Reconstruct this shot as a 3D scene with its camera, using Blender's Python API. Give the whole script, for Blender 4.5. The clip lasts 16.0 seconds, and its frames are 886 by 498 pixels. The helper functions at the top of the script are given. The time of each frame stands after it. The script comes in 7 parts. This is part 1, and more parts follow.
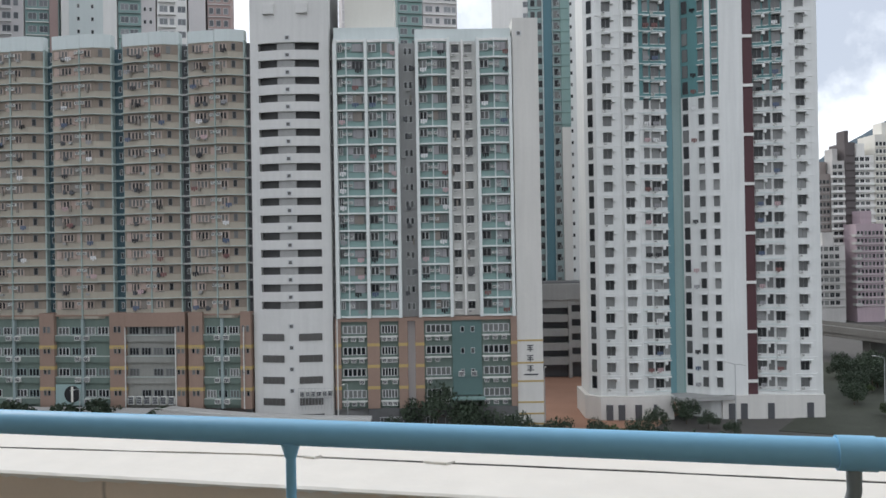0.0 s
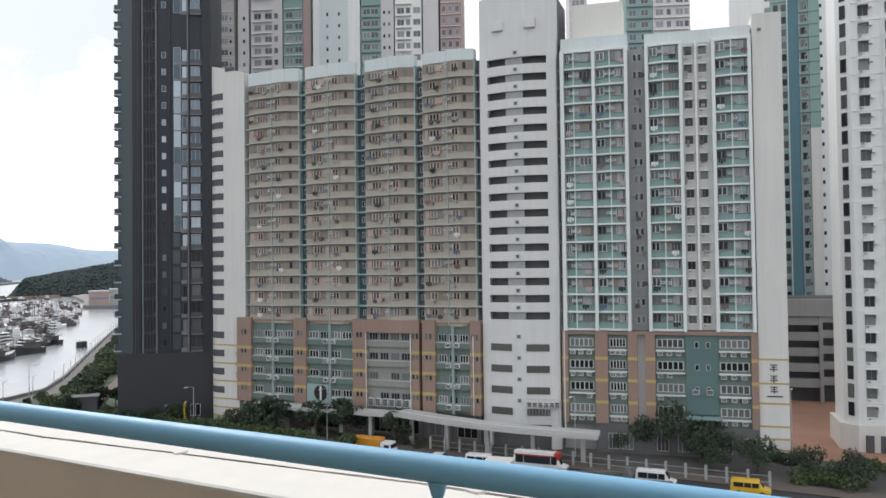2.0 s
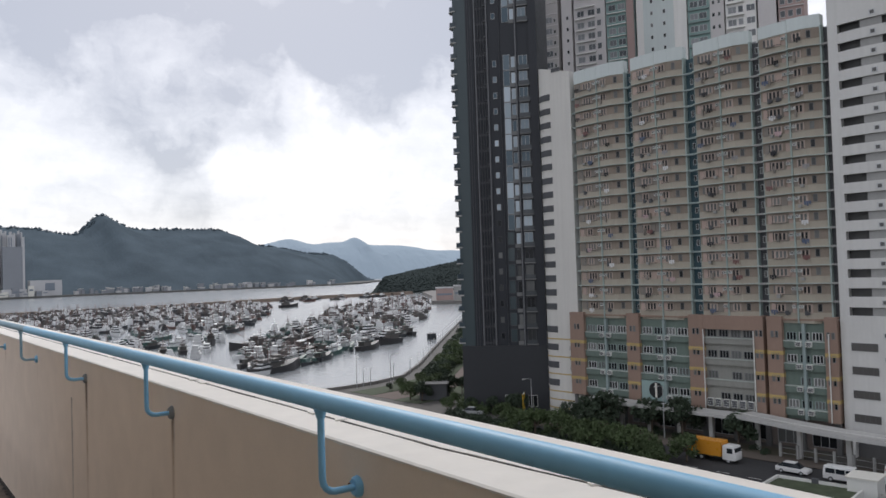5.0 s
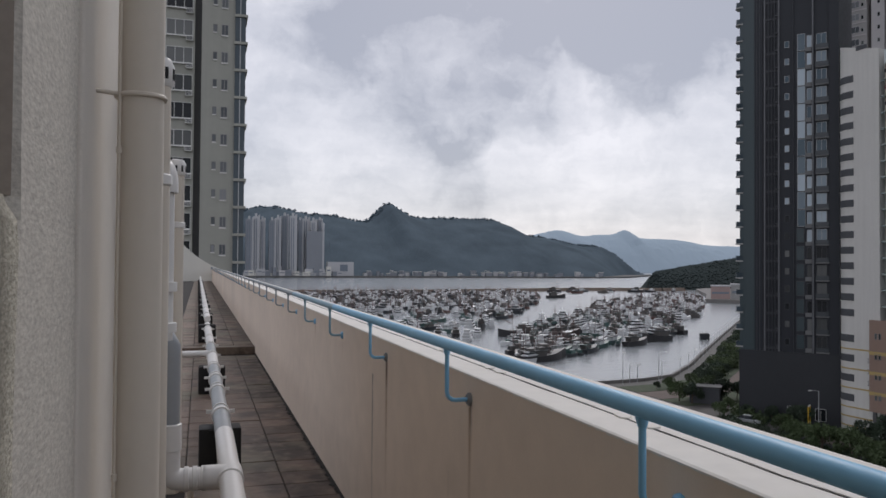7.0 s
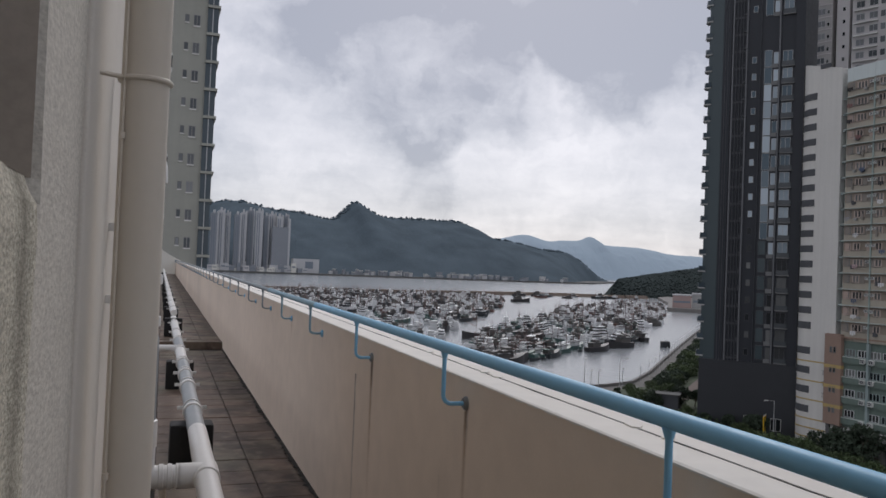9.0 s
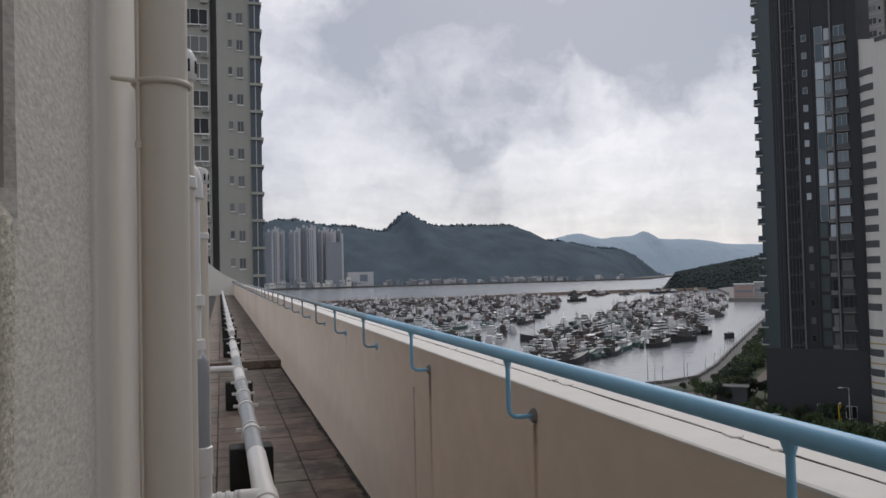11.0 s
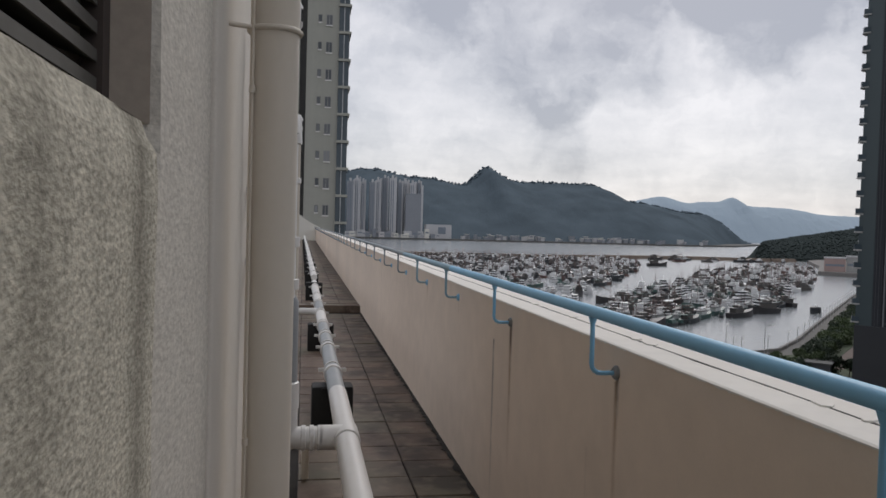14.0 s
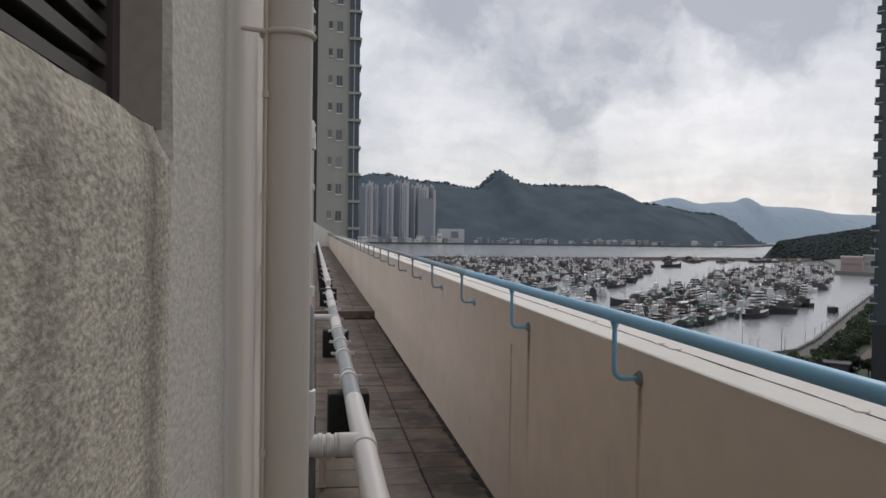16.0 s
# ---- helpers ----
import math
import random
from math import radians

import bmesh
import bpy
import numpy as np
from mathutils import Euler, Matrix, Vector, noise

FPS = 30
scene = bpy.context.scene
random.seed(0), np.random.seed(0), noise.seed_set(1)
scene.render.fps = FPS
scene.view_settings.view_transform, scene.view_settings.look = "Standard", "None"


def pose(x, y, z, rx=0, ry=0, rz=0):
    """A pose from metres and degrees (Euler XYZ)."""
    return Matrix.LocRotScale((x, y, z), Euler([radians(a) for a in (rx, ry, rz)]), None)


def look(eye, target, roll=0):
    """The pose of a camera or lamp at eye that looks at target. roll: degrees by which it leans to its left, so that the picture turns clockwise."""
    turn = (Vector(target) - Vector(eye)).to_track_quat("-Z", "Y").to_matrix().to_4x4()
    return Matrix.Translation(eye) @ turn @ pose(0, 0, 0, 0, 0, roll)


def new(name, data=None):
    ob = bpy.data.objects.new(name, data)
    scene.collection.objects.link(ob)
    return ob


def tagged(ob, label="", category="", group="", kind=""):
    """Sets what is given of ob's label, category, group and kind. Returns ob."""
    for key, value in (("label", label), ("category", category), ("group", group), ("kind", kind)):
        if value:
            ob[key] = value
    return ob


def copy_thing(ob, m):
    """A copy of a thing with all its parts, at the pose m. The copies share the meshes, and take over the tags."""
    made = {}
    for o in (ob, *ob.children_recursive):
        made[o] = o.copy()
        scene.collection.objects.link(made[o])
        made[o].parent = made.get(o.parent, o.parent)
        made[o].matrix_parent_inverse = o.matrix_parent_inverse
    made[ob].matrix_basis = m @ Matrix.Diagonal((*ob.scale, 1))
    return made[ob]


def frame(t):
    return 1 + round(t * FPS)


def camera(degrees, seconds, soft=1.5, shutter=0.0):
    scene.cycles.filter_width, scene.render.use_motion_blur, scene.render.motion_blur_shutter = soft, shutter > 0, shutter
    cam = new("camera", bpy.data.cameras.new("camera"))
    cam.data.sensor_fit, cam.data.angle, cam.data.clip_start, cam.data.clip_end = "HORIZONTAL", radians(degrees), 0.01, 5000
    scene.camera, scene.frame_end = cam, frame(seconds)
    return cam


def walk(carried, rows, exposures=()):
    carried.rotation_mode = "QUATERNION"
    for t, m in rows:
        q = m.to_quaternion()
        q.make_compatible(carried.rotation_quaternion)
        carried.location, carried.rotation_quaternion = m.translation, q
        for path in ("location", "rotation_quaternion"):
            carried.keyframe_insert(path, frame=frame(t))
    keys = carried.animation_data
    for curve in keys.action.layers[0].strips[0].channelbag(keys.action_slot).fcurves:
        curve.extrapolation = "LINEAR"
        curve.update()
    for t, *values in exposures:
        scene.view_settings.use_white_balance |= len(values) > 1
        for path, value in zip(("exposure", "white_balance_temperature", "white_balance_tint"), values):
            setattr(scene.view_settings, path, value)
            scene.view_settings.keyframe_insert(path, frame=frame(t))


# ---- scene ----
cam = camera(59.1, 16.0, 1.6)
PATH = [
    (0, (0.005, -0.625, 28.509), (1.955, -0.180, 28.520), -0.95),
    (0.5, (0.023, -0.642, 28.519), (1.941, -0.078, 28.547), -1.17),
    (1, (0.036, -0.705, 28.544), (1.898, 0.025, 28.577), -1.06),
    (1.5, (0.075, -0.720, 28.539), (1.894, 0.111, 28.583), -0.90),
    (2, (0.140, -0.677, 28.522), (1.881, 0.305, 28.570), -0.70),
    (2.5, (0.172, -0.628, 28.518), (1.836, 0.480, 28.549), -1.26),
    (3, (0.192, -0.578, 28.527), (1.798, 0.613, 28.560), -1.20),
    (3.5, (0.231, -0.496, 28.522), (1.795, 0.750, 28.553), -1.18),
    (4, (0.227, -0.433, 28.515), (1.774, 0.835, 28.545), -1.00),
    (4.5, (0.230, -0.398, 28.513), (1.702, 0.956, 28.557), -1.88),
    (5, (0.281, -0.343, 28.516), (1.478, 1.258, 28.570), -1.83),
    (5.2, (0.298, -0.333, 28.513), (1.399, 1.336, 28.576), -2.40),
    (7.3, (0.222, -0.178, 28.524), (0.803, 1.735, 28.563), 0.69),
    (7.5, (0.215, -0.158, 28.521), (0.825, 1.747, 28.559), 0.96),
    (8, (0.188, -0.129, 28.507), (0.848, 1.759, 28.549), 1.26),
    (8.2, (0.144, -0.180, 28.521), (0.823, 1.701, 28.558), 2.41),
    (10.3, (0.161, 0.034, 28.514), (0.779, 1.935, 28.581), 0.54),
    (10.5, (0.180, 0.052, 28.512), (0.777, 1.960, 28.579), -0.16),
    (11, (0.209, 0.071, 28.510), (0.756, 1.994, 28.570), -1.36),
    (11.5, (0.221, 0.082, 28.507), (0.739, 2.013, 28.547), -1.21),
    (12, (0.233, 0.079, 28.512), (0.705, 2.022, 28.533), -0.59),
    (12.5, (0.205, 0.036, 28.506), (0.639, 1.988, 28.505), -0.16),
    (13, (0.178, 0.023, 28.500), (0.586, 1.981, 28.478), -0.24),
    (13.5, (0.166, 0.033, 28.503), (0.541, 1.997, 28.459), 0.33),
    (14, (0.162, 0.040, 28.502), (0.515, 2.008, 28.446), 1.62),
    (14.5, (0.152, 0.069, 28.504), (0.511, 2.036, 28.447), 0.17),
    (15, (0.150, 0.083, 28.508), (0.504, 2.051, 28.459), -0.51),
    (15.5, (0.149, 0.088, 28.504), (0.488, 2.058, 28.458), 0.55),
    (16, (0.156, 0.081, 28.503), (0.476, 2.055, 28.457), 0.85),
]
walk(cam, [(t, look(eye, target, roll)) for t, eye, target, roll in PATH],
     [(0, 0.84, 6300, 10), (1.5, 1.04, 6350, 10), (2.5, 1.06, 6480, 11), (3.5, 0.94, 6530, 12), (4.5, 0.64, 6500, 13), (5.2, 0.35, 6350, 13), (7.3, 0.03, 6290, 15), (8.2, 0.03, 6300, 15), (11, 0.04, 6390, 14), (16, 0.05, 6480, 13)])

# ---- world, sun ----
world = bpy.data.worlds.new("overcast_sky")
scene.world = world
world.use_nodes = True
wt = world.node_tree
wt.nodes.clear()


def wnode(kind, **values):
    n = wt.nodes.new(kind)
    for key, value in values.items():
        n.inputs[key].default_value = value
    return n


SUN_UP, SUN_TURN = radians(38), radians(-25)
w_out = wt.nodes.new("ShaderNodeOutputWorld")
w_bg = wnode("ShaderNodeBackground", Strength=1.1)
w_sky = wt.nodes.new("ShaderNodeTexSky")
w_sky.sky_type, w_sky.sun_disc, w_sky.sun_elevation, w_sky.sun_rotation = "NISHITA", False, SUN_UP, -SUN_TURN
w_dim = wt.nodes.new("ShaderNodeVectorMath")
w_dim.operation = "SCALE"
w_dim.inputs["Scale"].default_value = 0.12
w_dir = wt.nodes.new("ShaderNodeTexCoord").outputs["Generated"]


def wmath(op, *args):
    """One arithmetic node of the sky; numbers or sockets go in."""
    n = wt.nodes.new("ShaderNodeMath")
    n.operation = op
    for slot, value in zip(n.inputs, args):
        if isinstance(value, (int, float)):
            slot.default_value = value
        else:
            wt.links.new(value, slot)
    return n.outputs[0]


def wvec(op, *args):
    n = wt.nodes.new("ShaderNodeVectorMath")
    n.operation = op
    for slot, value in zip([k for k in n.inputs if k.name != "Scale"] if op != "SCALE" else [n.inputs[0], n.inputs["Scale"]], args):
        if isinstance(value, (int, float, tuple)):
            slot.default_value = value
        else:
            wt.links.new(value, slot)
    return n.outputs["Value"] if op == "DOT_PRODUCT" else n.outputs[0]


def wnoise(where, size, detail, rough):
    n = wnode("ShaderNodeTexNoise", Scale=size, Detail=detail, Roughness=rough)
    wt.links.new(where, n.inputs["Vector"])
    return n.outputs


def towards(az, el):
    a, e = radians(az), radians(el)
    return (math.sin(a) * math.cos(e), math.cos(a) * math.cos(e), math.sin(e))


# the cloud deck lies flat overhead, so its billows shrink and flatten towards the horizon
w_sep = wt.nodes.new("ShaderNodeSeparateXYZ")
wt.links.new(w_dir, w_sep.inputs[0])
w_far = wmath("MAXIMUM", wmath("ADD", w_sep.outputs[2], 0.16), 0.05)
w_flat = wt.nodes.new("ShaderNodeCombineXYZ")
wt.links.new(wmath("DIVIDE", w_sep.outputs[0], w_far), w_flat.inputs[0])
wt.links.new(wmath("DIVIDE", w_sep.outputs[1], w_far), w_flat.inputs[1])
w_flat.inputs[2].default_value = 3.4
w_billow = wnoise(w_flat.outputs[0], 1.9, 9.0, 0.56)
w_warp = wnoise(w_dir, 9.0, 5.0, 0.55)
w_bent = wvec("ADD", w_dir, wvec("SCALE", wvec("SUBTRACT", w_warp[1], (0.5, 0.5, 0.5)), 0.26))
w_puff = wnoise(wvec("MULTIPLY", w_bent, (1.0, 1.0, 1.6)), 5.6, 9.0, 0.56)
cloud = wmath("MULTIPLY_ADD", w_billow[0], 0.6, wmath("MULTIPLY_ADD", w_puff[0], 1.0, -0.22))
# thick grey masses and thin bright breaks in the deck: bearing, height, width, weight
for az, el, wide, weight in ((19, 18, 12, -0.36), (33, 16.5, 8.5, -0.42), (44, 19, 10, -0.36), (9, 17, 6, -0.16), (26, 12.6, 3.6, 0.26), (5, 20, 5, 0.14), (18.5, 8.2, 4.2, -0.15), (12, 10.5, 6, 0.08), (26, 8.5, 7.5, 0.09),
                             (36, 7.5, 7, 0.06), (105, 15.5, 7.5, -0.34), (106, 8.5, 4.5, 0.2), (-30, 22, 16, -0.15), (150, 25, 18, -0.15), (70, 24, 12, 0.1)):
    near = wmath("SUBTRACT", wvec("DOT_PRODUCT", wvec("NORMALIZE", w_bent), towards(az, el)), math.cos(radians(wide)))
    fade = wt.nodes.new("ShaderNodeMapRange")
    fade.interpolation_type = "SMOOTHSTEP"
    fade.inputs["From Max"].default_value = 1.0 - math.cos(radians(wide))
    fade.inputs["To Max"].default_value = weight
    wt.links.new(near, fade.inputs[0])
    cloud = wmath("ADD", cloud, fade.outputs[0])
w_ramp = wt.nodes.new("ShaderNodeValToRGB")
stops = w_ramp.color_ramp.elements
stops[0].position, stops[0].color = 0.24, (0.325, 0.345, 0.385, 1)
stops[1].position, stops[1].color = 0.86, (0.73, 0.73, 0.735, 1)
mid = stops.new(0.50)
mid.color = (0.51, 0.525, 0.55, 1)
w_mix = wt.nodes.new("ShaderNodeMix")
w_mix.data_type = "RGBA"
w_mix.inputs[0].default_value = 0.9
for a, b in ((cloud, w_ramp.inputs[0]), (w_sky.outputs[0], w_dim.inputs[0]), (w_dim.outputs[0], w_mix.inputs[6]), (w_ramp.outputs[0], w_mix.inputs[7]), (w_mix.outputs[2], w_bg.inputs["Color"]),
             (w_bg.outputs[0], w_out.inputs["Surface"])):
    wt.links.new(a, b)

sun_lamp = new("sun", bpy.data.lights.new("sun", "SUN"))
sun_lamp.data.energy, sun_lamp.data.angle, sun_lamp.data.color = 0.9, radians(20), (1.0, 0.96, 0.9)
SUN_WAY = Vector((math.cos(SUN_UP) * math.sin(-SUN_TURN), math.cos(SUN_UP) * math.cos(SUN_TURN), math.sin(SUN_UP)))
sun_lamp.matrix_world = look(SUN_WAY * 50, (0, 0, 0))


# ---- toolkit ----
class Geo:
    """Collects faces with a material slot each, in metres."""

    def __init__(self):
        self.v, self.f, self.m = [], [], []

    def face(self, pts, m=0):
        n = len(self.v)
        self.v += [tuple(p) for p in pts]
        self.f.append(tuple(range(n, n + len(pts))))
        self.m.append(m)
        return self

    def box(self, x0, x1, y0, y1, z0, z1, m=0):
        n = len(self.v)
        self.v += [(x0, y0, z0), (x1, y0, z0), (x1, y1, z0), (x0, y1, z0), (x0, y0, z1), (x1, y0, z1), (x1, y1, z1), (x0, y1, z1)]
        for q in ((0, 3, 2, 1), (4, 5, 6, 7), (0, 1, 5, 4), (1, 2, 6, 5), (2, 3, 7, 6), (3, 0, 4, 7)):
            self.f.append(tuple(n + i for i in q))
            self.m.append(m)
        return self

    def prism(self, pts, z0, z1, m=0, top=None):
        """pts: counterclockwise from above; top: the outline of the upper end, where it differs."""
        n, k = len(self.v), len(pts)
        self.v += [(x, y, z0) for x, y in pts] + [(x, y, z1) for x, y in (top or pts)]
        self.f += [tuple(n + k - 1 - i for i in range(k)), tuple(n + k + i for i in range(k))]
        self.f += [(n + i, n + (i + 1) % k, n + k + (i + 1) % k, n + k + i) for i in range(k)]
        self.m += [m] * (k + 2)
        return self

    def tube(self, path, r, seg=10, m=0):
        """A round bar along a line of points; r: one radius, or one for each point."""
        pts = [Vector(p) for p in path]
        radii = r if isinstance(r, (list, tuple)) else [r] * len(pts)
        first, side = len(self.v), None
        for i, p in enumerate(pts):
            way = (pts[min(i + 1, len(pts) - 1)] - pts[max(i - 1, 0)]).normalized()
            if side is None:
                side = way.cross(Vector((0.13, 0.37, 0.92)) if abs(way.z) < 0.9 else Vector((1, 0, 0))).normalized()
            side = (side - way * side.dot(way)).normalized()
            up = way.cross(side)
            for j in range(seg):
                a = math.tau * j / seg
                self.v.append(tuple(p + (side * math.cos(a) + up * math.sin(a)) * radii[i]))
        for i in range(len(pts) - 1):
            for j in range(seg):
                a, b = first + i * seg + j, first + i * seg + (j + 1) % seg
                self.f.append((a, b, b + seg, a + seg))
                self.m.append(m)
        last = first + (len(pts) - 1) * seg
        self.f += [tuple(first + seg - 1 - j for j in range(seg)), tuple(last + j for j in range(seg))]
        self.m += [m, m]
        return self

    def mesh(self, name, mats, smooth=False):
        me = bpy.data.meshes.new(name)
        me.from_pydata(self.v, [], self.f)
        for one in mats if isinstance(mats, (list, tuple)) else [mats]:
            me.materials.append(one)
        me.polygons.foreach_set("material_index", self.m)
        if smooth:
            me.shade_smooth()
            me.set_sharp_from_angle(angle=radians(40))
        me.update()
        return me


def part(name, geo, mats, parent=None, label="", smooth=False, at=None):
    """One mesh object under a thing, a part or a piece of the setting."""
    ob = new(name, geo.mesh(name, mats, smooth) if isinstance(geo, Geo) else geo)
    if parent is not None:
        ob.parent = parent
    if at is not None:
        ob.matrix_basis = at
    if label:
        ob["label"] = label
    return ob


def thing(name, label, category, at=None, group="", kind=""):
    ob = new(name)
    ob.empty_display_size = 0.2
    if at is not None:
        ob.matrix_basis = at
    return tagged(ob, label, category, group, kind)


def setting(name, geo, mats, label, category, smooth=False):
    return tagged(part(name, geo, mats, None, "", smooth), label, category, "", "structure")


def rounded(geo, width, segments=2):
    """The same faces with their sharp edges rounded."""
    bm = bmesh.new()
    verts = [bm.verts.new(v) for v in geo.v]
    for f, m in zip(geo.f, geo.m):
        bm.faces.new([verts[i] for i in f]).material_index = m
    bm.normal_update()
    edges = [e for e in bm.edges if len(e.link_faces) == 2 and e.calc_face_angle(0) > 0.5]
    bmesh.ops.bevel(bm, geom=edges, offset=width, segments=segments, affect="EDGES", profile=0.6)
    out = Geo()
    bm.verts.index_update()
    out.v = [tuple(v.co) for v in bm.verts]
    for f in bm.faces:
        out.f.append(tuple(v.index for v in f.verts))
        out.m.append(f.material_index)
    bm.free()
    return out


# ---- materials ----
def mat(name, rgb, rough=0.8, var=0.12, scale=1.0, bump=0.0, bump_scale=40.0, metal=0.0, spec=0.4, streak=0.0, rand=0.0, speck=0.0, speck_scale=170.0, grain=None):
    """Paint, plaster, stone and the like: wide stains, fine grain, rain streaks, and a difference from piece to piece."""
    m = bpy.data.materials.new(name)
    m.use_nodes = True
    nt = m.node_tree
    bsdf = nt.nodes["Principled BSDF"]
    bsdf.inputs["Metallic"].default_value = metal
    bsdf.inputs["Specular IOR Level"].default_value = spec

    def math_node(op, a, b):
        n = nt.nodes.new("ShaderNodeMath")
        n.operation = op
        for slot, value in zip(n.inputs, (a, b)):
            if isinstance(value, (int, float)):
                slot.default_value = value
            else:
                nt.links.new(value, slot)
        return n.outputs[0]

    def noise_at(size, detail, stretch=None):
        n = nt.nodes.new("ShaderNodeTexNoise")
        n.inputs["Scale"].default_value, n.inputs["Detail"].default_value = size, detail
        if stretch:
            s = nt.nodes.new("ShaderNodeVectorMath")
            s.operation = "MULTIPLY"
            s.inputs[1].default_value = stretch
            nt.links.new(where, s.inputs[0])
            nt.links.new(s.outputs[0], n.inputs["Vector"])
        else:
            nt.links.new(where, n.inputs["Vector"])
        return n.outputs[0]

    where = nt.nodes.new("ShaderNodeNewGeometry").outputs["Position"]
    value = math_node("MULTIPLY_ADD", noise_at(0.35 * scale, 3.0), 2.4 * var)
    nt.nodes[-1].inputs[2].default_value = 1.0 - 1.8 * var
    value = math_node("ADD", value, math_node("MULTIPLY", noise_at(7.0 * scale, 4.0), 1.2 * var))
    if streak:
        value = math_node("MULTIPLY", value, math_node("SUBTRACT", 1.0 + 0.5 * streak, math_node("MULTIPLY", noise_at(1.6, 3.0, (1, 1, 0.06)), streak)))
    if speck:
        value = math_node("ADD", value, math_node("MULTIPLY", math_node("SUBTRACT", noise_at(speck_scale, 2.5, grain), 0.5), speck))
    if rand:
        info = nt.nodes.new("ShaderNodeObjectInfo")
        value = math_node("ADD", value, math_node("MULTIPLY", math_node("SUBTRACT", info.outputs["Random"], 0.5), rand))
    tint = nt.nodes.new("ShaderNodeVectorMath")
    tint.operation = "SCALE"
    tint.inputs[0].default_value = rgb
    nt.links.new(value, tint.inputs["Scale"])
    nt.links.new(tint.outputs[0], bsdf.inputs["Base Color"])
    r = math_node("MULTIPLY_ADD", noise_at(3.0 * scale, 2.0), 0.2)
    nt.nodes[-1].inputs[2].default_value = rough - 0.1
    nt.links.new(r, bsdf.inputs["Roughness"])
    if bump:
        b = nt.nodes.new("ShaderNodeBump")
        b.inputs["Strength"].default_value, b.inputs["Distance"].default_value = min(1.0, bump * 20), bump
        nt.links.new(noise_at(bump_scale, 3.0, grain), b.inputs["Height"])
        nt.links.new(b.outputs[0], bsdf.inputs["Normal"])
    return m


def pane_mat(name, dark, light, rough=0.12, bias=0.5):
    """Window glass a little different from window to window: dark or curtained rooms, painted reflection or haze."""
    m = bpy.data.materials.new(name)
    m.use_nodes = True
    nt = m.node_tree
    bsdf = nt.nodes["Principled BSDF"]
    info = nt.nodes.new("ShaderNodeObjectInfo")
    ramp = nt.nodes.new("ShaderNodeValToRGB")
    e = ramp.color_ramp.elements
    e[0].position, e[0].color = bias, (*dark, 1)
    e[1].position, e[1].color = 1.0, (*light, 1)
    nt.links.new(info.outputs["Random"], ramp.inputs[0])
    nt.links.new(ramp.outputs[0], bsdf.inputs["Base Color"])
    bsdf.inputs["Roughness"].default_value = rough
    bsdf.inputs["Specular IOR Level"].default_value = 0.35
    return m


WHITE = mat("white_wall_paint", (0.77, 0.76, 0.735), 0.8, 0.05, 0.3, streak=0.16)
OFFWHITE = mat("ivory_wall_paint", (0.70, 0.68, 0.62), 0.8, 0.05, 0.3, streak=0.10)
BEIGE = mat("beige_mosaic_wall", (0.40, 0.36, 0.295), 0.8, 0.12, 0.3, streak=0.18)
TEAL = mat("teal_mosaic_wall", (0.145, 0.19, 0.165), 0.75, 0.14, 0.3, streak=0.3)
PALETEAL = mat("pale_teal_wall", (0.235, 0.345, 0.325), 0.75, 0.08, 0.3, streak=0.15)
DEEPTEAL = mat("deep_teal_trim", (0.105, 0.175, 0.168), 0.6, 0.10, 0.4)
ROOFTEAL = mat("pale_green_roof_band", (0.6, 0.655, 0.645), 0.8, 0.06, 0.3, streak=0.15)
BROWN = mat("terracotta_mosaic_pier", (0.295, 0.205, 0.162), 0.8, 0.10, 0.3, streak=0.12)
YELLOW = mat("ochre_band", (0.47, 0.345, 0.14), 0.75, 0.08, 0.5)
GREY = mat("grey_concrete", (0.34, 0.34, 0.33), 0.85, 0.12, 0.4, streak=0.2)
DARKGREY = mat("dark_grey_render", (0.085, 0.088, 0.095), 0.7, 0.12, 0.4)
SLATE = mat("slate_cladding", (0.031, 0.034, 0.041), 0.40, 0.12, 0.4, spec=0.3)
MAROON = mat("maroon_panel", (0.085, 0.035, 0.04), 0.6, 0.08, 0.4)
GABLE = mat("grey_white_gable_paint", (0.64, 0.625, 0.59), 0.8, 0.06, 0.3, streak=0.16)
BLUEWHITE = mat("cool_white_tower_paint", (0.72, 0.73, 0.715), 0.8, 0.06, 0.3, streak=0.22)
# faded teal, lifted further for the haze over the rear towers
FADETEAL = mat("faded_hazed_teal_wall", (0.28, 0.375, 0.365), 0.8, 0.10, 0.3, streak=0.15)
LEDGETEAL = mat("grey_teal_ledge", (0.27, 0.33, 0.325), 0.7, 0.10, 0.4)
# teal darkened for the shade between the bays
GAPTEAL = mat("shade_darkened_teal_recess", (0.05, 0.095, 0.115), 0.7, 0.12, 0.4)
DARKFRAME = mat("grey_window_frame", (0.20, 0.205, 0.205), 0.5, 0.08, 1.0)
# grey kept dark: the shade inside slots, gaps and undercrofts is in this colour
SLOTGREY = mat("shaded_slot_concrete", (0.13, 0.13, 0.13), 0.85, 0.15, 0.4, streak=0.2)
PINKBEIGE = mat("pinkish_window_panel", (0.44, 0.36, 0.31), 0.8, 0.08, 0.6, rand=0.15)
PINK = mat("pink_tile_wall", (0.42, 0.33, 0.36), 0.8, 0.08, 0.3)
# this and the pinkish wall below are lifted pale to include distance haze
REDBROWN = mat("red_brown_tile_wall", (0.38, 0.28, 0.26), 0.8, 0.10, 0.3)
BLUSH = mat("pale_pinkish_wall", (0.6, 0.575, 0.57), 0.8, 0.08, 0.3)
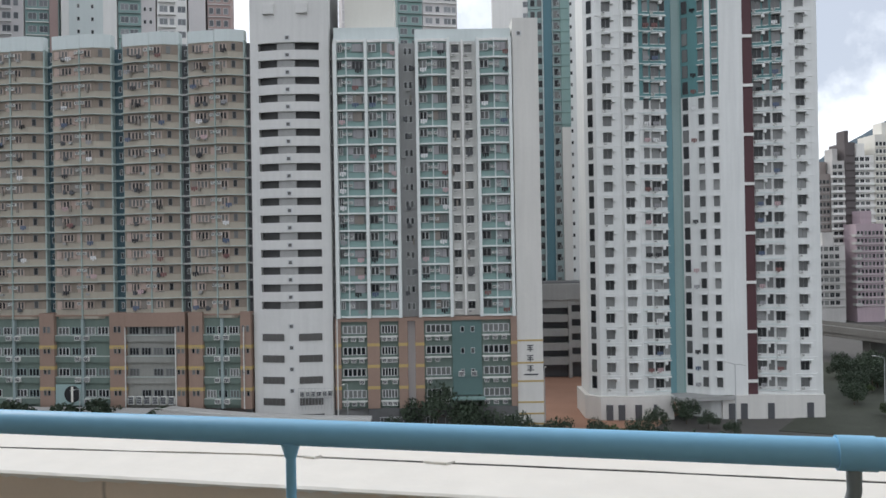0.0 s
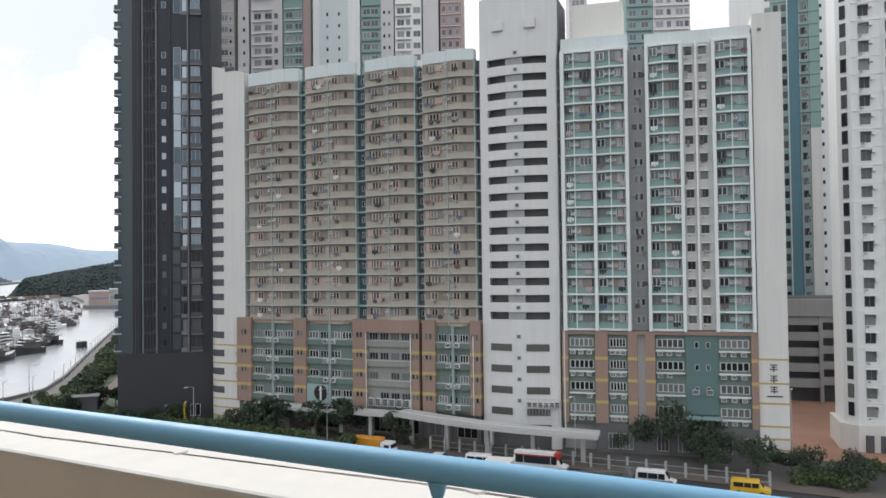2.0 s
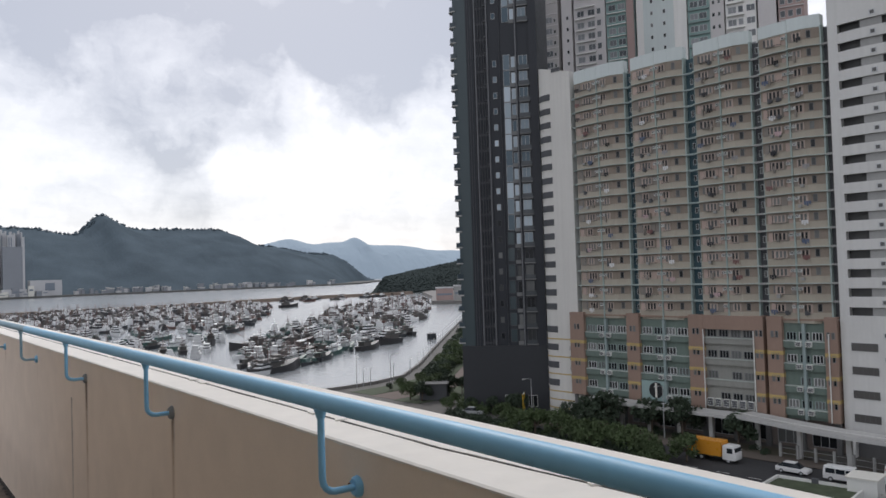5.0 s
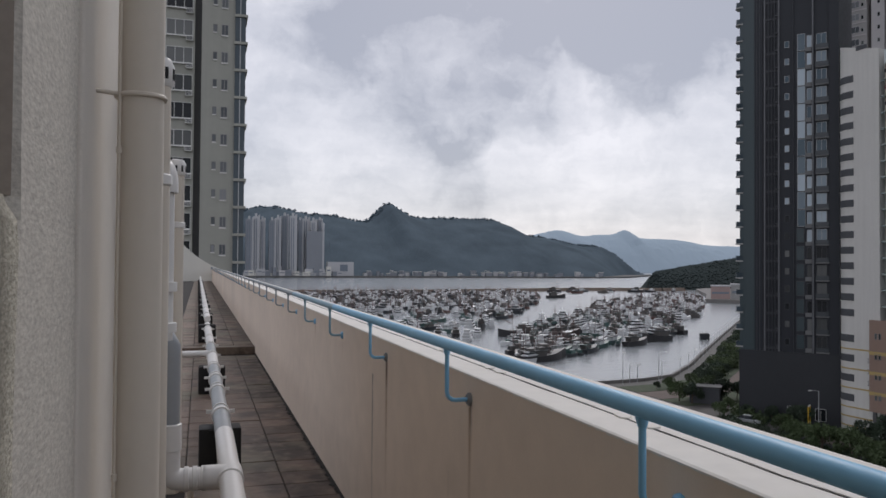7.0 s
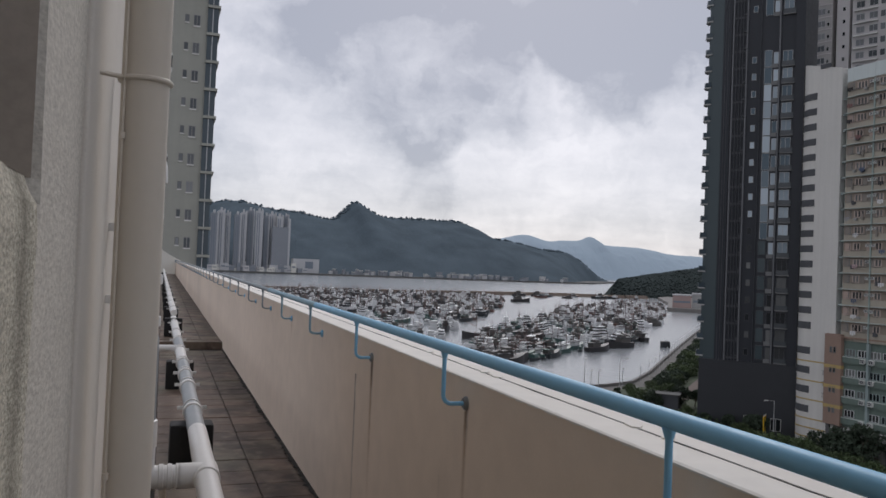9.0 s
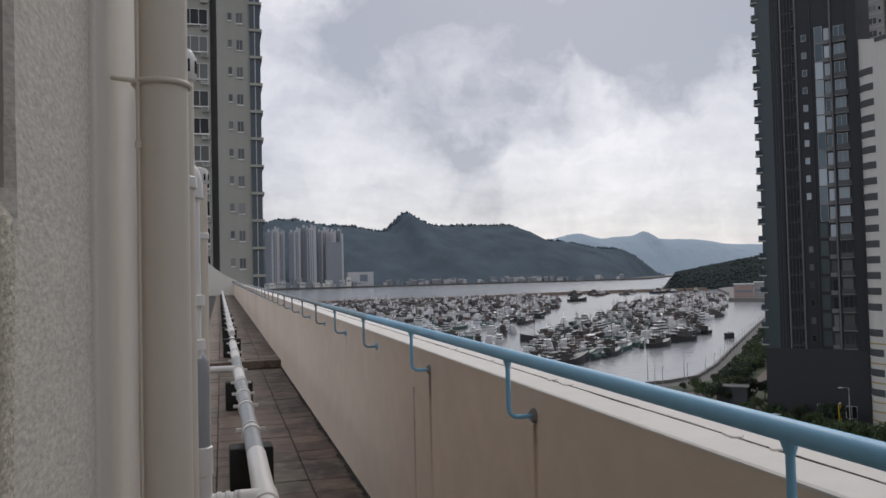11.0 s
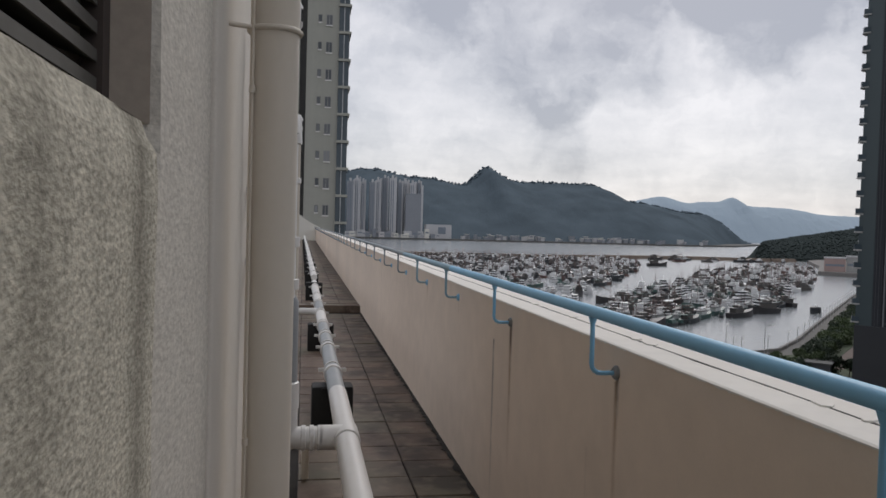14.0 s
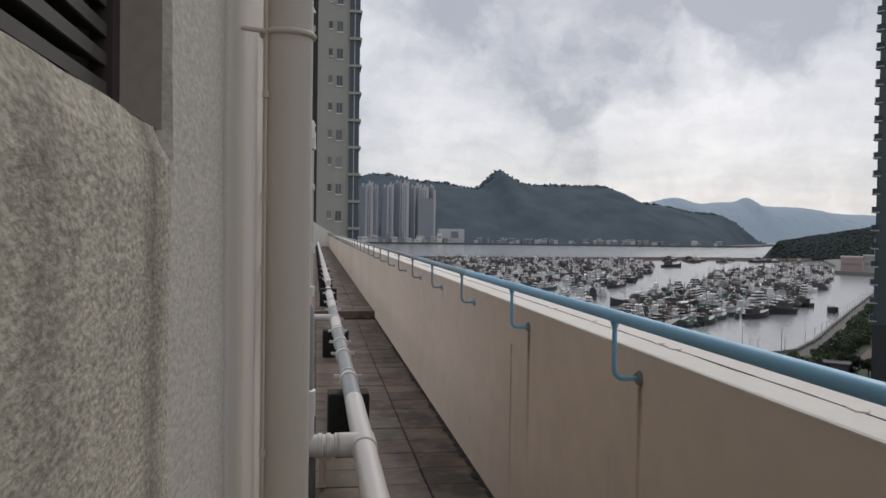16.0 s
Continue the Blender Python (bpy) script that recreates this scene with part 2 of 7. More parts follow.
FRAME = mat("aluminium_window_frame", (0.55, 0.56, 0.56), 0.45, 0.05, 1.0, metal=0.3)
GLASS = pane_mat("dark_window_pane", (0.012, 0.014, 0.017), (0.19, 0.195, 0.19), 0.25, 0.42)
# light end paints the bright sky's reflection into the pane colour
BLUEGLASS = pane_mat("sky_toned_window_pane", (0.08, 0.12, 0.15), (0.52, 0.60, 0.66), 0.06, 0.2)
# panes greyed to put the haze over far blocks into the colour
HAZEGLASS = pane_mat("haze_greyed_far_pane", (0.10, 0.11, 0.12), (0.30, 0.31, 0.32), 0.3, 0.3)
GREENGLASS = pane_mat("green_tinted_glass", (0.05, 0.068, 0.082), (0.075, 0.098, 0.115), 0.15, 0.2)
ACWHITE = mat("white_air_conditioner", (0.66, 0.66, 0.63), 0.6, 0.06, 1.0, rand=0.2)
BLACK = mat("black_opening", (0.02, 0.02, 0.022), 0.9, 0.1)
ASPHALT = mat("asphalt", (0.042, 0.042, 0.044), 0.9, 0.15, 0.6, bump=0.01)
PAVING = mat("concrete_paving", (0.085, 0.08, 0.074), 0.85, 0.15, 0.5)
BRICKPAVE = mat("red_brown_brick_paving", (0.30, 0.165, 0.11), 0.85, 0.12, 0.6)
EARTH = mat("dry_earth_verge", (0.11, 0.1, 0.075), 0.95, 0.25, 0.5)
LEAF = mat("leaf_green", (0.043, 0.063, 0.038), 0.7, 0.35, 0.8, rand=0.3)
LEAFLIGHT = mat("fresh_leaf_green", (0.062, 0.09, 0.036), 0.7, 0.3, 0.8, rand=0.3)
PLANTROOF = mat("patchy_green_roof", (0.062, 0.078, 0.045), 0.95, 0.4, 2.0, bump=0.03, bump_scale=3)
BARK = mat("bark", (0.11, 0.085, 0.065), 0.9, 0.2, 3.0)
STEEL = mat("galvanised_steel", (0.45, 0.46, 0.46), 0.5, 0.1, 2.0, metal=0.5)
RUBBER = mat("black_rubber", (0.018, 0.018, 0.019), 0.8, 0.15, 4.0)

# ---- the roof terrace: floor, parapet, handrail ----
FLOOR_Z, STEP_Y, STEP_UP, FAR_Y = 27.1, 12.6, 0.10, 60.0
X_IN, TOP_Z = 1.08, 28.169

TILE = mat("weathered_clay_tile", (0.165, 0.118, 0.092), 0.6, 0.6, 1.6, bump=0.004, bump_scale=30, rand=0.5, speck=0.35, speck_scale=60)


def stained_tiles(m):
    """Green-grey moss in patches, and a damp dark band along the parapet's foot."""
    nt = m.node_tree
    bsdf = nt.nodes["Principled BSDF"]
    colour = bsdf.inputs["Base Color"].links[0].from_socket
    geo = nt.nodes.new("ShaderNodeNewGeometry")
    sep = nt.nodes.new("ShaderNodeSeparateXYZ")
    nt.links.new(geo.outputs["Position"], sep.inputs[0])
    for size, low, high, most, tint in ((1.1, 0.46, 0.66, 0.75, (0.15, 0.145, 0.10)), (2.6, 0.50, 0.66, 0.75, (0.035, 0.026, 0.022)), (9.0, 0.52, 0.72, 0.6, (0.25, 0.20, 0.155))):
        n = nt.nodes.new("ShaderNodeTexNoise")
        n.inputs["Scale"].default_value, n.inputs["Detail"].default_value = size, 6.0
        nt.links.new(geo.outputs["Position"], n.inputs["Vector"])
        fade = nt.nodes.new("ShaderNodeMapRange")
        for key, value in (("From Min", low), ("From Max", high), ("To Max", most)):
            fade.inputs[key].default_value = value
        fac = n.outputs[0]
        if size == 2.6:
            lean = nt.nodes.new("ShaderNodeMath")
            lean.operation = "MULTIPLY_ADD"
            nt.links.new(sep.outputs[0], lean.inputs[0])
            lean.inputs[1].default_value, lean.inputs[2].default_value = 0.28, -0.17
            add = nt.nodes.new("ShaderNodeMath")
            nt.links.new(lean.outputs[0], add.inputs[0])
            nt.links.new(fac, add.inputs[1])
            fac = add.outputs[0]
        nt.links.new(fac, fade.inputs[0])
        mix = nt.nodes.new("ShaderNodeMix")
        mix.data_type = "RGBA"
        nt.links.new(fade.outputs[0], mix.inputs[0])
        nt.links.new(colour, mix.inputs[6])
        mix.inputs[7].default_value = (*tint, 1)
        colour = mix.outputs[2]
    nt.links.new(colour, bsdf.inputs["Base Color"])


stained_tiles(TILE)
GROUT = mat("dark_grout", (0.03, 0.027, 0.025), 0.95, 0.2, 3.0)
COPING = mat("white_painted_coping", (0.79, 0.755, 0.70), 0.8, 0.12, 2.4, bump=0.004, bump_scale=60)
ROUGHCAST = mat("roughcast_render", (0.46, 0.43, 0.355), 0.95, 0.28, 2.6, bump=0.013, bump_scale=135, speck=1.7, streak=0.0, speck_scale=175.0, grain=(1, 0.5, 1), spec=0.15)
SMOOTHWALL = mat("smooth_cream_render", (0.62, 0.58, 0.52), 0.85, 0.07, 2.5, bump=0.004, bump_scale=90, speck=0.25)
HALFSMOOTH = mat("worn_cream_render", (0.53, 0.50, 0.445), 0.9, 0.12, 2.4, bump=0.010, bump_scale=110, speck=0.8, streak=0.0, speck_scale=130.0, grain=(1, 0.4, 1), spec=0.2)
RAILBLUE = mat("sky_blue_gloss_paint", (0.235, 0.52, 0.77), 0.50, 0.10, 5.0, spec=0.45, bump=0.0008, bump_scale=70)
PIPECREAM = mat("cream_painted_pipe", (0.62, 0.565, 0.485), 0.55, 0.05, 3.0, streak=0.05)
PVC = mat("white_pvc_pipe", (0.70, 0.69, 0.67), 0.4, 0.06, 3.0)
PVCGREY = mat("grey_pvc_pipe", (0.30, 0.32, 0.335), 0.45, 0.08, 3.0)
RUST = mat("rust", (0.16, 0.075, 0.035), 0.9, 0.3, 20.0)


def parapet_paint():
    """Beige paint with rust runs under the bracket plates and grey rain streaks, at their places along the wall."""
    m = mat("beige_parapet_paint", (0.755, 0.635, 0.53), 0.85, 0.15, 1.1, bump=0.003, bump_scale=70, speck=0.07)
    nt = m.node_tree
    bsdf = nt.nodes["Principled BSDF"]
    base = bsdf.inputs["Base Color"].links[0].from_socket
    geo = nt.nodes.new("ShaderNodeNewGeometry")
    sep = nt.nodes.new("ShaderNodeSeparateXYZ")
    nt.links.new(geo.outputs["Position"], sep.inputs[0])
    wob = nt.nodes.new("ShaderNodeTexNoise")
    wob.inputs["Scale"].default_value, wob.inputs["Detail"].default_value = 14.0, 4.0
    nt.links.new(geo.outputs["Position"], wob.inputs["Vector"])

    def m2(op, a, b, c=None, clamp=False):
        n = nt.nodes.new("ShaderNodeMath")
        n.operation, n.use_clamp = op, clamp
        for slot, value in zip(n.inputs, (a, b, c)):
            if value is None:
                continue
            if isinstance(value, (int, float)):
                slot.default_value = value
            else:
                nt.links.new(value, slot)
        return n.outputs[0]

    y = m2("ADD", sep.outputs[1], m2("MULTIPLY_ADD", wob.outputs[0], 0.02, -0.01))
    # (place along the wall, top, length, half width, strength, rusty)
    runs = [(2.205, 28.06, 0.46, 0.020, 0.9, 1), (2.195, 28.07, 0.11, 0.022, 1.3, 2), (3.395, 28.06, 0.58, 0.028, 1.0, 1), (3.39, 28.07, 0.18, 0.028, 1.5, 2), (3.70, 27.97, 0.75, 0.022, 0.95, 0), (5.77, 28.06, 0.10, 0.03, 0.7, 1),
            (1.02, 28.06, 0.12, 0.012, 0.5, 1), (4.58, 28.06, 0.14, 0.010, 0.4, 1), (2.43, 27.8, 0.5, 0.012, 0.12, 0), (9.2, 28.1, 0.8, 0.03, 0.25, 0), (0.17, 28.16, 0.4, 0.006, 0.8, 0)]
    colour = base
    for place, top, length, half, strong, rusty in runs:
        near = m2("SUBTRACT", 1.0, m2("DIVIDE", m2("ABSOLUTE", m2("SUBTRACT", y, place), 0.0), half), clamp=True)
        down = m2("DIVIDE", m2("SUBTRACT", top, sep.outputs[2]), length)
        on = m2("GREATER_THAN", down, 0.0)
        fade = m2("SUBTRACT", 1.15, down, clamp=True)
        fac = m2("MULTIPLY", m2("MULTIPLY", near, on), m2("MULTIPLY", fade, m2("MULTIPLY", wob.outputs[0], 1.5 * strong)), clamp=True)
        mix = nt.nodes.new("ShaderNodeMix")
        mix.data_type = "RGBA"
        nt.links.new(fac, mix.inputs[0])
        nt.links.new(colour, mix.inputs[6])
        mix.inputs[7].default_value = ((0.12, 0.105, 0.09, 1), (0.31, 0.18, 0.085, 1), (0.09, 0.06, 0.045, 1))[rusty]
        colour = mix.outputs[2]
    nt.links.new(colour, bsdf.inputs["Base Color"])
    return m


PARAPET = parapet_paint()


def stained_roughcast(m):
    """Dark damp bands running down the roughcast, the strongest beside the jamb."""
    nt = m.node_tree
    bsdf = nt.nodes["Principled BSDF"]
    colour = bsdf.inputs["Base Color"].links[0].from_socket
    geo = nt.nodes.new("ShaderNodeNewGeometry")
    sep = nt.nodes.new("ShaderNodeSeparateXYZ")
    nt.links.new(geo.outputs["Position"], sep.inputs[0])
    wob = nt.nodes.new("ShaderNodeTexNoise")
    wob.inputs["Scale"].default_value, wob.inputs["Detail"].default_value = 22.0, 5.0
    nt.links.new(geo.outputs["Position"], wob.inputs["Vector"])

    def m2(op, a, b, c=None):
        n = nt.nodes.new("ShaderNodeMath")
        n.operation, n.use_clamp = op, op == "SMOOTHSTEP" or op == "SUBTRACT"
        for slot, value in zip(n.inputs, (a, b, c)):
            if isinstance(value, (int, float)):
                slot.default_value = value
            elif value is not None:
                nt.links.new(value, slot)
        return n.outputs[0]

    for place, half, strong in ((0.982, 0.075, 0.8), (0.62, 0.11, 0.5), (0.30, 0.16, 0.4), (0.80, 0.03, 0.2)):
        n = nt.nodes.new("ShaderNodeMath")
        n.operation = "SUBTRACT"
        nt.links.new(sep.outputs[1], n.inputs[0])
        n.inputs[1].default_value = place
        near = m2("SUBTRACT", 1.0, m2("DIVIDE", m2("ABSOLUTE", n.outputs[0], 0.0), half))
        fac = m2("MULTIPLY", near, m2("MULTIPLY", wob.outputs[0], 1.5 * strong))
        mix = nt.nodes.new("ShaderNodeMix")
        mix.data_type = "RGBA"
        nt.links.new(fac, mix.inputs[0])
        nt.links.new(colour, mix.inputs[6])
        mix.inputs[7].default_value = (0.15, 0.14, 0.11, 1)
        colour = mix.outputs[2]
    nt.links.new(colour, bsdf.inputs["Base Color"])


stained_roughcast(ROUGHCAST)

slab = Geo().box(-4.0, 1.4, -5.0, STEP_Y, 26.6, FLOOR_Z).box(-4.0, 1.4, STEP_Y, FAR_Y, 26.6, FLOOR_Z + STEP_UP)
terrace = setting("floor_terrace", slab, GROUT, "brown clay tiled terrace floor, damp and stained", "floor")
wall_par = setting("wall_parapet", Geo().box(X_IN, 1.40, -5.0, FAR_Y, 25.6, TOP_Z - 0.0035), PARAPET, "beige painted parapet wall with rust runs under the rail brackets", "parapet")

# coping: two strips with a sealed joint between them, the inner one with a ragged paint edge
rng = random.Random(5)
cop = Geo()
ys = [-5.0 + 0.1 * i for i in range(30)] + [-2.0 + 0.0125 * i for i in range(640)] + [6.0 + 0.06 * i for i in range(150)] + [15.0 + 0.5 * i for i in range(91)]


def groove_x(y):
    """The joint between the strips, wandering a little along the wall."""
    return 1.186 + 0.055 * min(1.0, max(0.0, (0.9 - y) / 0.9)) + 0.0015 * noise.noise((y * 3, 2, 0))


prev = None
for yy in ys:
    drop = max(0.0, 0.0015 + 0.002 * noise.noise((yy * 2.1, 0, 0)) + 0.003 * noise.noise((yy * 23, 3, 0)) + 0.004 * rng.random() ** 3)
    edge, gx = X_IN + 0.002 * noise.noise((yy * 9, 5, 0)), groove_x(yy)
    row = [(X_IN - 0.0016, yy, TOP_Z - 0.0045 - drop), (X_IN - 0.0016, yy, TOP_Z - 0.003), (edge + 0.004, yy, TOP_Z + 0.0006 * noise.noise((yy * 31, 7, 0))), (gx - 0.004, yy, TOP_Z + 0.001 * noise.noise((yy * 5, 9, 0))), (gx - 0.004, yy, TOP_Z - 0.006)]
    far = [(gx + 0.004 + 0.0015 * rng.random(), yy, TOP_Z - 0.006), (gx + 0.0055 + 0.002 * rng.random(), yy, TOP_Z + 0.0015 * noise.noise((yy * 7, 4, 0))), (1.405, yy, TOP_Z), (1.405, yy, TOP_Z - 0.05)]
    if prev:
        for line in ((prev[0], row), (prev[1], far)):
            for i in range(len(line[0]) - 1):
                cop.face([line[0][i], line[0][i + 1], line[1][i + 1], line[1][i]][::-1])
    prev = (row, far)
coping = setting("coping", cop, COPING, "white painted concrete coping with a cracked joint along it", "coping", smooth=True)
bead, yb = Geo(), -5.0
while yb < FAR_Y - 1:
    length = rng.uniform(0.12, 0.5)
    bead.prism([(groove_x(yb) - 0.0045, yb), (groove_x(yb) + 0.0045 + 0.003 * rng.random(), yb), (groove_x(yb + length) + 0.0045 + 0.002 * rng.random(), yb + length), (groove_x(yb + length) - 0.0045, yb + length)], TOP_Z - 0.02, TOP_Z - 0.0015 + 0.002 * rng.random())
    yb += length
part("sealant_joint", bead, GROUT, coping, "dark cracked sealant line")
for yy, wide in ((1.43, 0.05), (1.30, 0.02), (2.22, 0.07), (2.32, 0.03), (-0.33, 0.05), (-0.11, 0.03), (0.52, 0.02), (3.4, 0.05), (2.9, 0.02)):
    gx = groove_x(yy)
    lump = rounded(Geo().prism([(gx - 0.012, yy - wide * 0.3), (gx + 0.003, yy - wide * 0.55), (gx + 0.022, yy - wide * 0.2), (gx + 0.016, yy + wide * 0.4), (gx - 0.006, yy + wide * 0.5)], TOP_Z - 0.004, TOP_Z + 0.004), 0.002)
    part("mortar_patch", lump, COPING, coping)

# dirt gathered along the foot of the parapet
grime, rows_g = Geo(), []
for k in range(420):
    yy = -2.0 + 0.035 * k
    rows_g.append((yy, X_IN - 0.012 - 0.02 * abs(noise.noise((yy * 6, 1, 2))) - 0.03 * rng.random() ** 4))
for (ya, xa), (yb2, xb) in zip(rows_g, rows_g[1:]):
    zz = FLOOR_Z + (STEP_UP if ya > STEP_Y else 0.0) + 0.0165
    if not STEP_Y - 0.2 < ya < STEP_Y + 0.15:
        grime.face([(xa, ya, zz), (X_IN + 0.002, ya, zz + 0.012), (X_IN + 0.002, yb2, zz + 0.012), (xb, yb2, zz)])
part("grime_line", grime, GROUT, terrace, "black grime along the foot of the parapet")

# handrail
rail = thing("handrail", "sky-blue painted steel handrail on bent brackets along the parapet", "handrail")
RZ, RR = 28.268, 0.0178
# the rail is blue, then grey-blue from 4.4 m, then grey from 6.5 m
RAILGREYBLUE = mat("grey_blue_rail_paint", (0.22, 0.36, 0.45), 0.5, 0.12, 5.0)
RAILGREY = mat("grey_rail_paint", (0.21, 0.245, 0.27), 0.5, 0.12, 5.0)
for a, b, m in ((-0.872, 4.4, RAILBLUE), (4.4, 6.5, RAILGREYBLUE), (6.5, FAR_Y - 0.1, RAILGREY)):
    part("rail_tube", Geo().tube([(1.0, a, RZ), (1.0, b, RZ)], RR, 24), m, rail, smooth=True)
part("rail_tube", Geo().tube([(1.0, -5.0, RZ), (1.0, -0.876, RZ)], RR + 0.0015, 24), RAILBLUE, rail, smooth=True)
part("rail_sleeve", Geo().tube([(1.0, -0.908, RZ), (1.0, -0.866, RZ)], RR + 0.0028, 24), RAILBLUE, rail, smooth=True)
rod = Geo()
arc = [(0, 0, 0.165), (0, 0, 0.03)] + [(0.028 * (1 - math.cos(a)), 0, 0.03 - 0.028 * math.sin(a)) for a in (0.4, 0.8, 1.2, 1.571)] + [(0.08, 0, 0.002)]
rod.tube(arc, 0.0070, 12)
rod.tube([(0, 0, 0.148), (0, 0, 0.157), (0, 0, 0.168)], [0.008, 0.0105, 0.014], 12)
rod_mesh = rod.mesh("bracket", RAILBLUE, True)
rod_grey = rod.mesh("bracket", RAILGREY, True)
rod_greyblue = rod.mesh("bracket", RAILGREYBLUE, True)
flange_rusty = Geo().tube([(0.068, 0, 0.002), (0.074, 0, 0.002), (0.081, 0, 0.002)], [0.016, 0.021, 0.022], 18).mesh("flange", [mat("rusting_blue_paint", (0.25, 0.255, 0.26), 0.8, 0.5, 30.0)], True)
flange_mesh = Geo().tube([(0.068, 0, 0.002), (0.074, 0, 0.002), (0.081, 0, 0.002)], [0.016, 0.021, 0.022], 18).mesh("flange", [RAILBLUE], True)
bolt_mesh = Geo().tube([(0.066, 0.013, 0.004), (0.076, 0.013, 0.004)], 0.005, 6).mesh("bolt", [RUST], False)
for i in range(-4, 50):
    yy = 1.01 + 1.19 * i + (0.025 if i == 0 else 0.0)
    if not -4.5 < yy < FAR_Y - 0.5:
        continue
    br = part("bracket", rod_mesh if i < 3 else rod_greyblue if i < 5 else rod_grey, None, rail, at=pose(1.0, yy, 28.086, 0, 0, 0))
    part("flange", flange_rusty if i in (1, 2) else flange_mesh, None, br)
    if i < 12:
        part("bolt", bolt_mesh, None, br)
# the hooked stay at the rail's joint
hook = Geo()
hook.tube([(1.0, -0.885, RZ - 0.015), (1.0, -0.885, RZ - 0.045), (1.012, -0.880, RZ - 0.075), (1.04, -0.865, RZ - 0.098), (1.085, -0.840, RZ - 0.106)], [0.009, 0.0085, 0.008, 0.007, 0.006], 10)
part("hooked_stay", hook, RAILGREY, rail, "rusting hooked stay under the joint", smooth=True)

# end wall of the terrace, its top sweeping up
endw = Geo()
outline = [(1.4, 25.6), (-6.0, 25.6), (-6.0, 32.2)] + [(1.4 - 0.25 * i, min(32.2, 28.22 + 0.4 * (0.25 * i) + 0.13 * (0.25 * i) ** 2)) for i in range(20, -1, -1)]
n0 = len(outline)
endw.v += [(x, FAR_Y, z) for x, z in outline] + [(x, FAR_Y + 0.3, z) for x, z in outline]
endw.f += [tuple(range(n0)), tuple(range(2 * n0 - 1, n0 - 1, -1))] + [(i, n0 + i, n0 + (i + 1) % n0, (i + 1) % n0) for i in range(n0)]
endw.m += [0] * (n0 + 2)
setting("wall_terrace_end", endw, OFFWHITE, "cream end wall with an upswept curved top", "wall")
part("step_riser", rounded(Geo().box(-4.0, X_IN, STEP_Y - 0.16, STEP_Y + 0.12, FLOOR_Z + 0.001, FLOOR_Z + STEP_UP + 0.02), 0.01), TILE, terrace, "raised cross kerb")

# ---- the wall with the louvred opening ----
XW = -0.02
Y_JAMB, SILL = 1.07, 28.62
wall_face = Geo()
rng = random.Random(3)


def wall_x(y, z):
    return XW + 0.006 * noise.noise((y * 1.7, z * 1.7, 4)) + 0.002 * noise.noise((y * 9, z * 9, 7))


gy = [-5.0, -3.0, -1.0, -0.6] + [-0.6 + 0.0334 * (i + 1) for i in range(50)] + [Y_JAMB + 0.01] + [Y_JAMB + 0.03 * (i + 1) for i in range(20)]
gz = [25.6, 27.0] + [27.0 + 0.125 * (i + 1) for i in range(12)] + [28.55, 28.585, SILL, 28.7, 29.2, 30.2, 33.0]
for i in range(len(gy) - 1):
    for j in range(len(gz) - 1):
        y0, y1, z0, z1 = gy[i], gy[i + 1], gz[j], gz[j + 1]
        if -0.61 < (y0 + y1) / 2 < Y_JAMB and SILL < (z0 + z1) / 2 < 30.2:
            continue
        q = []
        for y, z in ((y0, z0), (y1, z0), (y1, z1), (y0, z1)):
            x = wall_x(y, z)
            if abs(z - SILL) < 0.002 and y < Y_JAMB + 0.01:
                x, z = x - 0.014, z + 0.004 * noise.noise((y * 3, 1, 0))
            elif abs(z - 28.585) < 0.002 and y < Y_JAMB:
                x -= 0.003
            if abs(y - Y_JAMB) < 0.002 and SILL - 0.002 < z < 30.3:
                x -= 0.010
            q.append((x, y, z))
        wall_face.face(q, 1 if y0 > 1.05 else 0)
wall_face.face([(XW - 0.014, -0.6, SILL), (XW - 0.014, Y_JAMB, SILL), (-0.25, Y_JAMB, SILL + 0.02), (-0.25, -0.6, SILL + 0.02)])
wall_face.face([(XW - 0.010, Y_JAMB, SILL), (XW - 0.010, Y_JAMB, 30.2), (-0.25, Y_JAMB, 30.2), (-0.25, Y_JAMB, SILL)][::-1], 2)
wall_face.face([(XW, -0.6, 30.2), (XW, Y_JAMB, 30.2), (-0.25, Y_JAMB, 30.2), (-0.25, -0.6, 30.2)][::-1])
wall_face.face([(XW, -0.6, SILL), (XW, -0.6, 30.2), (-0.25, -0.6, 30.2), (-0.25, -0.6, SILL)])
wall_face.face([(-0.25, -5.0, 25.6), (-0.25, 1.66, 25.6), (-0.25, 1.66, SILL), (-0.25, -5.0, SILL)][::-1])
wall_l = setting("wall_plant_room", wall_face, [ROUGHCAST, HALFSMOOTH, mat("grimy_brown_reveal", (0.44, 0.385, 0.33), 0.9, 0.25, 9.0, bump=0.006, bump_scale=40)], "cream roughcast wall under a louvred opening, dirty and pitted", "wall", smooth=True)
part("smooth_pilaster", rounded(Geo().box(-0.25, XW + 0.008, 1.64, 2.35, 25.6, 33.0), 0.012, 3), SMOOTHWALL, wall_l, "smooth cream render beside the pipes", smooth=True)
part("wall_return", Geo().box(-0.25, XW - 0.03, 2.34, 4.6, 25.6, 33.0), SMOOTHWALL, wall_l)
setting("wall_plant_room_end", Geo().box(-6.0, -0.22, 4.45, 4.6, 25.6, 33.0), SMOOTHWALL, "cream end wall of the plant room", "wall")
setting("wall_behind", Geo().box(-6.0, 1.4, -5.2, -5.0, 25.6, 33.0), SMOOTHWALL, "plain cream wall closing the terrace", "wall")
setting("roof_plant_room", Geo().box(-6.0, -0.02, -5.2, 4.6, 33.0, 33.25), GREY, "flat concrete roof over the plant room", "roof")
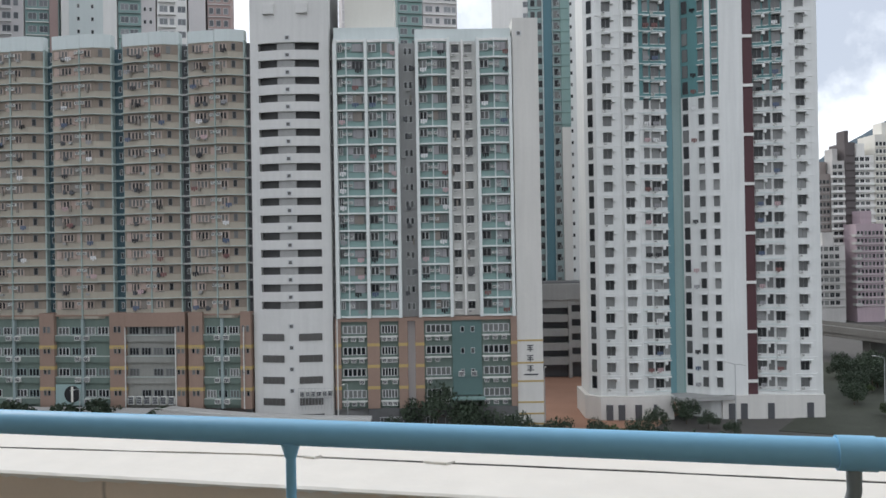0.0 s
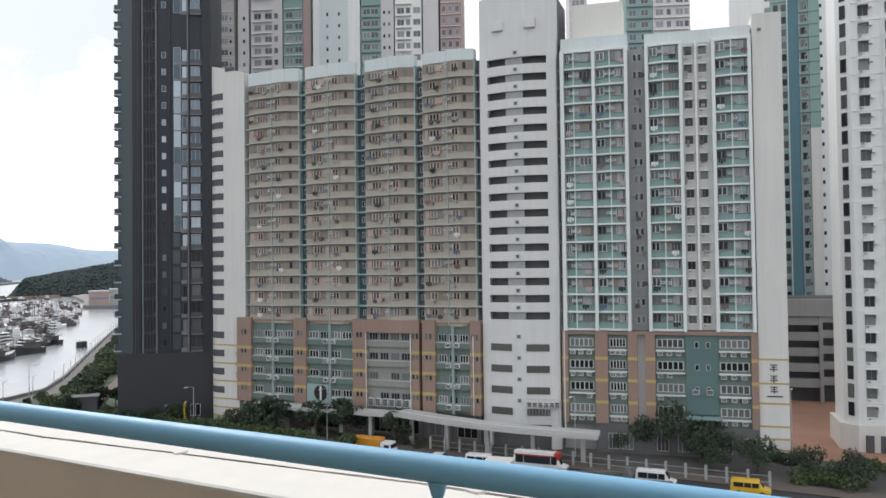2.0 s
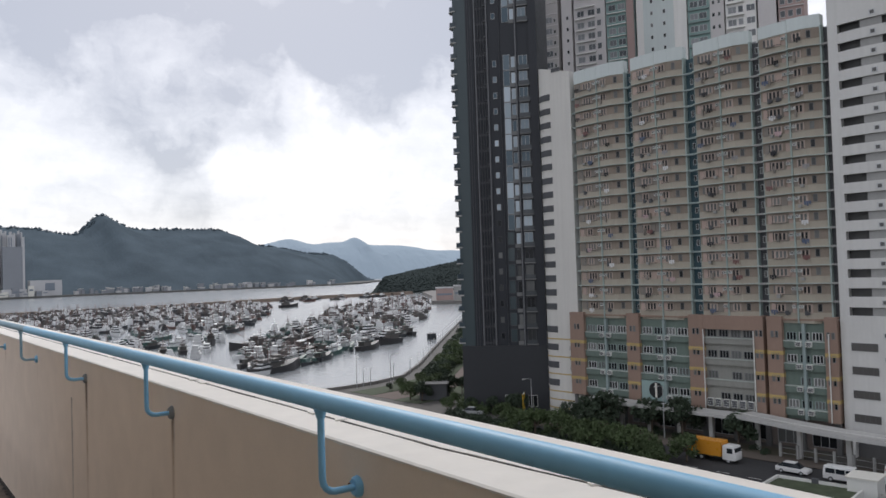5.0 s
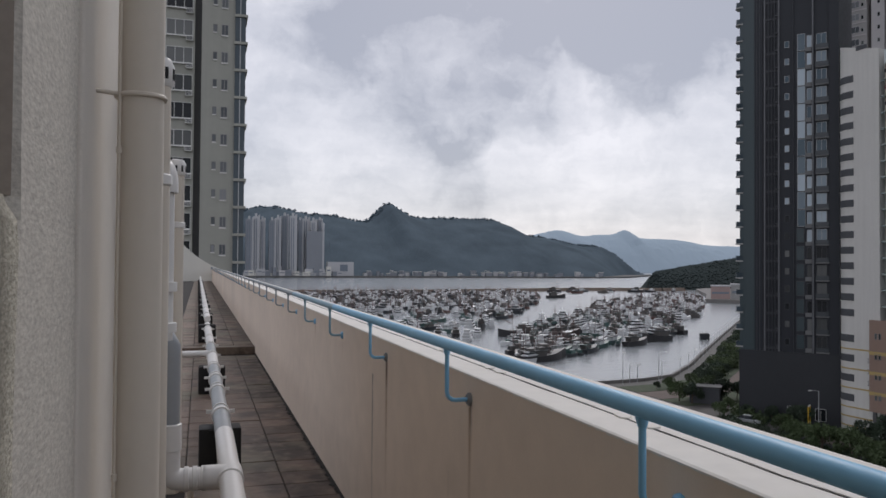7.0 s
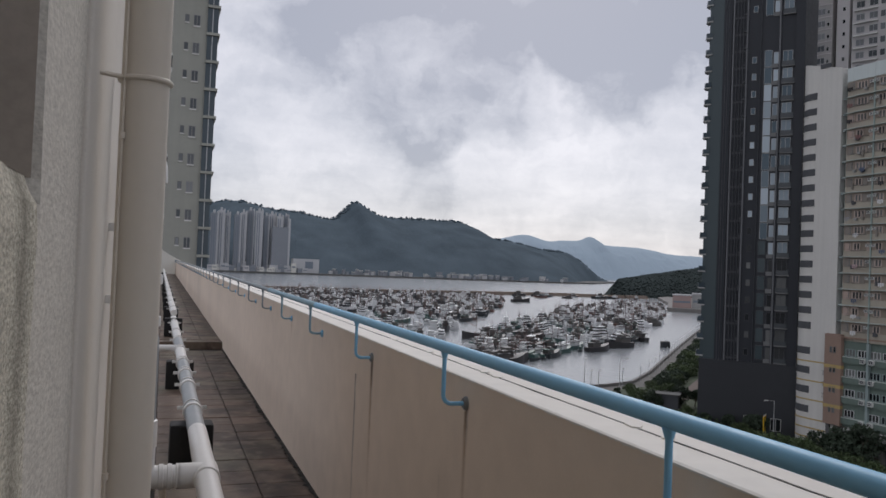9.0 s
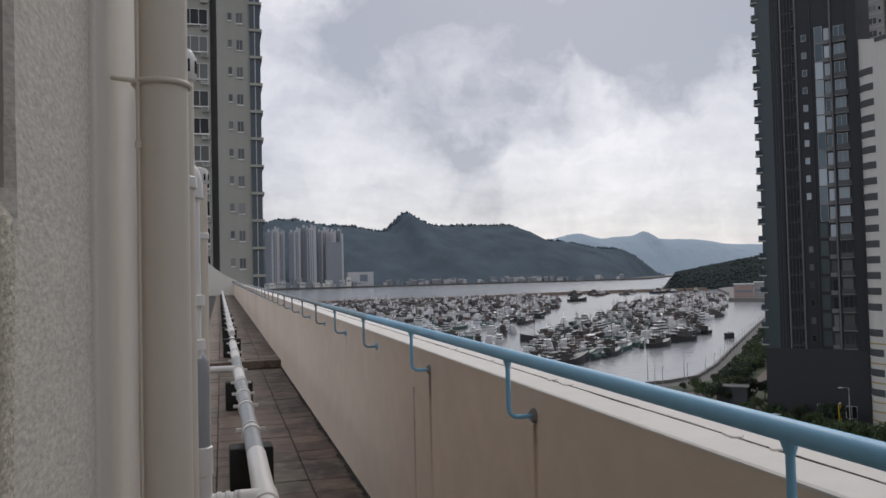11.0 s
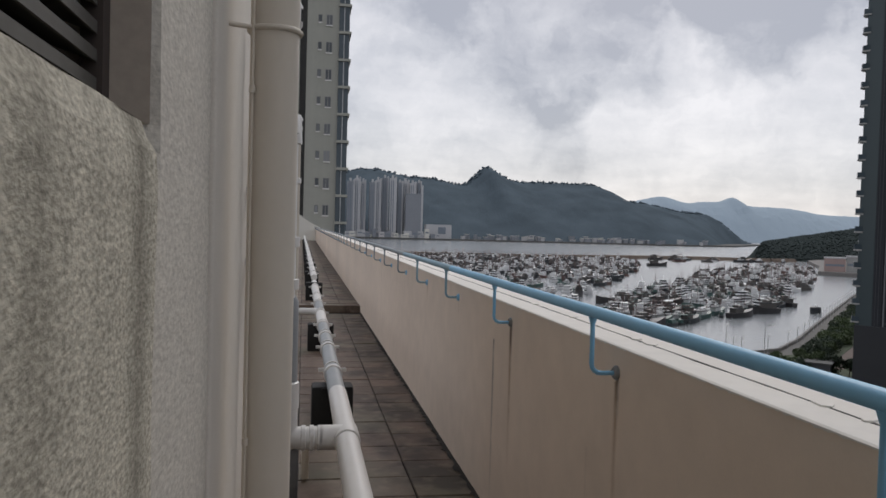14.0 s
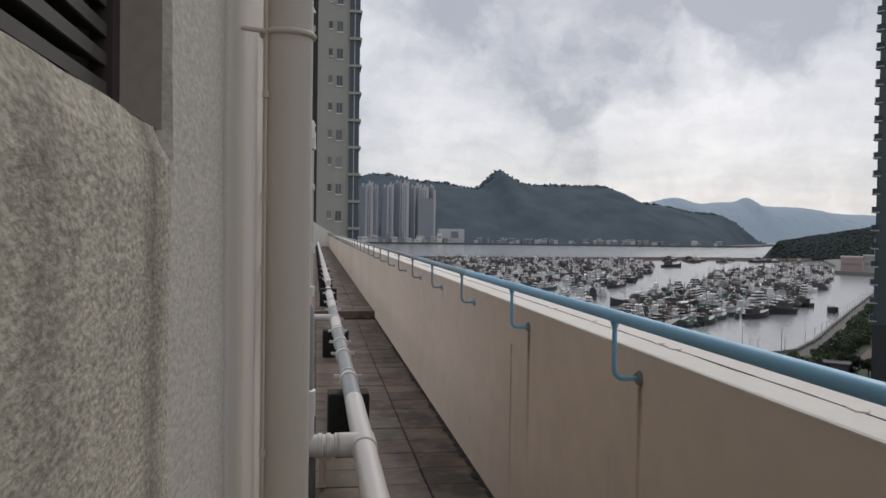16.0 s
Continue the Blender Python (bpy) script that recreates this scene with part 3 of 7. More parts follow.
setting("wall_plant_room_inner", Geo().box(-1.9, -1.8, -5.0, 4.45, 27.1, 33.0), DARKGREY, "dark inner wall behind the louvres", "wall")

LOUVRE = mat("dark_bronze_louvre", (0.075, 0.06, 0.055), 0.6, 0.12, 6.0, metal=0.3)
# blades coloured lighter than the frame for the light they catch
BLADE = mat("light_toned_louvre_blade", (0.085, 0.08, 0.07), 0.7, 0.2, 6.0)
louvre = thing("louvre_window", "dark metal louvre with lighter grey blades set deep in the wall", "louvre", pose(-0.128, 0, 0))
part("frame_side", Geo().box(0.024, 0.05, 1.035, Y_JAMB - 0.002, SILL, 30.2), LOUVRE, louvre)
part("frame_side", Geo().box(-0.03, 0.05, -0.598, -0.56, SILL, 30.2), LOUVRE, louvre)
part("frame_bottom", Geo().box(-0.03, 0.045, -0.56, 1.035, SILL + 0.002, SILL + 0.03), LOUVRE, louvre)
blade = Geo()
blade.prism([(-0.03, -0.56), (0.02, -0.56), (0.02, 1.035), (-0.03, 1.035)], -0.006, -0.003, 0, [(-0.03, -0.56), (0.02, -0.56), (0.02, 1.035), (-0.03, 1.035)])
for i in range(8):
    x, y, z = blade.v[i]
    blade.v[i] = (x, y, z + (0.016 if x < 0 else 0.0))
blade.box(0.018, 0.0215, -0.56, 1.035, -0.007, 0.008)
blade_mesh = blade.mesh("blade", BLADE)
for i in range(45):
    part("blade", blade_mesh, None, louvre, at=pose(0.022, 0, SILL + 0.040 + 0.0335 * i))

# ---- pipes on the wall and along the floor ----
down = thing("downpipe", "cream painted downpipe strapped to the wall", "pipe", pose(0.088, 1.90, 0))
part("pipe", Geo().tube([(0, 0, 26.9), (0, 0, 33.2)], 0.0555, 32), PIPECREAM, down, smooth=True)
strap = Geo().tube([(0.058 * math.cos(a), 0.058 * math.sin(a), 0) for a in [math.tau * i / 28 for i in range(29)]], 0.0065, 8)
arm = Geo().tube([(-0.113, -0.045, 0.004), (-0.107, -0.045, 0.004), (-0.106, -0.045, 0.004), (-0.05, -0.035, 0.0), (-0.035, -0.047, 0.0)], [0.012, 0.012, 0.006, 0.006, 0.006], 10)
for z in (28.94, 31.0, 27.15):
    clamp = part("strap", strap.mesh("strap", PIPECREAM, True), None, down, at=pose(0, 0, z))
    part("strap_arm", arm.mesh("strap_arm", PIPECREAM, True), None, clamp)
thin = thing("conduit", "thin cream conduit running up beside the downpipe", "pipe", pose(0.042, 1.8575, 0))
part("conduit_tube", Geo().tube([(0, 0, 26.9), (0, 0, 33.2)], 0.0032, 12), PIPECREAM, thin, smooth=True)
for z in (27.35, 28.0, 28.80):
    part("clip", Geo().tube([(0, 0, z - 0.008), (0, 0, z + 0.008)], 0.0075, 12), PIPECREAM, thin, smooth=True)

vent = thing("vent_stack", "white plastic vent pipe with a domed cap and flanges", "pipe", pose(0.085, 3.05, 0))
part("upper_pipe", Geo().tube([(0, 0, 28.22), (0, 0, 28.86)], 0.052, 24), PVC, vent, smooth=True)
part("dome_cap", Geo().tube([(0, 0, 28.80), (0, 0, 28.81), (0, 0, 28.86), (0, 0, 28.90), (0, 0, 28.93), (0, 0, 28.945)], [0.066, 0.066, 0.064, 0.054, 0.034, 0.006], 24), PVC, vent, "rounded white cap", smooth=True)
part("finial", Geo().tube([(0, 0, 28.93), (0, 0, 28.985)], 0.022, 16).tube([(0, 0, 28.985), (0, 0, 29.0)], 0.03, 16), PVC, vent, smooth=True)
for z in (28.43, 28.27):
    part("collar", Geo().tube([(0, 0, z - 0.02), (0, 0, z - 0.018), (0, 0, z + 0.018), (0, 0, z + 0.02)], [0.055, 0.066, 0.066, 0.055], 24), PVC, vent, smooth=True)
for z in (28.62, 28.35):
    part("wall_bracket", Geo().box(-0.14, 0.0, -0.015, 0.015, z - 0.015, z + 0.015), PVC, vent)
for py, top in ((2.56, 29.12), (4.95, 29.08)):
    vp = thing("vent_pipe", "cream plastic vent pipe with a slotted cap against the wall", "pipe", pose(0.088, py, 0), "vent pipes")
    part("pipe", Geo().tube([(0, 0, 26.9), (0, 0, top)], 0.048, 24), PIPECREAM, vp, smooth=True)
    part("cap", Geo().tube([(0, 0, top - 0.01), (0, 0, top), (0, 0, top + 0.06), (0, 0, top + 0.085), (0, 0, top + 0.095)], [0.050, 0.058, 0.058, 0.045, 0.01], 24), PVC, vp, smooth=True)
    for k in range(10):
        a = math.tau * k / 10
        part("cap_slot", Geo().box(-0.006, 0.006, -0.0595, -0.05, top + 0.012, top + 0.05), BLACK, vp, at=pose(0, 0, 0, 0, 0, math.degrees(a)))
    part("collar", Geo().tube([(0, 0, top - 0.34), (0, 0, top - 0.335), (0, 0, top - 0.305), (0, 0, top - 0.30)], [0.048, 0.055, 0.055, 0.048], 24), PVC, vp, smooth=True)
stack = thing("soil_stack", "grey plastic stack with white couplings on the wall", "pipe", pose(0.10, 3.9, 0))
part("grey_pipe", Geo().tube([(-0.11, 0, 28.16), (-0.05, 0, 28.16), (-0.02, 0, 28.145), (0, 0, 28.11), (0, 0, 28.06), (0, 0, 27.7)], 0.05, 20), PVCGREY, stack, smooth=True)
part("coupling", Geo().tube([(0, 0, 27.73), (0, 0, 27.725), (0, 0, 27.60), (0, 0, 27.595)], [0.05, 0.06, 0.06, 0.05], 24), PVC, stack, smooth=True)
part("elbow", Geo().tube([(0, 0, 27.62), (0, 0, 27.55)] + [(0.06 * (1 - math.cos(a)), 0, 27.51 - 0.06 * math.sin(a)) for a in (0.0, 0.4, 0.8, 1.2, 1.571)] + [(0.30, 0, 27.45)], 0.055, 20), PVC, stack, smooth=True)
for x in (0.085, 0.125, 0.165):
    part("hub_ring", Geo().tube([(x - 0.012, 0, 27.45), (x - 0.010, 0, 27.45), (x + 0.010, 0, 27.45), (x + 0.012, 0, 27.45)], [0.055, 0.062, 0.062, 0.055], 24), PVC, stack, smooth=True)

run = thing("drain_pipe", "white plastic drain pipe on rubber blocks along the terrace floor", "pipe", pose(0.395, 0, 27.45))
y0 = 1.6
part("white_length", Geo().tube([(0, y0, 0), (0, 4.9, 0)], 0.056, 28), PVC, run, smooth=True)
part("tee", Geo().tube([(0, 3.80, 0), (0, 3.805, 0), (0, 3.995, 0), (0, 4.0, 0)], [0.056, 0.064, 0.064, 0.056], 28).tube([(-0.13, 3.9, 0), (-0.02, 3.9, 0)], 0.062, 24), PVC, run, smooth=True)
for a, b, m in ((4.9, 6.6, PVCGREY), (6.6, 8.1, PVCGREY), (8.1, 9.2, PVC), (9.2, 10.3, PVCGREY), (10.3, 14, PVC), (14, 20, PVC), (20, 58.0, PVC)):
    lift = STEP_UP if a >= 14 else 0.0
    part("pipe_length", Geo().tube([(-0.0025 * (a - 4), a, lift), (-0.0025 * (b - 4), b, STEP_UP if b > 14 else lift)], 0.055, 24), m, run, smooth=True)
ring = Geo().tube([(0, -0.03, 0), (0, -0.027, 0), (0, 0.027, 0), (0, 0.03, 0)], [0.056, 0.066, 0.066, 0.056], 24).mesh("coupling", PVC, True)
ear = Geo().box(-0.10, 0.10, -0.008, 0.008, -0.012, 0.012).tube([(0, -0.010, 0), (0, 0.010, 0)], 0.062, 24).mesh("clamp", PVC, True)
for yy in (5.55, 6.6, 7.3, 8.1, 9.2, 10.3, 11.4, 13.0, 15, 17, 19, 21.5, 24, 27, 30, 34, 38, 43, 48, 54):
    at = pose(-0.0025 * (yy - 4), yy, STEP_UP if yy > 14 else 0.0)
    part("coupling", ring, None, run, at=at)
    part("clamp", ear, None, run, at=at @ pose(0, 0.16, 0))
part("branch", Geo().tube([(-0.55, 9.5, 0), (-0.05, 9.5, 0)], 0.04, 16), PVC, run, smooth=True)
blockm = rounded(Geo().box(-0.14, 0.14, -0.09, 0.09, 0, 0.30), 0.02).box(-0.075, 0.075, -0.10, 0.10, 0.18, 0.29)
block_mesh = blockm.mesh("rubber_block", RUBBER, True)
for i, yy in enumerate((2.2, 5.4, 8.7, 13.4, 16.5, 19.8, 23.2, 27, 31, 36, 42, 50)):
    tagged(part("pipe_support", block_mesh, None, None, at=pose(0.385 - 0.0025 * (yy - 4), yy, FLOOR_Z + (STEP_UP if yy > STEP_Y else 0) + 0.008, 0, 0, 0)), "black rubber block under the drain pipe", "pipe support", "pipe supports")
hose = thing("loose_pipe_end", "short cream pipe stub beside the drain", "pipe", pose(0.2, 4.3, 27.12))
part("stub", Geo().tube([(0, 0, 0), (0, 0, 0.2), (0.02, -0.03, 0.25), (0.08, -0.1, 0.27)], 0.02, 12), PIPECREAM, hose, smooth=True)

# ---- ground, water, road ----
WATER_Z = -2.5


def water_mat():
    m = mat("grey_harbour_water", (0.20, 0.22, 0.235), 0.16, 0.08, 0.02, spec=0.5)
    nt = m.node_tree
    bsdf = nt.nodes["Principled BSDF"]
    for link in list(bsdf.inputs["Roughness"].links):
        nt.links.remove(link)
    bsdf.inputs["Roughness"].default_value = 0.22
    geo = nt.nodes.new("ShaderNodeNewGeometry")
    wave = nt.nodes.new("ShaderNodeTexNoise")
    wave.inputs["Scale"].default_value, wave.inputs["Detail"].default_value = 0.35, 5.0
    b = nt.nodes.new("ShaderNodeBump")
    b.inputs["Strength"].default_value, b.inputs["Distance"].default_value = 0.35, 0.25
    nt.links.new(geo.outputs["Position"], wave.inputs["Vector"])
    nt.links.new(wave.outputs[0], b.inputs["Height"])
    nt.links.new(b.outputs[0], bsdf.inputs["Normal"])
    return m


setting("ground", Geo().box(-4500, 4500, -4500, 4500, -9, -8), EARTH, "plain earth and seabed to the horizon", "ground")
setting("water", Geo().face([(-4400, 100, WATER_Z), (4400, 100, WATER_Z), (4400, 4400, WATER_Z), (-4400, 4400, WATER_Z)]), water_mat(), "calm grey harbour water under an overcast sky", "water")
shore = [(-400, 172), (60, 170), (95, 170), (106, 171.5), (117, 176), (134, 193), (164, 227), (205, 273), (257, 331), (340, 422), (455, 545), (560, 660)]
land = [(-400, -700), (1500, -700), (1500, 640)] + [(820, 660)] + shore[::-1]
setting("land", Geo().prism(land, -8, 0.0), PAVING, "paved waterfront ground with a stone seawall", "ground")

SEAWALL = mat("granite_seawall", (0.20, 0.19, 0.18), 0.9, 0.2, 0.8)
cap = Geo()
for (ax, ay), (bx, by) in zip(shore[1:-2], shore[2:-1]):
    d = Vector((bx - ax, by - ay, 0)).normalized()
    n = Vector((-d.y, d.x, 0))
    a, b = Vector((ax, ay, 0)), Vector((bx, by, 0))
    cap.prism([(p.x, p.y) for p in (a + n * 0.15, a - n * 0.55, b - n * 0.55, b + n * 0.15)], -3.2, 0.75)
setting("seawall", cap, SEAWALL, "low granite seawall along the promenade", "seawall")


def strip(points, half, z):
    g = Geo()
    for i, ((ax, ay), (bx, by)) in enumerate(zip(points, points[1:])):
        d = Vector((bx - ax, by - ay, 0)).normalized()
        z += 0.004 if i else 0.0
        n = Vector((-d.y, d.x, 0)) * half
        a, b = Vector((ax, ay, 0)) - d * 0.4, Vector((bx, by, 0)) + d * 0.4
        g.prism([(p.x, p.y) for p in (a + n, a - n, b - n, b + n)], z - 0.05, z)
    return g


# main road below, a slip road to the waterfront, the estate's forecourt
setting("road", strip([(98, -140), (97.0, 20), (94, 70), (88, 112), (74, 142)], 9.5, 0.012), ASPHALT, "dark asphalt dual carriageway below the terrace", "road")


def inland_line(d):
    """The shore's line moved d metres inland."""
    out = []
    for i in range(2, 10):
        (ax, ay), (bx, by) = shore[i - 1], shore[i + 1]
        w = Vector((bx - ax, by - ay, 0)).normalized()
        out.append((shore[i][0] + w.y * d, shore[i][1] - w.x * d))
    return out


setting("promenade", strip(inland_line(3.0), 2.3, 0.02), mat("pale_promenade_paving", (0.125, 0.12, 0.112), 0.85, 0.15, 0.5), "pale paved promenade behind the seawall", "pavement")
setting("verge_promenade", strip(inland_line(9.6), 4.2, 0.06), PLANTROOF, "scrubby green verge beside the promenade", "verge")
setting("road_waterfront", strip(inland_line(18.5), 4.4, 0.03), mat("worn_brown_asphalt", (0.135, 0.105, 0.09), 0.9, 0.15, 0.5), "worn brownish waterfront road", "road")
setting("verge_waterfront", strip(inland_line(27.5), 4.2, 0.05), PLANTROOF, "scrubby planted verge beside the waterfront road", "verge")
setting("pavement", strip([(109, -30), (108.3, 20), (106, 52), (103.4, 72), (99.0, 106)], 1.9, 0.14), mat("pinkish_paving", (0.12, 0.1, 0.085), 0.9, 0.15, 0.6), "pinkish pavement with a kerb along the road", "pavement")
setting("forecourt", Geo().prism([(124, -3), (190, -30), (205, 20), (127, 16)], 0.0, 0.05), BRICKPAVE, "red-brown brick paved forecourt between the blocks", "pavement")
setting("verge", Geo().prism([(107, 60), (112.0, 58), (106, 104), (100, 108)], 0.0, 0.09), EARTH, "earth planting bed in front of the estate", "verge")
LINE = mat("road_marking", (0.6, 0.6, 0.57), 0.8, 0.2, 2.0)
dash = Geo().box(-0.07, 0.07, -1.0, 1.0, 0.0, 0.006).mesh("lane_mark", LINE)
for i in range(30):
    yy = -20 + 4.6 * i
    x = 95.7 - 0.022 * yy - max(0, yy - 30) ** 2 * 0.0009
    tagged(part("lane_mark", dash, None, None, at=pose(x, yy, 0.028, 0, 0, 4)), "white dashed lane mark on asphalt", "road marking", "lane marks", "structure")


# ---- hills and far shore ----
def hill(name, y_mid, half_deep, x0, x1, ridge, mats, label, nx=150, ny=26, rough=6.0, kind="structure", base=WATER_Z - 1, trees=0, size=6.0, low=0.0, taper=None):
    """A hill between x0 and x1 whose skyline follows ridge(x)."""
    g = Geo()
    for j in range(ny + 1):
        v = j / ny * 2 - 1
        for i in range(nx + 1):
            x = x0 + (x1 - x0) * i / nx
            fall = max(0.0, 1 - abs(v) ** 1.5)
            y = y_mid + v * half_deep * (taper(x) if taper else 1.0)
            h = ridge(x) * fall
            h += rough * (noise.fractal((x * 0.012, y * 0.012, 3.1), 1.0, 2.0, 5) * min(1.0, abs(v) * 3 + 0.15) + 0.25 * noise.noise((x * 0.06, y * 0.06, 1))) * min(1.0, fall * 2) * min(1.0, max(0.0, ridge(x)) / 40)
            g.v.append((x, y, base + max(0.0, h)))
    for j in range(ny):
        for i in range(nx):
            a = j * (nx + 1) + i
            g.f.append((a, a + 1, a + nx + 2, a + nx + 1))
            g.m.append(0)
    ob = tagged(part(name, g, mats, None, "", False), label, "hill", "", kind)
    if trees:
        rr, w = random.Random(nx), Geo()
        for _ in range(trees):
            i, j = rr.randrange(nx), rr.randrange(int(ny * low), int(ny * 0.62))
            a = j * (nx + 1) + i
            u, v = rr.random(), rr.random()
            p = Vector(g.v[a]).lerp(Vector(g.v[a + 1]), u).lerp(Vector(g.v[a + nx + 1]).lerp(Vector(g.v[a + nx + 2]), u), v)
            if p.z < base + 3:
                continue
            s = size * rr.uniform(0.6, 1.3)
            ring = [(p.x + s * rr.uniform(0.6, 1.1) * math.cos(k * 1.257), p.y + s * rr.uniform(0.6, 1.1) * math.sin(k * 1.257), p.z + s * rr.uniform(0.1, 0.5)) for k in range(5)]
            tip = (p.x + s * rr.uniform(-0.3, 0.3), p.y, p.z + s * rr.uniform(0.8, 1.25))
            for k in range(5):
                w.face([ring[k], ring[(k + 1) % 5], tip])
                w.face([ring[(k + 1) % 5], ring[k], (p.x, p.y, p.z - s * 0.4)])
        tagged(part("woodland", w, mats, ob), "", "", "", "stuff")
    return ob


def bump_at(x, c, w, h):
    return h * math.exp(-((x - c) / w) ** 2)


RIDGE_FAR = ((1580, 170, 111), (1760, 120, 101), (1920, 110, 66), (2106, 45, 27), (2080, 160, 116), (2300, 150, 78), (2470, 150, 68), (2700, 200, 64), (3000, 250, 60))


def ease(u):
    u = min(1.0, max(0.0, u))
    return u * u * (3 - 2 * u)


def ridge_near(x):
    base = 176 - 50 * ease((x - 830) / 165) - 30 * ease((x - 985) / 250) - 96 * ease((x - 1240) / 195)
    return max(0.0, base + bump_at(x, 185, 80, 22) - bump_at(x, 40, 70, 20) - bump_at(x, 455, 55, 16) + bump_at(x, 532, 32, 40) + bump_at(x, 575, 30, 12) - bump_at(x, 640, 40, 3) + bump_at(x, 880, 30, 6))


def ridge_far(x):
    return 62 + sum(bump_at(x, *b) for b in RIDGE_FAR)


def ridge_isle(x):
    """A bluff at the tip, then a steady climb inland."""
    return 24 * ease((x - 592) / 14) + 0.155 * max(0.0, min(x, 960) - 612) - 0.2 * max(0.0, x - 960)


DARKWOOD = mat("dark_woodland", (0.058, 0.070, 0.068), 0.95, 0.35, 0.1, spec=0.0)
# hillside lifted towards blue-grey: haze across the harbour is in the colour
WOODS = mat("hazed_wooded_hillside", (0.100, 0.127, 0.148), 1.0, 0.30, 0.035, spec=0.0)
# pale blue is haze mixed into the mountains' own colour
FARHILL = mat("haze_blue_far_hill", (0.37, 0.45, 0.52), 1.0, 0.06, 0.006, spec=0.0)
hill("hill_across_harbour", 2300, 480, -500, 1430, ridge_near, WOODS, "dark wooded hill with a sharp peak across the harbour", 300, 36, 7, trees=1100, size=5.2, low=0.45, taper=lambda x: 1 - 0.88 * ease((x - 960) / 420))
hill("backdrop_far_hills", 3600, 320, 1250, 3500, ridge_far, FARHILL, "distant mountains behind the strait, coloured pale blue for haze", 160, 20, 8)
hill("headland", 950, 130, 588, 1250, ridge_isle, DARKWOOD, "low dark wooded headland at the harbour mouth", 130, 24, 5, trees=12000, size=2.6, taper=lambda x: 0.25 + 0.75 * ease((x - 590) / 130))
inland = Geo()
for j in range(31):
    for i in range(41):
        x, y = 600 + 22 * i, -1100 + 36 * j
        h = 300 * math.exp(-((x - 1150) / 330) ** 2) * min(1.0, max(0.0, (-60 - y) / 520)) ** 0.8 + 22 * noise.fractal((x * 0.006, y * 0.006, 8), 1.0, 2.0, 4)
        inland.v.append((x, y, max(-1.0, h)))
for j in range(30):
    for i in range(40):
        a = j * 41 + i
        inland.f.append((a, a + 1, a + 42, a + 41))
        inland.m.append(0)
setting("hill_inland", inland, WOODS, "dark green mountainside behind the old town", "hill")

# breakwater
bw = [(-60, 842), (133, 832), (245, 828), (405, 880), (488, 892), (560, 868), (600, 880)]
bwg = Geo()
for (ax, ay), (bx, by) in zip(bw, bw[1:]):
    d = Vector((bx - ax, by - ay, 0)).normalized()
    n = Vector((-d.y, d.x, 0))
    a, b = Vector((ax, ay, 0)), Vector((bx, by, 0))
    bwg.prism([(p.x, p.y) for p in (a + n * 9, a - n * 9, b - n * 9, b + n * 9)], -5, 1.2, 0, [(p.x, p.y) for p in (a + n * 4, a - n * 4, b - n * 4, b + n * 4)])
setting("breakwater", bwg, mat("brown_rubble", (0.16, 0.125, 0.10), 0.95, 0.3, 0.2), "long low rubble breakwater across the harbour", "breakwater")

# ---- parts that the blocks share ----
MESHES = {}


def window_mesh(w, h, panes=2, frame=FRAME, glass=GLASS, sill=0.0, hood=0.0, wall=None, b=0.06):
    """A window in one piece, standing proud of its wall: a frame of bars, panes set back in it, a sill and a hood."""
    key = (w, h, panes, frame.name, glass.name, sill, hood, b)
    if key not in MESHES:
        g, f, r = Geo(), -0.05, -0.008
        xs, step = [], (w - b) / panes
        for i in range(panes + 1):
            xs += [i * step, i * step + b]
        zs = [0, min(b, 0.08), h - min(b, 0.08), h]
        for i in range(len(xs) - 1):
            for j in range(3):
                x0, x1, z0, z1 = xs[i], xs[i + 1], zs[j], zs[j + 1]
                if j == 1 and i % 2 == 1:
                    g.face([(x0, r, z0), (x1, r, z0), (x1, r, z1), (x0, r, z1)], 1)
                    for p, q in (((x0, z0), (x1, z0)), ((x1, z0), (x1, z1)), ((x1, z1), (x0, z1)), ((x0, z1), (x0, z0))):
                        g.face([(p[0], f, p[1]), (q[0], f, q[1]), (q[0], r, q[1]), (p[0], r, p[1])], 0)
                else:
                    g.face([(x0, f, z0), (x1, f, z0), (x1, f, z1), (x0, f, z1)], 0)
        for p, q in (((0, 0), (w, 0)), ((w, 0), (w, h)), ((w, h), (0, h)), ((0, h), (0, 0))):
            g.face([(q[0], f, q[1]), (p[0], f, p[1]), (p[0], 0.03, p[1]), (q[0], 0.03, q[1])], 0)
        if sill:
            g.box(0, w, -sill, f, -0.12, 0.0, 2)
        if hood:
            g.box(0, w, -hood, f, h, h + 0.14, 2)
        at, index = {}, []
        for v in g.v:
            index.append(at.setdefault(tuple(round(c, 4) for c in v), len(at)))
        g.v, g.f = list(at), [tuple(index[i] for i in face) for face in g.f]
        MESHES[key] = g.mesh("window", [frame, glass, wall or WHITE])
    return MESHES[key]


def ac_mesh(w=0.62, h=0.45, d=0.38, m=ACWHITE):
    key = ("ac", w, h, d, m.name)
    if key not in MESHES:
        g = Geo().box(0, w, -d, 0, 0, h, 0).box(0.06, w - 0.06, -d - 0.012, -d, 0.08, h - 0.06, 1)
        for i in range(3):
            z = 0.12 + i * (h - 0.22) / 3
            g.box(0.05, w - 0.05, -d - 0.022, -d - 0.008, z, z + 0.03, 0)
        MESHES[key] = g.mesh("air_conditioner", [m, DARKGREY])
    return MESHES[key]


def put(name, mesh, parent, x, y, z, turn=0.0):
    return part(name, mesh, None, parent, at=pose(x, y, z, 0, 0, turn))


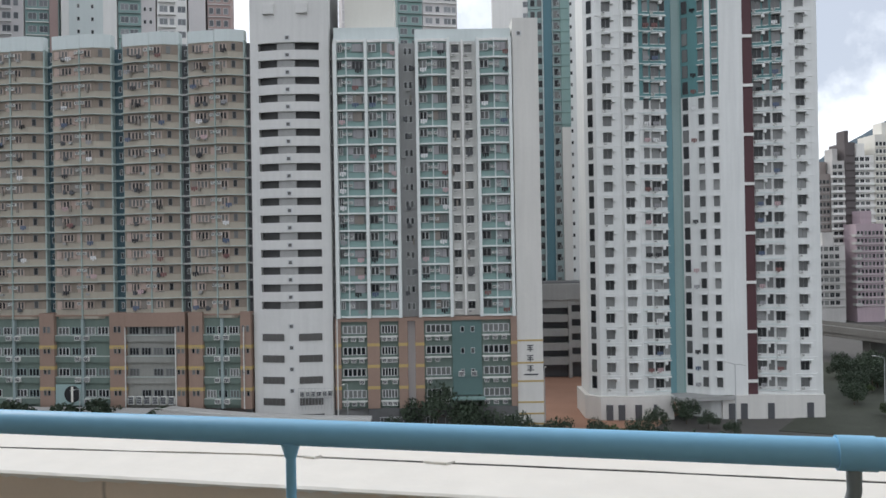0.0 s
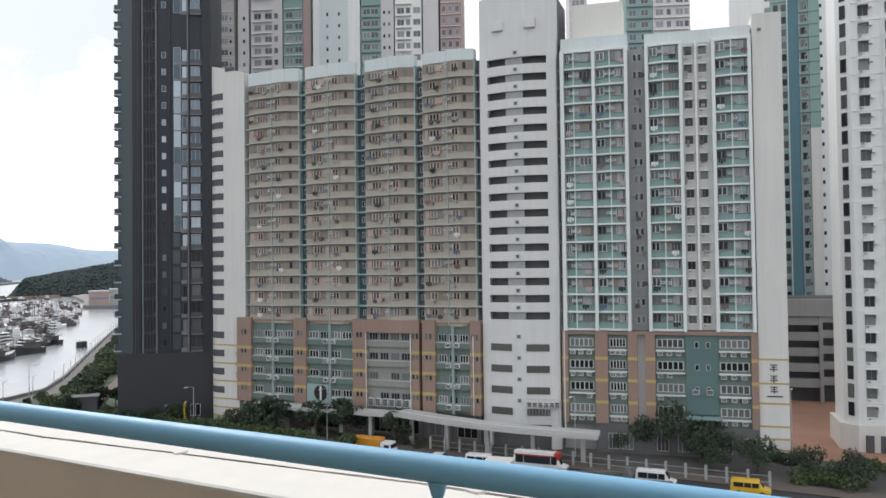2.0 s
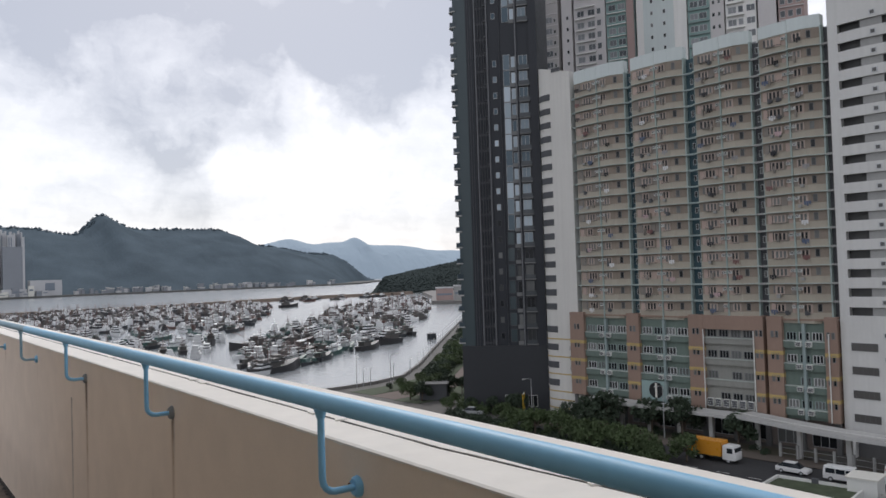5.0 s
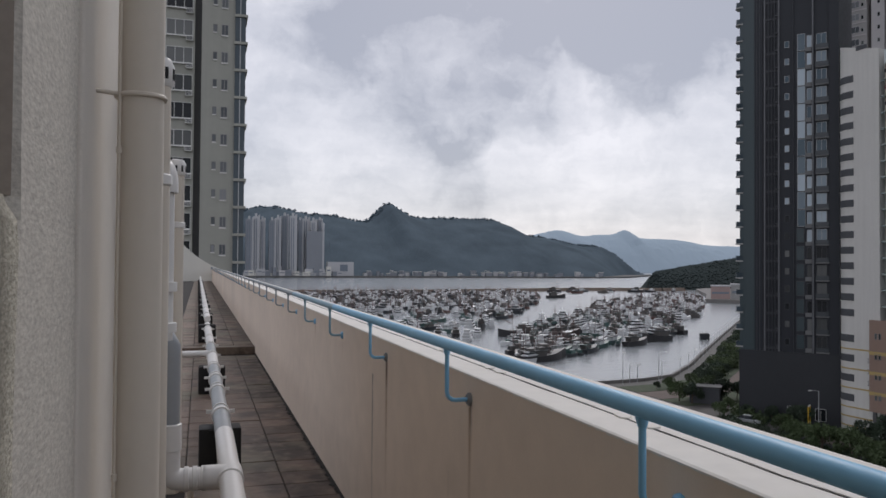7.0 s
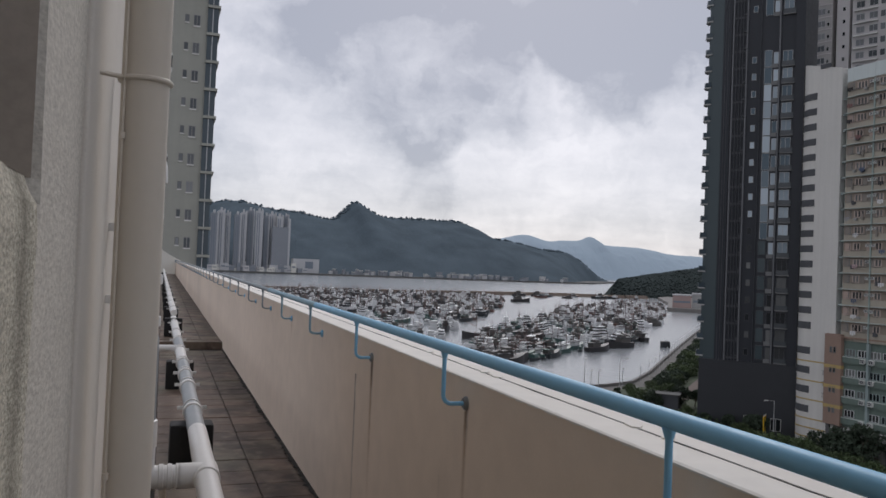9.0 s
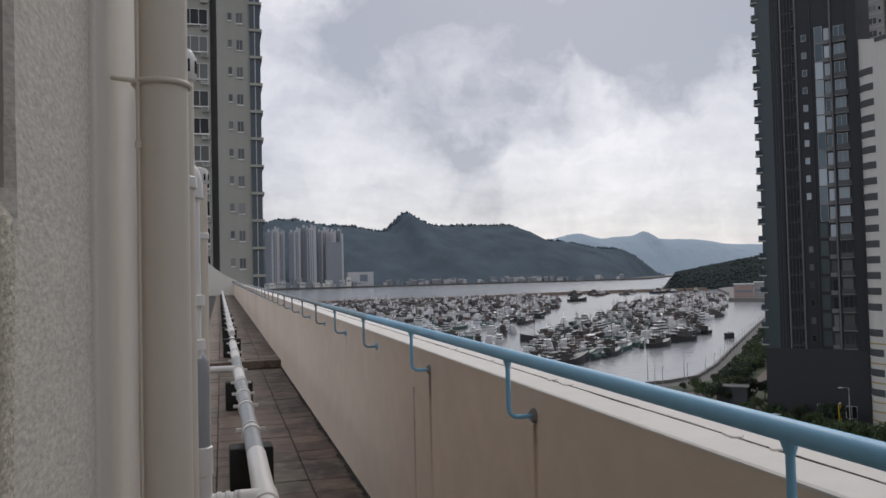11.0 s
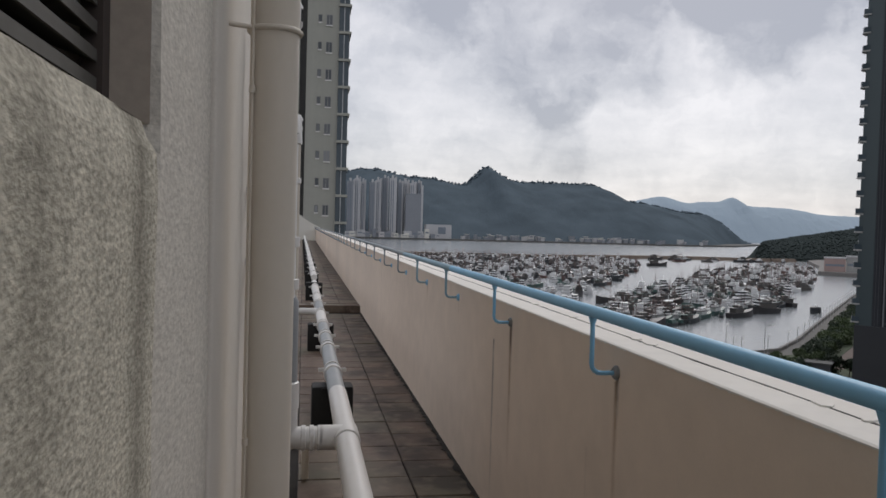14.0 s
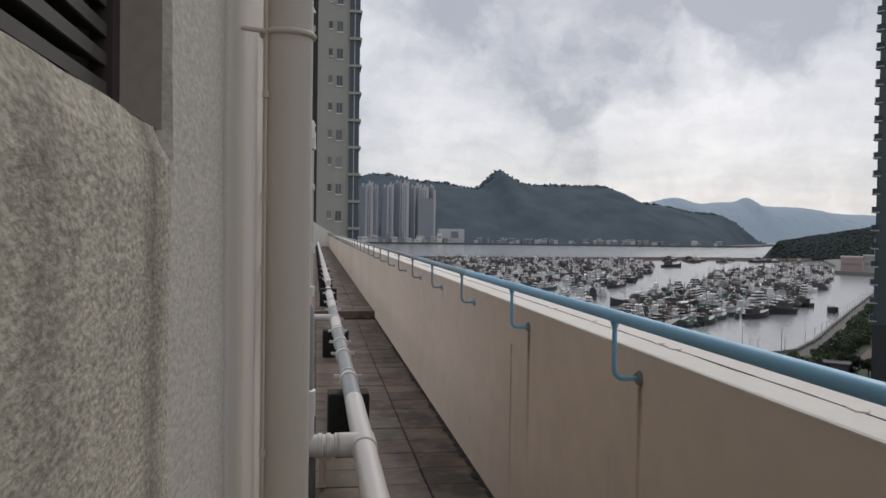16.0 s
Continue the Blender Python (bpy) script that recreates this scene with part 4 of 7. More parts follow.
def block(name, label, x, y, deg, group="residential blocks"):
    """A building whose own x runs along its front, y into it."""
    return thing(name, label, "apartment block", pose(x, y, 0, 0, 0, deg - 90), group)


CLOTH = [mat("laundry_" + n, c, 0.9, 0.1, 3.0) for n, c in (("white", (0.7, 0.7, 0.7)), ("grey", (0.3, 0.3, 0.31)), ("red", (0.20, 0.10, 0.095)), ("blue", (0.10, 0.13, 0.2)), ("pink", (0.5, 0.36, 0.37)), ("dark", (0.03, 0.03, 0.035)), ("black", (0.02, 0.02, 0.022)))]
cloth_meshes = []
for cm in CLOTH:
    g = Geo()
    edge = [(0.0, 0.0), (0.0, -0.55), (0.27, -0.6), (0.29, -0.12), (0.34, -0.12), (0.36, -0.75), (0.62, -0.7), (0.64, -0.1), (0.7, -0.1), (0.72, -0.5), (0.98, -0.56), (1.0, 0.0)]
    k = len(edge)
    g.v = [(x, -0.60, z) for x, z in edge] + [(x, -0.58, z) for x, z in edge]
    g.f = [tuple(range(k)), tuple(range(2 * k - 1, k - 1, -1))] + [(i, k + i, k + (i + 1) % k, (i + 1) % k) for i in range(k)]
    g.m = [0] * (k + 2)
    cloth_meshes.append(g.mesh("laundry", cm))
dice = random.Random(11)

# ---- the beige wing of the estate ----
LW_DEG, FL, LZ = 6.4, 2.7, 19.4
lw = block("apartment_block", "beige sixteen-storey wing with teal ledges over a terracotta and teal podium", 108.7, 102.2, LW_DEG)
part("core_wall", Geo().box(-0.2, 46.2, 1.2, 13.0, 0, 62.6), DARKGREY, lw)
bays = [(0.7, 11.3), (13.1, 22.9), (25.2, 34.4), (36.2, 45.2)]


def bay_line(a, b, out=0.0):
    m = (a + b) / 2
    return [(a - out * 0.4, 1.3), (a - out * 0.4, -0.30 - out * 0.5), (a + 2.6, -0.55 - out), (m - 0.1, -0.50 - out), (m + 0.15, -0.75 - out), (b - 2.3, -0.75 - out), (b + out * 0.4, 0.15 - out * 0.5), (b + out * 0.4, 1.3)]


LWLEDGE = mat("pale_grey_green_ledge", (0.44, 0.48, 0.45), 0.8, 0.15, 0.4)
LWFIN = mat("pale_grey_teal_upright", (0.34, 0.41, 0.39), 0.8, 0.12, 0.4, streak=0.15)
# brown window band, its colour darkened for the shade under each ledge
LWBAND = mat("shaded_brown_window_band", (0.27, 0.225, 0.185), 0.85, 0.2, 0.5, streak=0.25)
LWPINK = mat("pinkish_wall_panel", (0.46, 0.355, 0.305), 0.8, 0.12, 0.5, streak=0.2)
LWDIRT = mat("dingy_grey_panel", (0.25, 0.225, 0.20), 0.85, 0.2, 0.6, streak=0.3)
rack_mesh = Geo().box(0, 1.1, -0.75, -0.72, 0, 0.04).box(0, 1.1, -0.45, -0.42, 0, 0.04).box(0, 0.04, -0.75, 0, 0, 0.04).box(1.06, 1.1, -0.75, 0, 0, 0.04).mesh("drying_rack", DARKGREY)
dark_bits = [Geo().box(0, 0.45, -0.28, 0, 0, 0.7).box(0.45, 0.7, -0.2, 0, 0.1, 0.5).mesh("wall_clutter", DARKGREY), Geo().box(0, 0.3, -0.3, 0, 0, 1.0).mesh("wall_clutter", LWDIRT), Geo().box(0, 0.5, -0.4, 0, 0, 0.42).box(0.1, 0.4, -0.42, -0.4, 0.06, 0.36).mesh("wall_clutter", GREY)]
for k, (a, b) in enumerate(bays):
    part("bay_wall", Geo().prism(bay_line(a, b), 18.9, 62.6), BEIGE, lw)
    part("roof_parapet", Geo().prism(bay_line(a, b, 0.15), 62.6, 64.95 - 0.15 * k), ROOFTEAL, lw, "pale green roof parapet")
    ledge = Geo().prism(bay_line(a, b, 0.65), 0.06, 0.19).mesh("ledge", LWLEDGE)
    mid_x = (a + b) / 2
    part("drain_line", Geo().box(mid_x - 0.11, mid_x + 0.11, -0.92, -0.5, 18.9, 62.4), LWFIN, lw, "pale grey-teal downpipe casing")
    part("corner_fin", Geo().box(a - 0.2, a + 0.02, -0.1, 1.2, 18.9, 62.8), LWFIN, lw)
    part("corner_fin", Geo().box(b - 0.02, b + 0.2, -0.05, 1.2, 18.9, 62.8), LWFIN, lw)
    bands = []
    for k2 in range(4):
        g = Geo().prism(bay_line(a, b, 0.02), 1.12, 2.56)
        for x0, x1, y in ((a + 0.35, mid_x - 3.5, -0.46), (mid_x - 3.4, mid_x - 2.2, -0.60), (mid_x - 2.2, mid_x - 1.0, -0.59), (mid_x - 0.9, mid_x - 0.2, -0.575), (mid_x + 0.2, mid_x + 1.15, -0.785), (mid_x + 1.2, mid_x + 2.15, -0.79)):
            roll = dice.random()
            if roll < 0.62 and x1 > x0:
                g.box(x0, x1, y, y + 0.15, 1.02, 2.3 + 0.26 * dice.random(), 1 if roll < 0.42 else 2)
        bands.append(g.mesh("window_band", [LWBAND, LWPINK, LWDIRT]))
    for f in range(16):
        z = LZ + FL * f
        for x, y in ((mid_x - 3.2, -0.62), (mid_x - 2.0, -0.62), (mid_x + 0.9, -0.79), (a + 1.5, -0.45)):
            roll = dice.random()
            if roll < 0.4:
                put("drying_rack", rack_mesh, lw, x, y, z + 1.0 + 0.3 * roll)
            elif roll < 0.75:
                put("wall_clutter", dice.choice(dark_bits), lw, x + 2 * (roll - 0.5), y, z + 0.5 + 1.2 * (roll - 0.4))
        if f:
            put("ledge", ledge, lw, 0, 0, z - 0.1)
        put("window_band", dice.choice(bands), lw, 0, 0, z)
        slit = window_mesh(0.62, 1.15, 1, DARKFRAME, GLASS)
        trio = window_mesh(1.95, 1.15, 3, PINKBEIGE, GLASS, b=0.20)
        pair_w = window_mesh(1.3, 1.15, 2, PINKBEIGE, GLASS, b=0.20)
        put("window", slit, lw, a + 0.75, -0.40, z + 1.25, -6)
        put("window", trio if dice.random() < 0.7 else pair_w, lw, mid_x - 3.25, -0.63, z + 1.18)
        put("window", pair_w, lw, mid_x + 0.75, -0.80, z + 1.18)
        lean = math.degrees(math.atan2(0.9, 2.3))
        put("window", slit, lw, b - 1.75, -0.58, z + 1.25, lean)
        for x, y in ((mid_x - 0.85, -0.5), (mid_x + 0.3, -0.75)):
            if dice.random() < 0.85:
                put("air_conditioner", ac_mesh(0.6, 0.45, 0.4), lw, x, y, z + 1.75 - 0.1 * dice.random())
        if dice.random() < 0.85:
            put("laundry", dice.choice(cloth_meshes), lw, dice.choice((a + 0.6, mid_x - 3.0, mid_x - 2.2, mid_x + 1.2, mid_x + 1.7)), -0.62, z + 1.15 + 0.35 * dice.random())
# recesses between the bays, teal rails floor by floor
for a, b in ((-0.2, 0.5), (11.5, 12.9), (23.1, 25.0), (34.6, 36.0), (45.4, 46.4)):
    # recess walls take a dark colour that includes the gap's shade
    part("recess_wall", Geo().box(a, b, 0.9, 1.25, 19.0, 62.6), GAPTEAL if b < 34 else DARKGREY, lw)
    rail_mesh = Geo().box(a, b, -0.05, 0.15, 0, 0.30).mesh("recess_ledge", LEDGETEAL if b < 34 else GREY)
    for f in range(16):
        put("recess_ledge", rail_mesh, lw, 0, 0, LZ + FL * f - 0.12)
        if b - a > 1.0:
            put("window", window_mesh(0.5, 1.0, 1), lw, (a + b) / 2 - 0.25, 0.88, LZ + FL * f + 1.0)

# podium of the beige wing: piers, teal bays, ochre bands
piers = [(-1.75, 1.4), (10.7, 13.2), (22.7, 25.3), (33.9, 35.3), (35.9, 38.2), (44.4, 46.1)]
PZ = [5.0, 8.4, 11.75, 15.1, 18.3]
for a, b in piers:
    pier = part("pier", Geo().box(a, b, -1.1, 1.2, 4.6, 19.85), BROWN, lw, "terracotta mosaic pier with ochre bands")
    for z in (14.35, 11.0, 7.65):
        part("ochre_band", Geo().box(a - 0.03, b + 0.03, -1.14, 1.2, z - 0.25, z + 0.3), YELLOW, pier)
    for z in PZ[:4]:
        put("window", window_mesh(0.45, 1.0, 1, DARKFRAME), lw, (a + b) / 2 - 0.55, -1.13, z + 1.6)
        put("window", window_mesh(0.45, 1.0, 1, DARKFRAME), lw, (a + b) / 2 + 0.15, -1.13, z + 1.6)
part("podium_cornice", Geo().box(25.3, 33.9, -1.05, -0.2, 17.6, 19.80), BROWN, lw)
for a, b in ((1.4, 10.7), (13.2, 22.7), (38.2, 44.4)):
    part("podium_cornice", Geo().box(a, b, -0.8, -0.2, 19.3, 19.55), BROWN, lw)
GREYBAY = mat("weathered_grey_mosaic", (0.285, 0.285, 0.262), 0.85, 0.15, 0.4, streak=0.28)
for k, (a, b) in enumerate(((1.4, 10.7), (13.2, 22.7), (25.3, 33.9), (38.2, 44.4))):
    grey_bay = k == 2
    part("podium_wall", Geo().box(a, b, -0.35, 1.2, 4.6, 19.3), GREYBAY if grey_bay else TEAL, lw)
    for i, z in enumerate(PZ[:4]):
        sill = Geo().box(a, b, -0.75, -0.3, 0, 0.95)
        part("spandrel", sill, TEAL if not grey_bay else GREYBAY, lw, at=pose(0, 0, z + 0.1))
        part("sill_line", Geo().box(a, b, -0.82, -0.3, 1.05, 1.17), LWLEDGE, lw, at=pose(0, 0, z))
        n = 4 if b - a > 7 else 3
        for j in range(n):
            x = a + 0.35 + j * (b - a - 0.5) / n
            if dice.random() < 0.92 and not (k == 1 and i == 0 and j < 2):
                put("window", window_mesh(round((b - a - 0.5) / n - 0.35, 2), 1.2, 3, DARKFRAME if grey_bay else dice.choice((LEDGETEAL, FRAME, FRAME)), GLASS, b=0.12), lw, x, -0.38, z + 1.25)
        mid_x = (a + b) / 2
        if not grey_bay:
            for x in ((mid_x - 1.15, mid_x + 0.35) if (k, i) != (1, 0) else (mid_x + 0.35,)):
                put("air_conditioner", ac_mesh(0.85, 0.7, 0.45), lw, x, -0.78, z + 0.35)
        elif i == 0:
            for j in range(6):
                put("air_conditioner", ac_mesh(1.0, 1.25, 0.6), lw, a + 0.5 + 1.35 * j, -0.8, z + 0.25)
    if not grey_bay:
        part("middle_pier", Geo().box((a + b) / 2 - 0.22, (a + b) / 2 + 0.22, -0.95, -0.3, 4.6, 18.8), LEDGETEAL, lw)
disc_wall = part("disc_panel", Geo().box(13.3, 17.7, -0.98, -0.3, 5.0, 8.35), FADETEAL, lw, "plain pale teal panel round the disc")
part("round_window", Geo().tube([(16.2, -1.10, 6.8), (16.2, -0.97, 6.8)], 1.35, 28, 0).box(16.05, 16.4, -1.16, -1.08, 5.55, 8.05, 1), [BLACK, OFFWHITE], disc_wall, "round dark window with a pale centre post")
for x in (25.4, 33.8, 45.0):
    part("drainpipe", Geo().tube([(x, -1.25, 4.6), (x, -1.25, 17.5)], 0.09, 8), ACWHITE, lw)
# open ground storey
part("shop_front", Geo().box(-1.6, 46.0, 0.9, 1.3, 0, 4.6), mat("dusty_brown_shop_front", (0.21, 0.175, 0.16), 0.85, 0.2, 0.4), lw)
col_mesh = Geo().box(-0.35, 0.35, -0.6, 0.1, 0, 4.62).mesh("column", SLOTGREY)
for j in range(10):
    put("column", col_mesh, lw, -1.2 + 5.2 * j, 0, 0)
for j in range(9):
    put("shop_window", window_mesh(3.6, 2.6, 3, FRAME, GLASS), lw, -0.3 + 5.2 * j, 0.86, 0.5)

# curved gable end at the beige wing's far corner
gab = block("stair_tower", "off-white curved stair end with slotted openings and ochre bands", 108.7, 102.2, LW_DEG)
GR, GA = 3.18, 0.957


def gable_pt(a, r=GR):
    return (-6.3 - r * math.sin(a), -0.35 + GR - r * math.cos(a))


curve = [(-0.35, 12.0), (-0.35, -0.35)] + [gable_pt(GA * i / 8) for i in range(9)] + [(-8.9, 12.0)]
curve = curve[::-1]
n_c = len(curve)
gg = Geo().prism(curve, 0, 66.2)
for i in range(n_c):
    x, y, z = gg.v[n_c + i]
    gg.v[n_c + i] = (x, y, 65.4 + max(0.0, -x - 0.4) * 0.27)
part("wall", gg, GABLE, gab)
slot_pts = [(-5.2, -0.40)] + [gable_pt(0.06 + 0.86 * i / 6, GR + 0.05) for i in range(7)]
slot_in = [(-5.2, -0.15)] + [gable_pt(0.06 + 0.86 * i / 6, GR - 0.2) for i in range(7)]
# slots are dark plates on the curve, coloured for the shade inside
slot_mesh = Geo().prism((slot_pts + slot_in[::-1])[::-1], 0, 1.25).mesh("slot_opening", DARKGREY)
slot_lip = Geo().prism(([(x * 1.004 - 0.0, y - 0.03) for x, y in slot_pts] + slot_in[::-1])[::-1], -0.12, 0.0).mesh("slot_sill", OFFWHITE)
for f in range(20):
    z = 5.6 + 3.4 * f if f < 4 else 20.2 + FL * (f - 4)
    s = put("slot_opening", slot_mesh, gab, 0, 0, z)
    part("slot_sill", slot_lip, None, s)
for z in (14.6, 11.2, 7.9, 4.6, 3.0, 1.4):
    part("ochre_band", Geo().prism([(x * 1.003 - 0.02 if x < -1 else x, y - 0.04) for x, y in curve], z - 0.12, z + 0.12), YELLOW, gab)
part("roof_box", Geo().box(-4.6, -2.6, -0.5, -0.3, 66.0, 66.7), DARKGREY, gab)
for z in (12.4, 10.6, 8.6):
    for j, (dx, dz, w, h) in enumerate(((0, 0.75, 1.0, 0.12), (0.1, 0.45, 0.8, 0.1), (0, 0.15, 1.0, 0.12), (0.42, -0.1, 0.14, 0.9))):
        part("sign_stroke", Geo().box(-2.6 + dx, -2.6 + dx + w, -0.42, -0.34, z + dz, z + dz + h), DARKGREY, gab)

TOWERWHITE = mat("weathered_white_tower_paint", (0.64, 0.635, 0.615), 0.8, 0.06, 0.3, streak=0.18)
SHUTGLASS = pane_mat("greyed_window_pane", (0.085, 0.08, 0.075), (0.12, 0.115, 0.11), 0.3, 0.1)
# ---- the white curved tower between the wings ----
tw = block("lift_tower", "white convex lift tower with rows of dark slot openings", 113.4, 57.0, 10)


def arc_y(x, r=17.0):
    return -math.sqrt(max(0.0, r * r - (x - 7.2) ** 2)) + math.sqrt(r * r - 6.3**2)


def arc_band(x0, x1, thick, inset=0.0, n=14):
    xs = [x0 + (x1 - x0) * i / n for i in range(n + 1)]
    return [(x, arc_y(x) + inset) for x in xs] + [(x, arc_y(x) + inset + thick) for x in xs[::-1]]


part("side_wall", Geo().prism(arc_band(0.95, 2.4, 1.5, 0.0, 3), 0, 72), TOWERWHITE, tw)
part("side_wall", Geo().prism(arc_band(12.05, 13.5, 1.5, 0.0, 3), 0, 72), TOWERWHITE, tw)
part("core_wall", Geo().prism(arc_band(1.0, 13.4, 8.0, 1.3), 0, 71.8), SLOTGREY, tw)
part("crown_wall", Geo().prism(arc_band(2.4, 12.05, 0.5), 61.88, 72), TOWERWHITE, tw)
part("base_wall", Geo().prism(arc_band(2.4, 12.05, 0.5), 3.8, 20.18), TOWERWHITE, tw)
band = Geo().prism(arc_band(2.4, 12.05, 0.3), 0, 1.5).mesh("spandrel_band", TOWERWHITE)
post = Geo().prism(arc_band(5.5, 8.3, 0.3, 0.28, 3), 0, 1.22).mesh("slot_post", GREY)
vent_sq = Geo().box(-0.42, 0.42, -0.06, 0.1, 0, 0.75, 0).box(-0.26, 0.26, -0.08, -0.05, 0.12, 0.62, 1).mesh("vent", [FRAME, SLOTGREY])
for f in range(16):
    z = 20.0 + FL * f
    if f < 15:
        put("spandrel_band", band, tw, 0, 0, z + 1.38)
    put("slot_post", post, tw, 0, 0, z + 0.17)
    put("vent", vent_sq, tw, 7.2, arc_y(7.2), z + 1.7)
for x in (8.5, 9.35, 10.2, 11.05, 11.9, 12.7):
    put("air_conditioner", ac_mesh(0.72, 0.85, 0.45), tw, x, arc_y(x + 0.3) - 0.25, 6.55)
cage = Geo().box(8.3, 13.4, -0.62, -0.58, 6.4, 6.46).box(8.3, 13.4, -0.62, -0.58, 7.9, 7.96)
for j in range(11):
    cage.box(8.3 + 0.505 * j, 8.35 + 0.505 * j, -0.62, -0.58, 4.6, 7.96)
part("unit_cage", cage, STEEL, tw, "grey steel cage round the outdoor units", at=pose(0, arc_y(10.8) - 0.25, 0))
for i in range(4):
    z = 5.2 + 3.35 * i
    for x0 in (2.5, 8.4):
        lean = math.degrees(math.atan2(arc_y(x0 + 3.6) - arc_y(x0), 3.6))
        put("window", window_mesh(3.6, 1.1, 5, SLOTGREY, SHUTGLASS), tw, x0, arc_y(x0) - 0.14, z, lean)
    put("vent", vent_sq, tw, 7.2, arc_y(7.2), z + 1.9)
for x in (4.3, 9.6):
    part("roof_hatch", rounded(Geo().box(x - 0.9, x + 0.9, arc_y(x) - 0.5, arc_y(x) + 0.1, 66.3, 67.9), 0.08), TOWERWHITE, tw)
part("undercroft_wall", Geo().prism(arc_band(1.2, 13.2, 0.4, 2.2), 0, 3.9), DARKGREY, tw)

# ---- the teal-gridded wing ----
RW_DEG, RZ0 = 13.5, 18.75
rw = block("apartment_block", "teal wing gridded by white frames over a terracotta podium", 116.2, 43.1, RW_DEG)
# core grey is toned for the shade in the front's recesses
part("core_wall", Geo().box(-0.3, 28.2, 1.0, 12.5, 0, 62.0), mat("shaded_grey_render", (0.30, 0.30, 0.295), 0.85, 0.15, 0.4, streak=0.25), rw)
part("roof_wall", Geo().box(0.0, 10.2, 0.3, 6.0, 62.0, 64.4), ROOFTEAL, rw)
part("roof_wall", Geo().box(12.8, 28.0, 0.3, 6.0, 62.0, 64.0), ROOFTEAL, rw)
part("roof_house", Geo().box(1.5, 9.5, 3.0, 9.0, 64.0, 70.5), OFFWHITE, rw)
MINT = mat("minty_white_paint", (0.70, 0.73, 0.71), 0.8, 0.05, 0.3, streak=0.1)
RWBAND = mat("grey_teal_window_band", (0.17, 0.235, 0.225), 0.8, 0.2, 0.5, streak=0.25)
RWLILAC = mat("pale_grey_lilac_panel", (0.34, 0.335, 0.345), 0.8, 0.15, 0.6, streak=0.2)
cells = [(0.3, 5.1, 0.36), (5.1, 10.0, 0.5), (13.1, 18.05, 0.48), (22.7, 27.75, 0.5)]
for a, b, kink in cells:
    xk = a + (b - a) * kink
    outline = [(a, 1.2), (a, 0.15), (xk, -0.35), (b, -0.1), (b, 1.2)]
    part("panel_wall", Geo().prism(outline, RZ0, 62.0), PALETEAL, rw)
    beam = Geo().prism([(a, 1.1), (a, -0.6), (xk, -1.05), (b, -0.8), (b, 1.1)], -0.13, 0.13).mesh("white_beam", MINT)
    mull = Geo().box(xk - 0.08, xk + 0.08, -0.75, 0.2, RZ0, 62.0)
    part("mullion", mull, ROOFTEAL, rw)
    for x in (a, b) if a != 5.1 else (b,):
        part("white_post", Geo().box(x - 0.24, x + 0.24, -1.12, 1.0, RZ0 - 0.2, 62.3), MINT, rw)
    part("white_beam", Geo().prism([(a, 1.1), (a, -0.15), (xk, -0.65), (b, -0.4), (b, 1.1)], 61.9, 62.3), WHITE, rw)
    bands = []
    for k2 in range(4):
        g = Geo().prism([(a, 1.19), (a, 0.13), (xk, -0.37), (b, -0.12), (b, 1.19)], 1.05, 2.5)
        for x0, x1, y in ((a + 0.25, xk - 0.7, 0.1), (xk + 0.1, xk + 0.9, -0.4), (xk + 0.9, b - 0.7, -0.34), (b - 0.7, b - 0.2, -0.22)):
            roll = dice.random()
            if roll < 0.7 and x1 > x0:
                g.box(x0, x1, y - 0.02, y + 0.3, 0.95 + 0.3 * dice.random(), 2.35 + 0.2 * dice.random(), 1 if roll < 0.3 else 2 if roll < 0.55 else 3)
        bands.append(g.mesh("window_band", [RWBAND, RWLILAC, LWDIRT, FADETEAL]))
    l1 = math.degrees(math.atan2(-0.5, xk - a))
    l2 = math.degrees(math.atan2(0.25, b - xk))
    for f in range(16):
        z = RZ0 + FL * f
        put("white_beam", beam, rw, 0, 0, z)
        put("window_band", dice.choice(bands), rw, 0, 0, z)
        wl, wr = xk - a - 0.75, b - xk - 0.75
        put("window", window_mesh(round(wl * 0.8, 2), 1.25, 2, dice.choice((DARKFRAME, FRAME)), GLASS, b=0.12), rw, a + 0.3, -0.02, z + 1.15, l1)
        put("window", window_mesh(round(wr * 0.8, 2), 1.25, 3, dice.choice((DARKFRAME, FRAME)), GLASS, b=0.12), rw, xk + wr * 0.22 + 0.3, -0.36, z + 1.15, l2)
        for x in (xk - 0.72, xk + 0.16):
            if dice.random() < 0.8:
                put("air_conditioner", ac_mesh(0.58, 0.42, 0.34), rw, x, -0.33, z + 1.5)
        if dice.random() < 0.75:
            put("laundry", dice.choice(cloth_meshes), rw, dice.choice((a + 0.5, xk + 0.9, xk + 1.4)), -0.3, z + 1.1)
# narrow white strip between the gridded columns
part("strip_wall", Geo().box(18.2, 22.55, 0.35, 1.2, RZ0, 62.2), mat("dingy_cream_strip", (0.54, 0.54, 0.515), 0.8, 0.12, 0.4, streak=0.3), rw)
for f in range(16):
    z = RZ0 + FL * f
    for x in (18.5, 20.55):
        put("window", window_mesh(1.15, 1.25, 2, DARKFRAME, GLASS, 0.12, 0.6), rw, x + 0.1, 0.33, z + 0.95)
        if dice.random() < 0.45:
            put("wall_clutter", dice.choice(dark_bits), rw, x + 0.9 * dice.random(), 0.33, z + 0.4 + 0.8 * dice.random())
        put("air_conditioner", ac_mesh(0.55, 0.4, 0.3), rw, x + 0.1, 0.33, z + 0.35) if dice.random() < 0.5 else None
    put("window", window_mesh(0.55, 1.1, 1), rw, 11.0, 0.98, z + 0.9)
